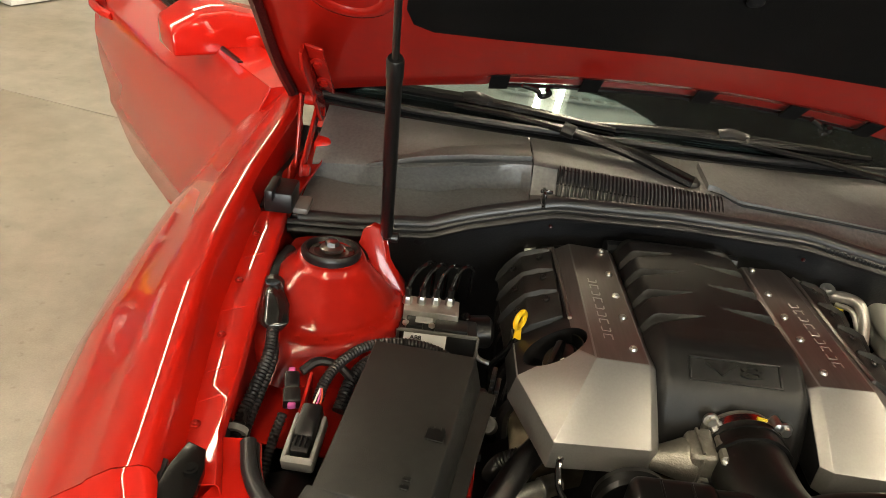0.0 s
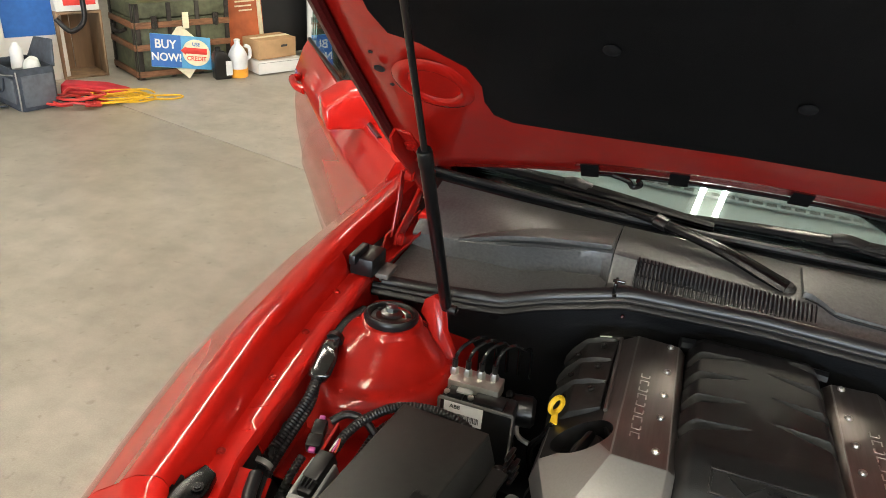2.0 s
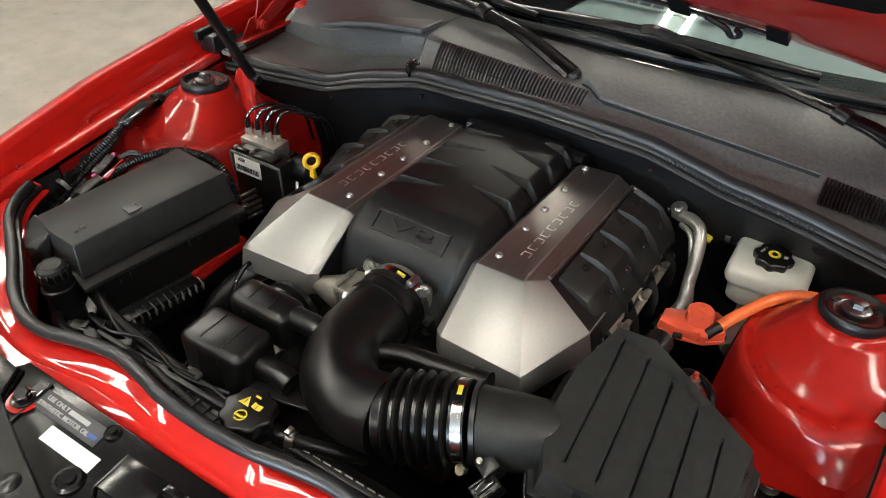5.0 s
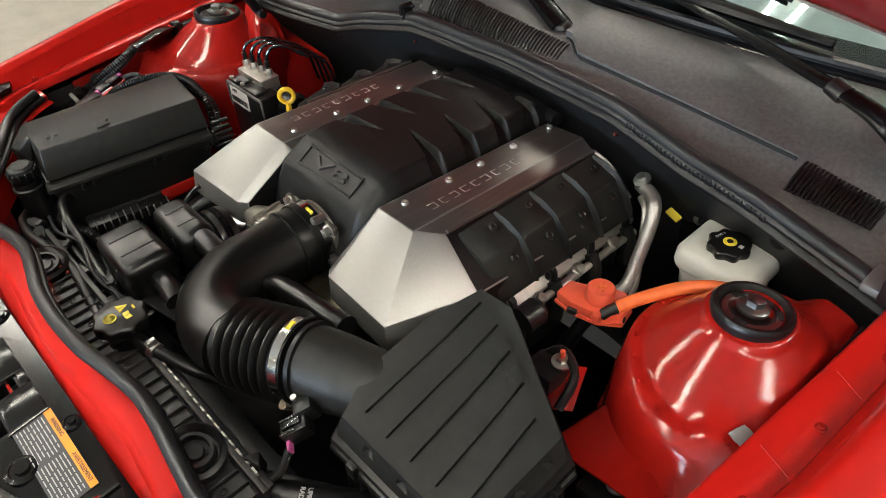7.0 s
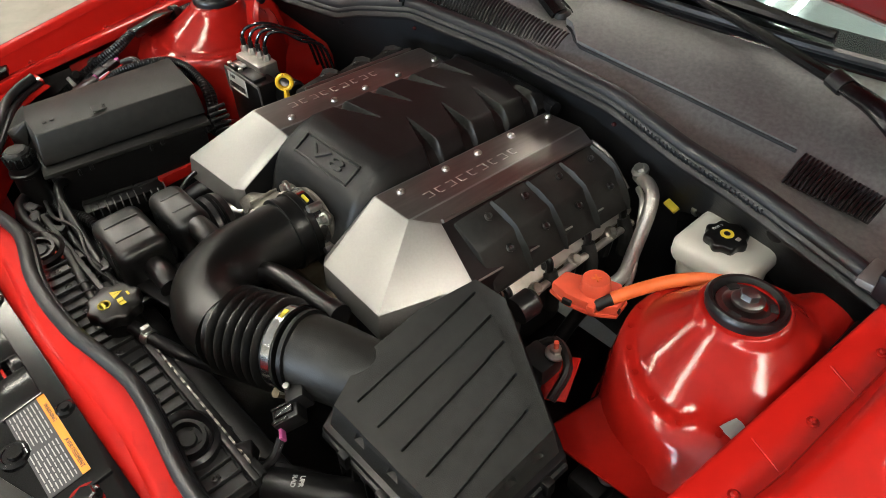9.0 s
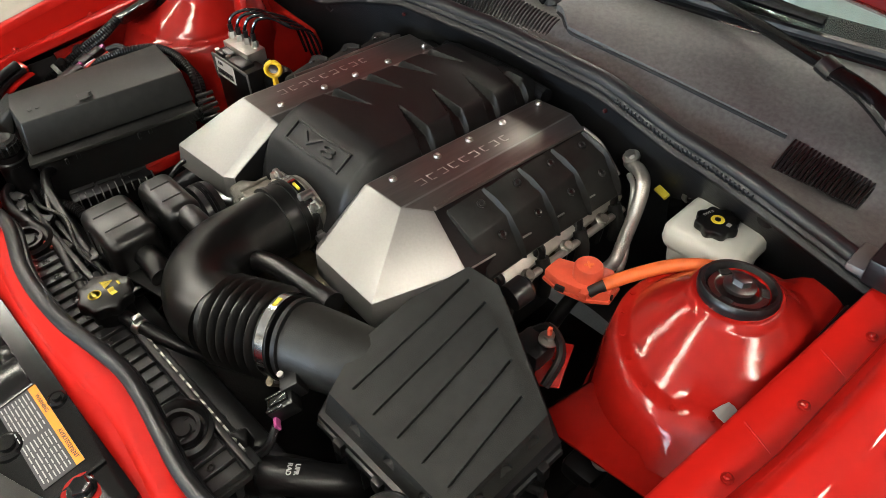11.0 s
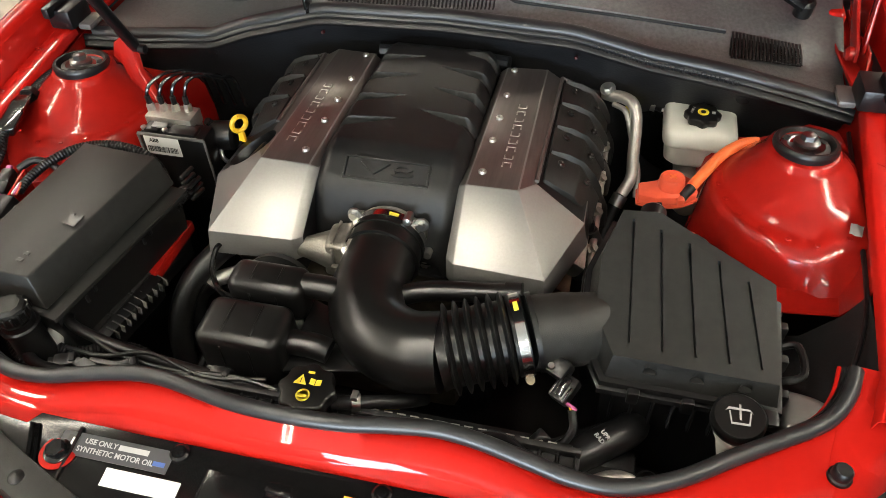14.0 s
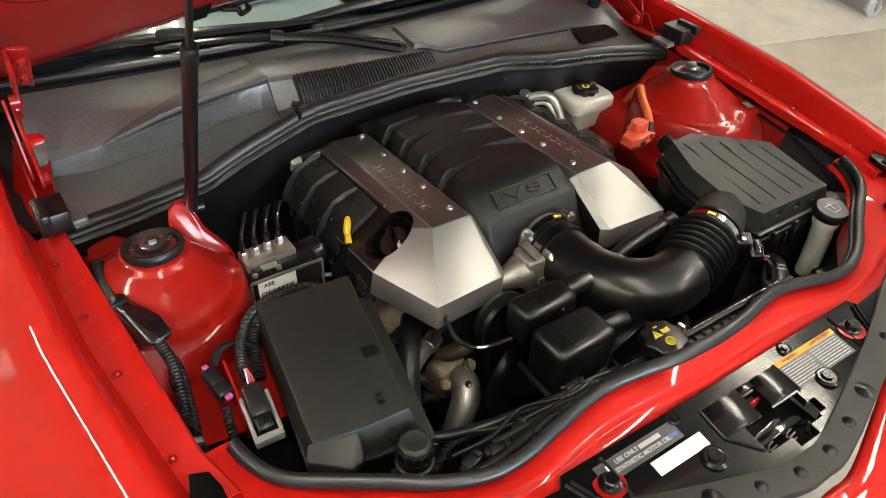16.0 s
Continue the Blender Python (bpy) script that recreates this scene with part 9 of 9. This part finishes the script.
part("tail", tube([(-3.85, 3.05, 0.02), (-3.70, 3.16, 0.008), (-3.58, 3.26, 0.007), (-3.52, 3.24, 0.007), (-3.56, 3.15, 0.007), (-3.68, 3.06, 0.010), (-3.80, 2.95, 0.02)], 0.0062, 8, 6), CORD, yc)
stl = thing("metal_stool", (-4.45, 2.25, 0), "bright metal stool leg with dark cloth beside it", "stool")
part("leg", tube([(-4.34, 2.30, 0.0), (-4.37, 2.29, 0.3), (-4.41, 2.27, 0.72)], 0.014, 10, 4), CHROME, stl)
part("leg", tube([(-4.66, 2.18, 0.0), (-4.62, 2.19, 0.3), (-4.56, 2.21, 0.72)], 0.014, 10, 4), CHROME, stl)
part("seat", lathe([(0.16, 0), (0.17, 0.02), (0.16, 0.05), (0, 0.055)], (-4.49, 2.24, 0.70), (0, 0, 1), 28), BAGN, stl)
part("draped_cloth", hull([(-4.55, 2.38, 0.06), (-4.46, 2.42, 0.05), (-4.53, 2.30, 0.06), (-4.43, 2.34, 0.08), (-4.56, 2.36, 0.7), (-4.44, 2.38, 0.7), (-4.55, 2.28, 0.7), (-4.45, 2.30, 0.7)], 0.02, 3), BAGN, stl, "dark hanging cloth")
kt = thing("wheeled_cart", (3.9, 1.35, 0), "dark wheeled cart base on a swivel caster", "cart")
part("deck", moved(box((0.35, 0.2, 0.155), (0.9, 0.5, 0.05), 0.008), Matrix.Translation((3.72, 1.28, 0)) @ pose(0, 0, 0, 0, 0, -14)), IRON, kt)
for x, y in ((3.72, 1.16), (4.5, 0.97), (3.86, 1.62)):
    w_ = part("caster", lathe([(0.02, -0.014), (0.048, -0.014), (0.05, -0.008), (0.05, 0.008), (0.048, 0.014), (0.02, 0.014), (0, 0.014)], (x, y, 0.05), (0.3, 0.95, 0), 28), GREYP, kt, "worn grey caster wheel")
    part("fork", join(box((x + 0.01, y - 0.022, 0.085), (0.03, 0.004, 0.09), 0.001), box((x + 0.01, y + 0.022, 0.085), (0.03, 0.004, 0.09), 0.001), box((x + 0.01, y, 0.13), (0.05, 0.05, 0.006), 0.001)), STEEL, w_)

# the whole row stands a little nearer the wall
for ob in list(scene.objects):
    if ob not in car_and_shell and ob.parent is None and ob.location.x < 0:
        ob.location += Vector((-0.065, 0.05, 0))
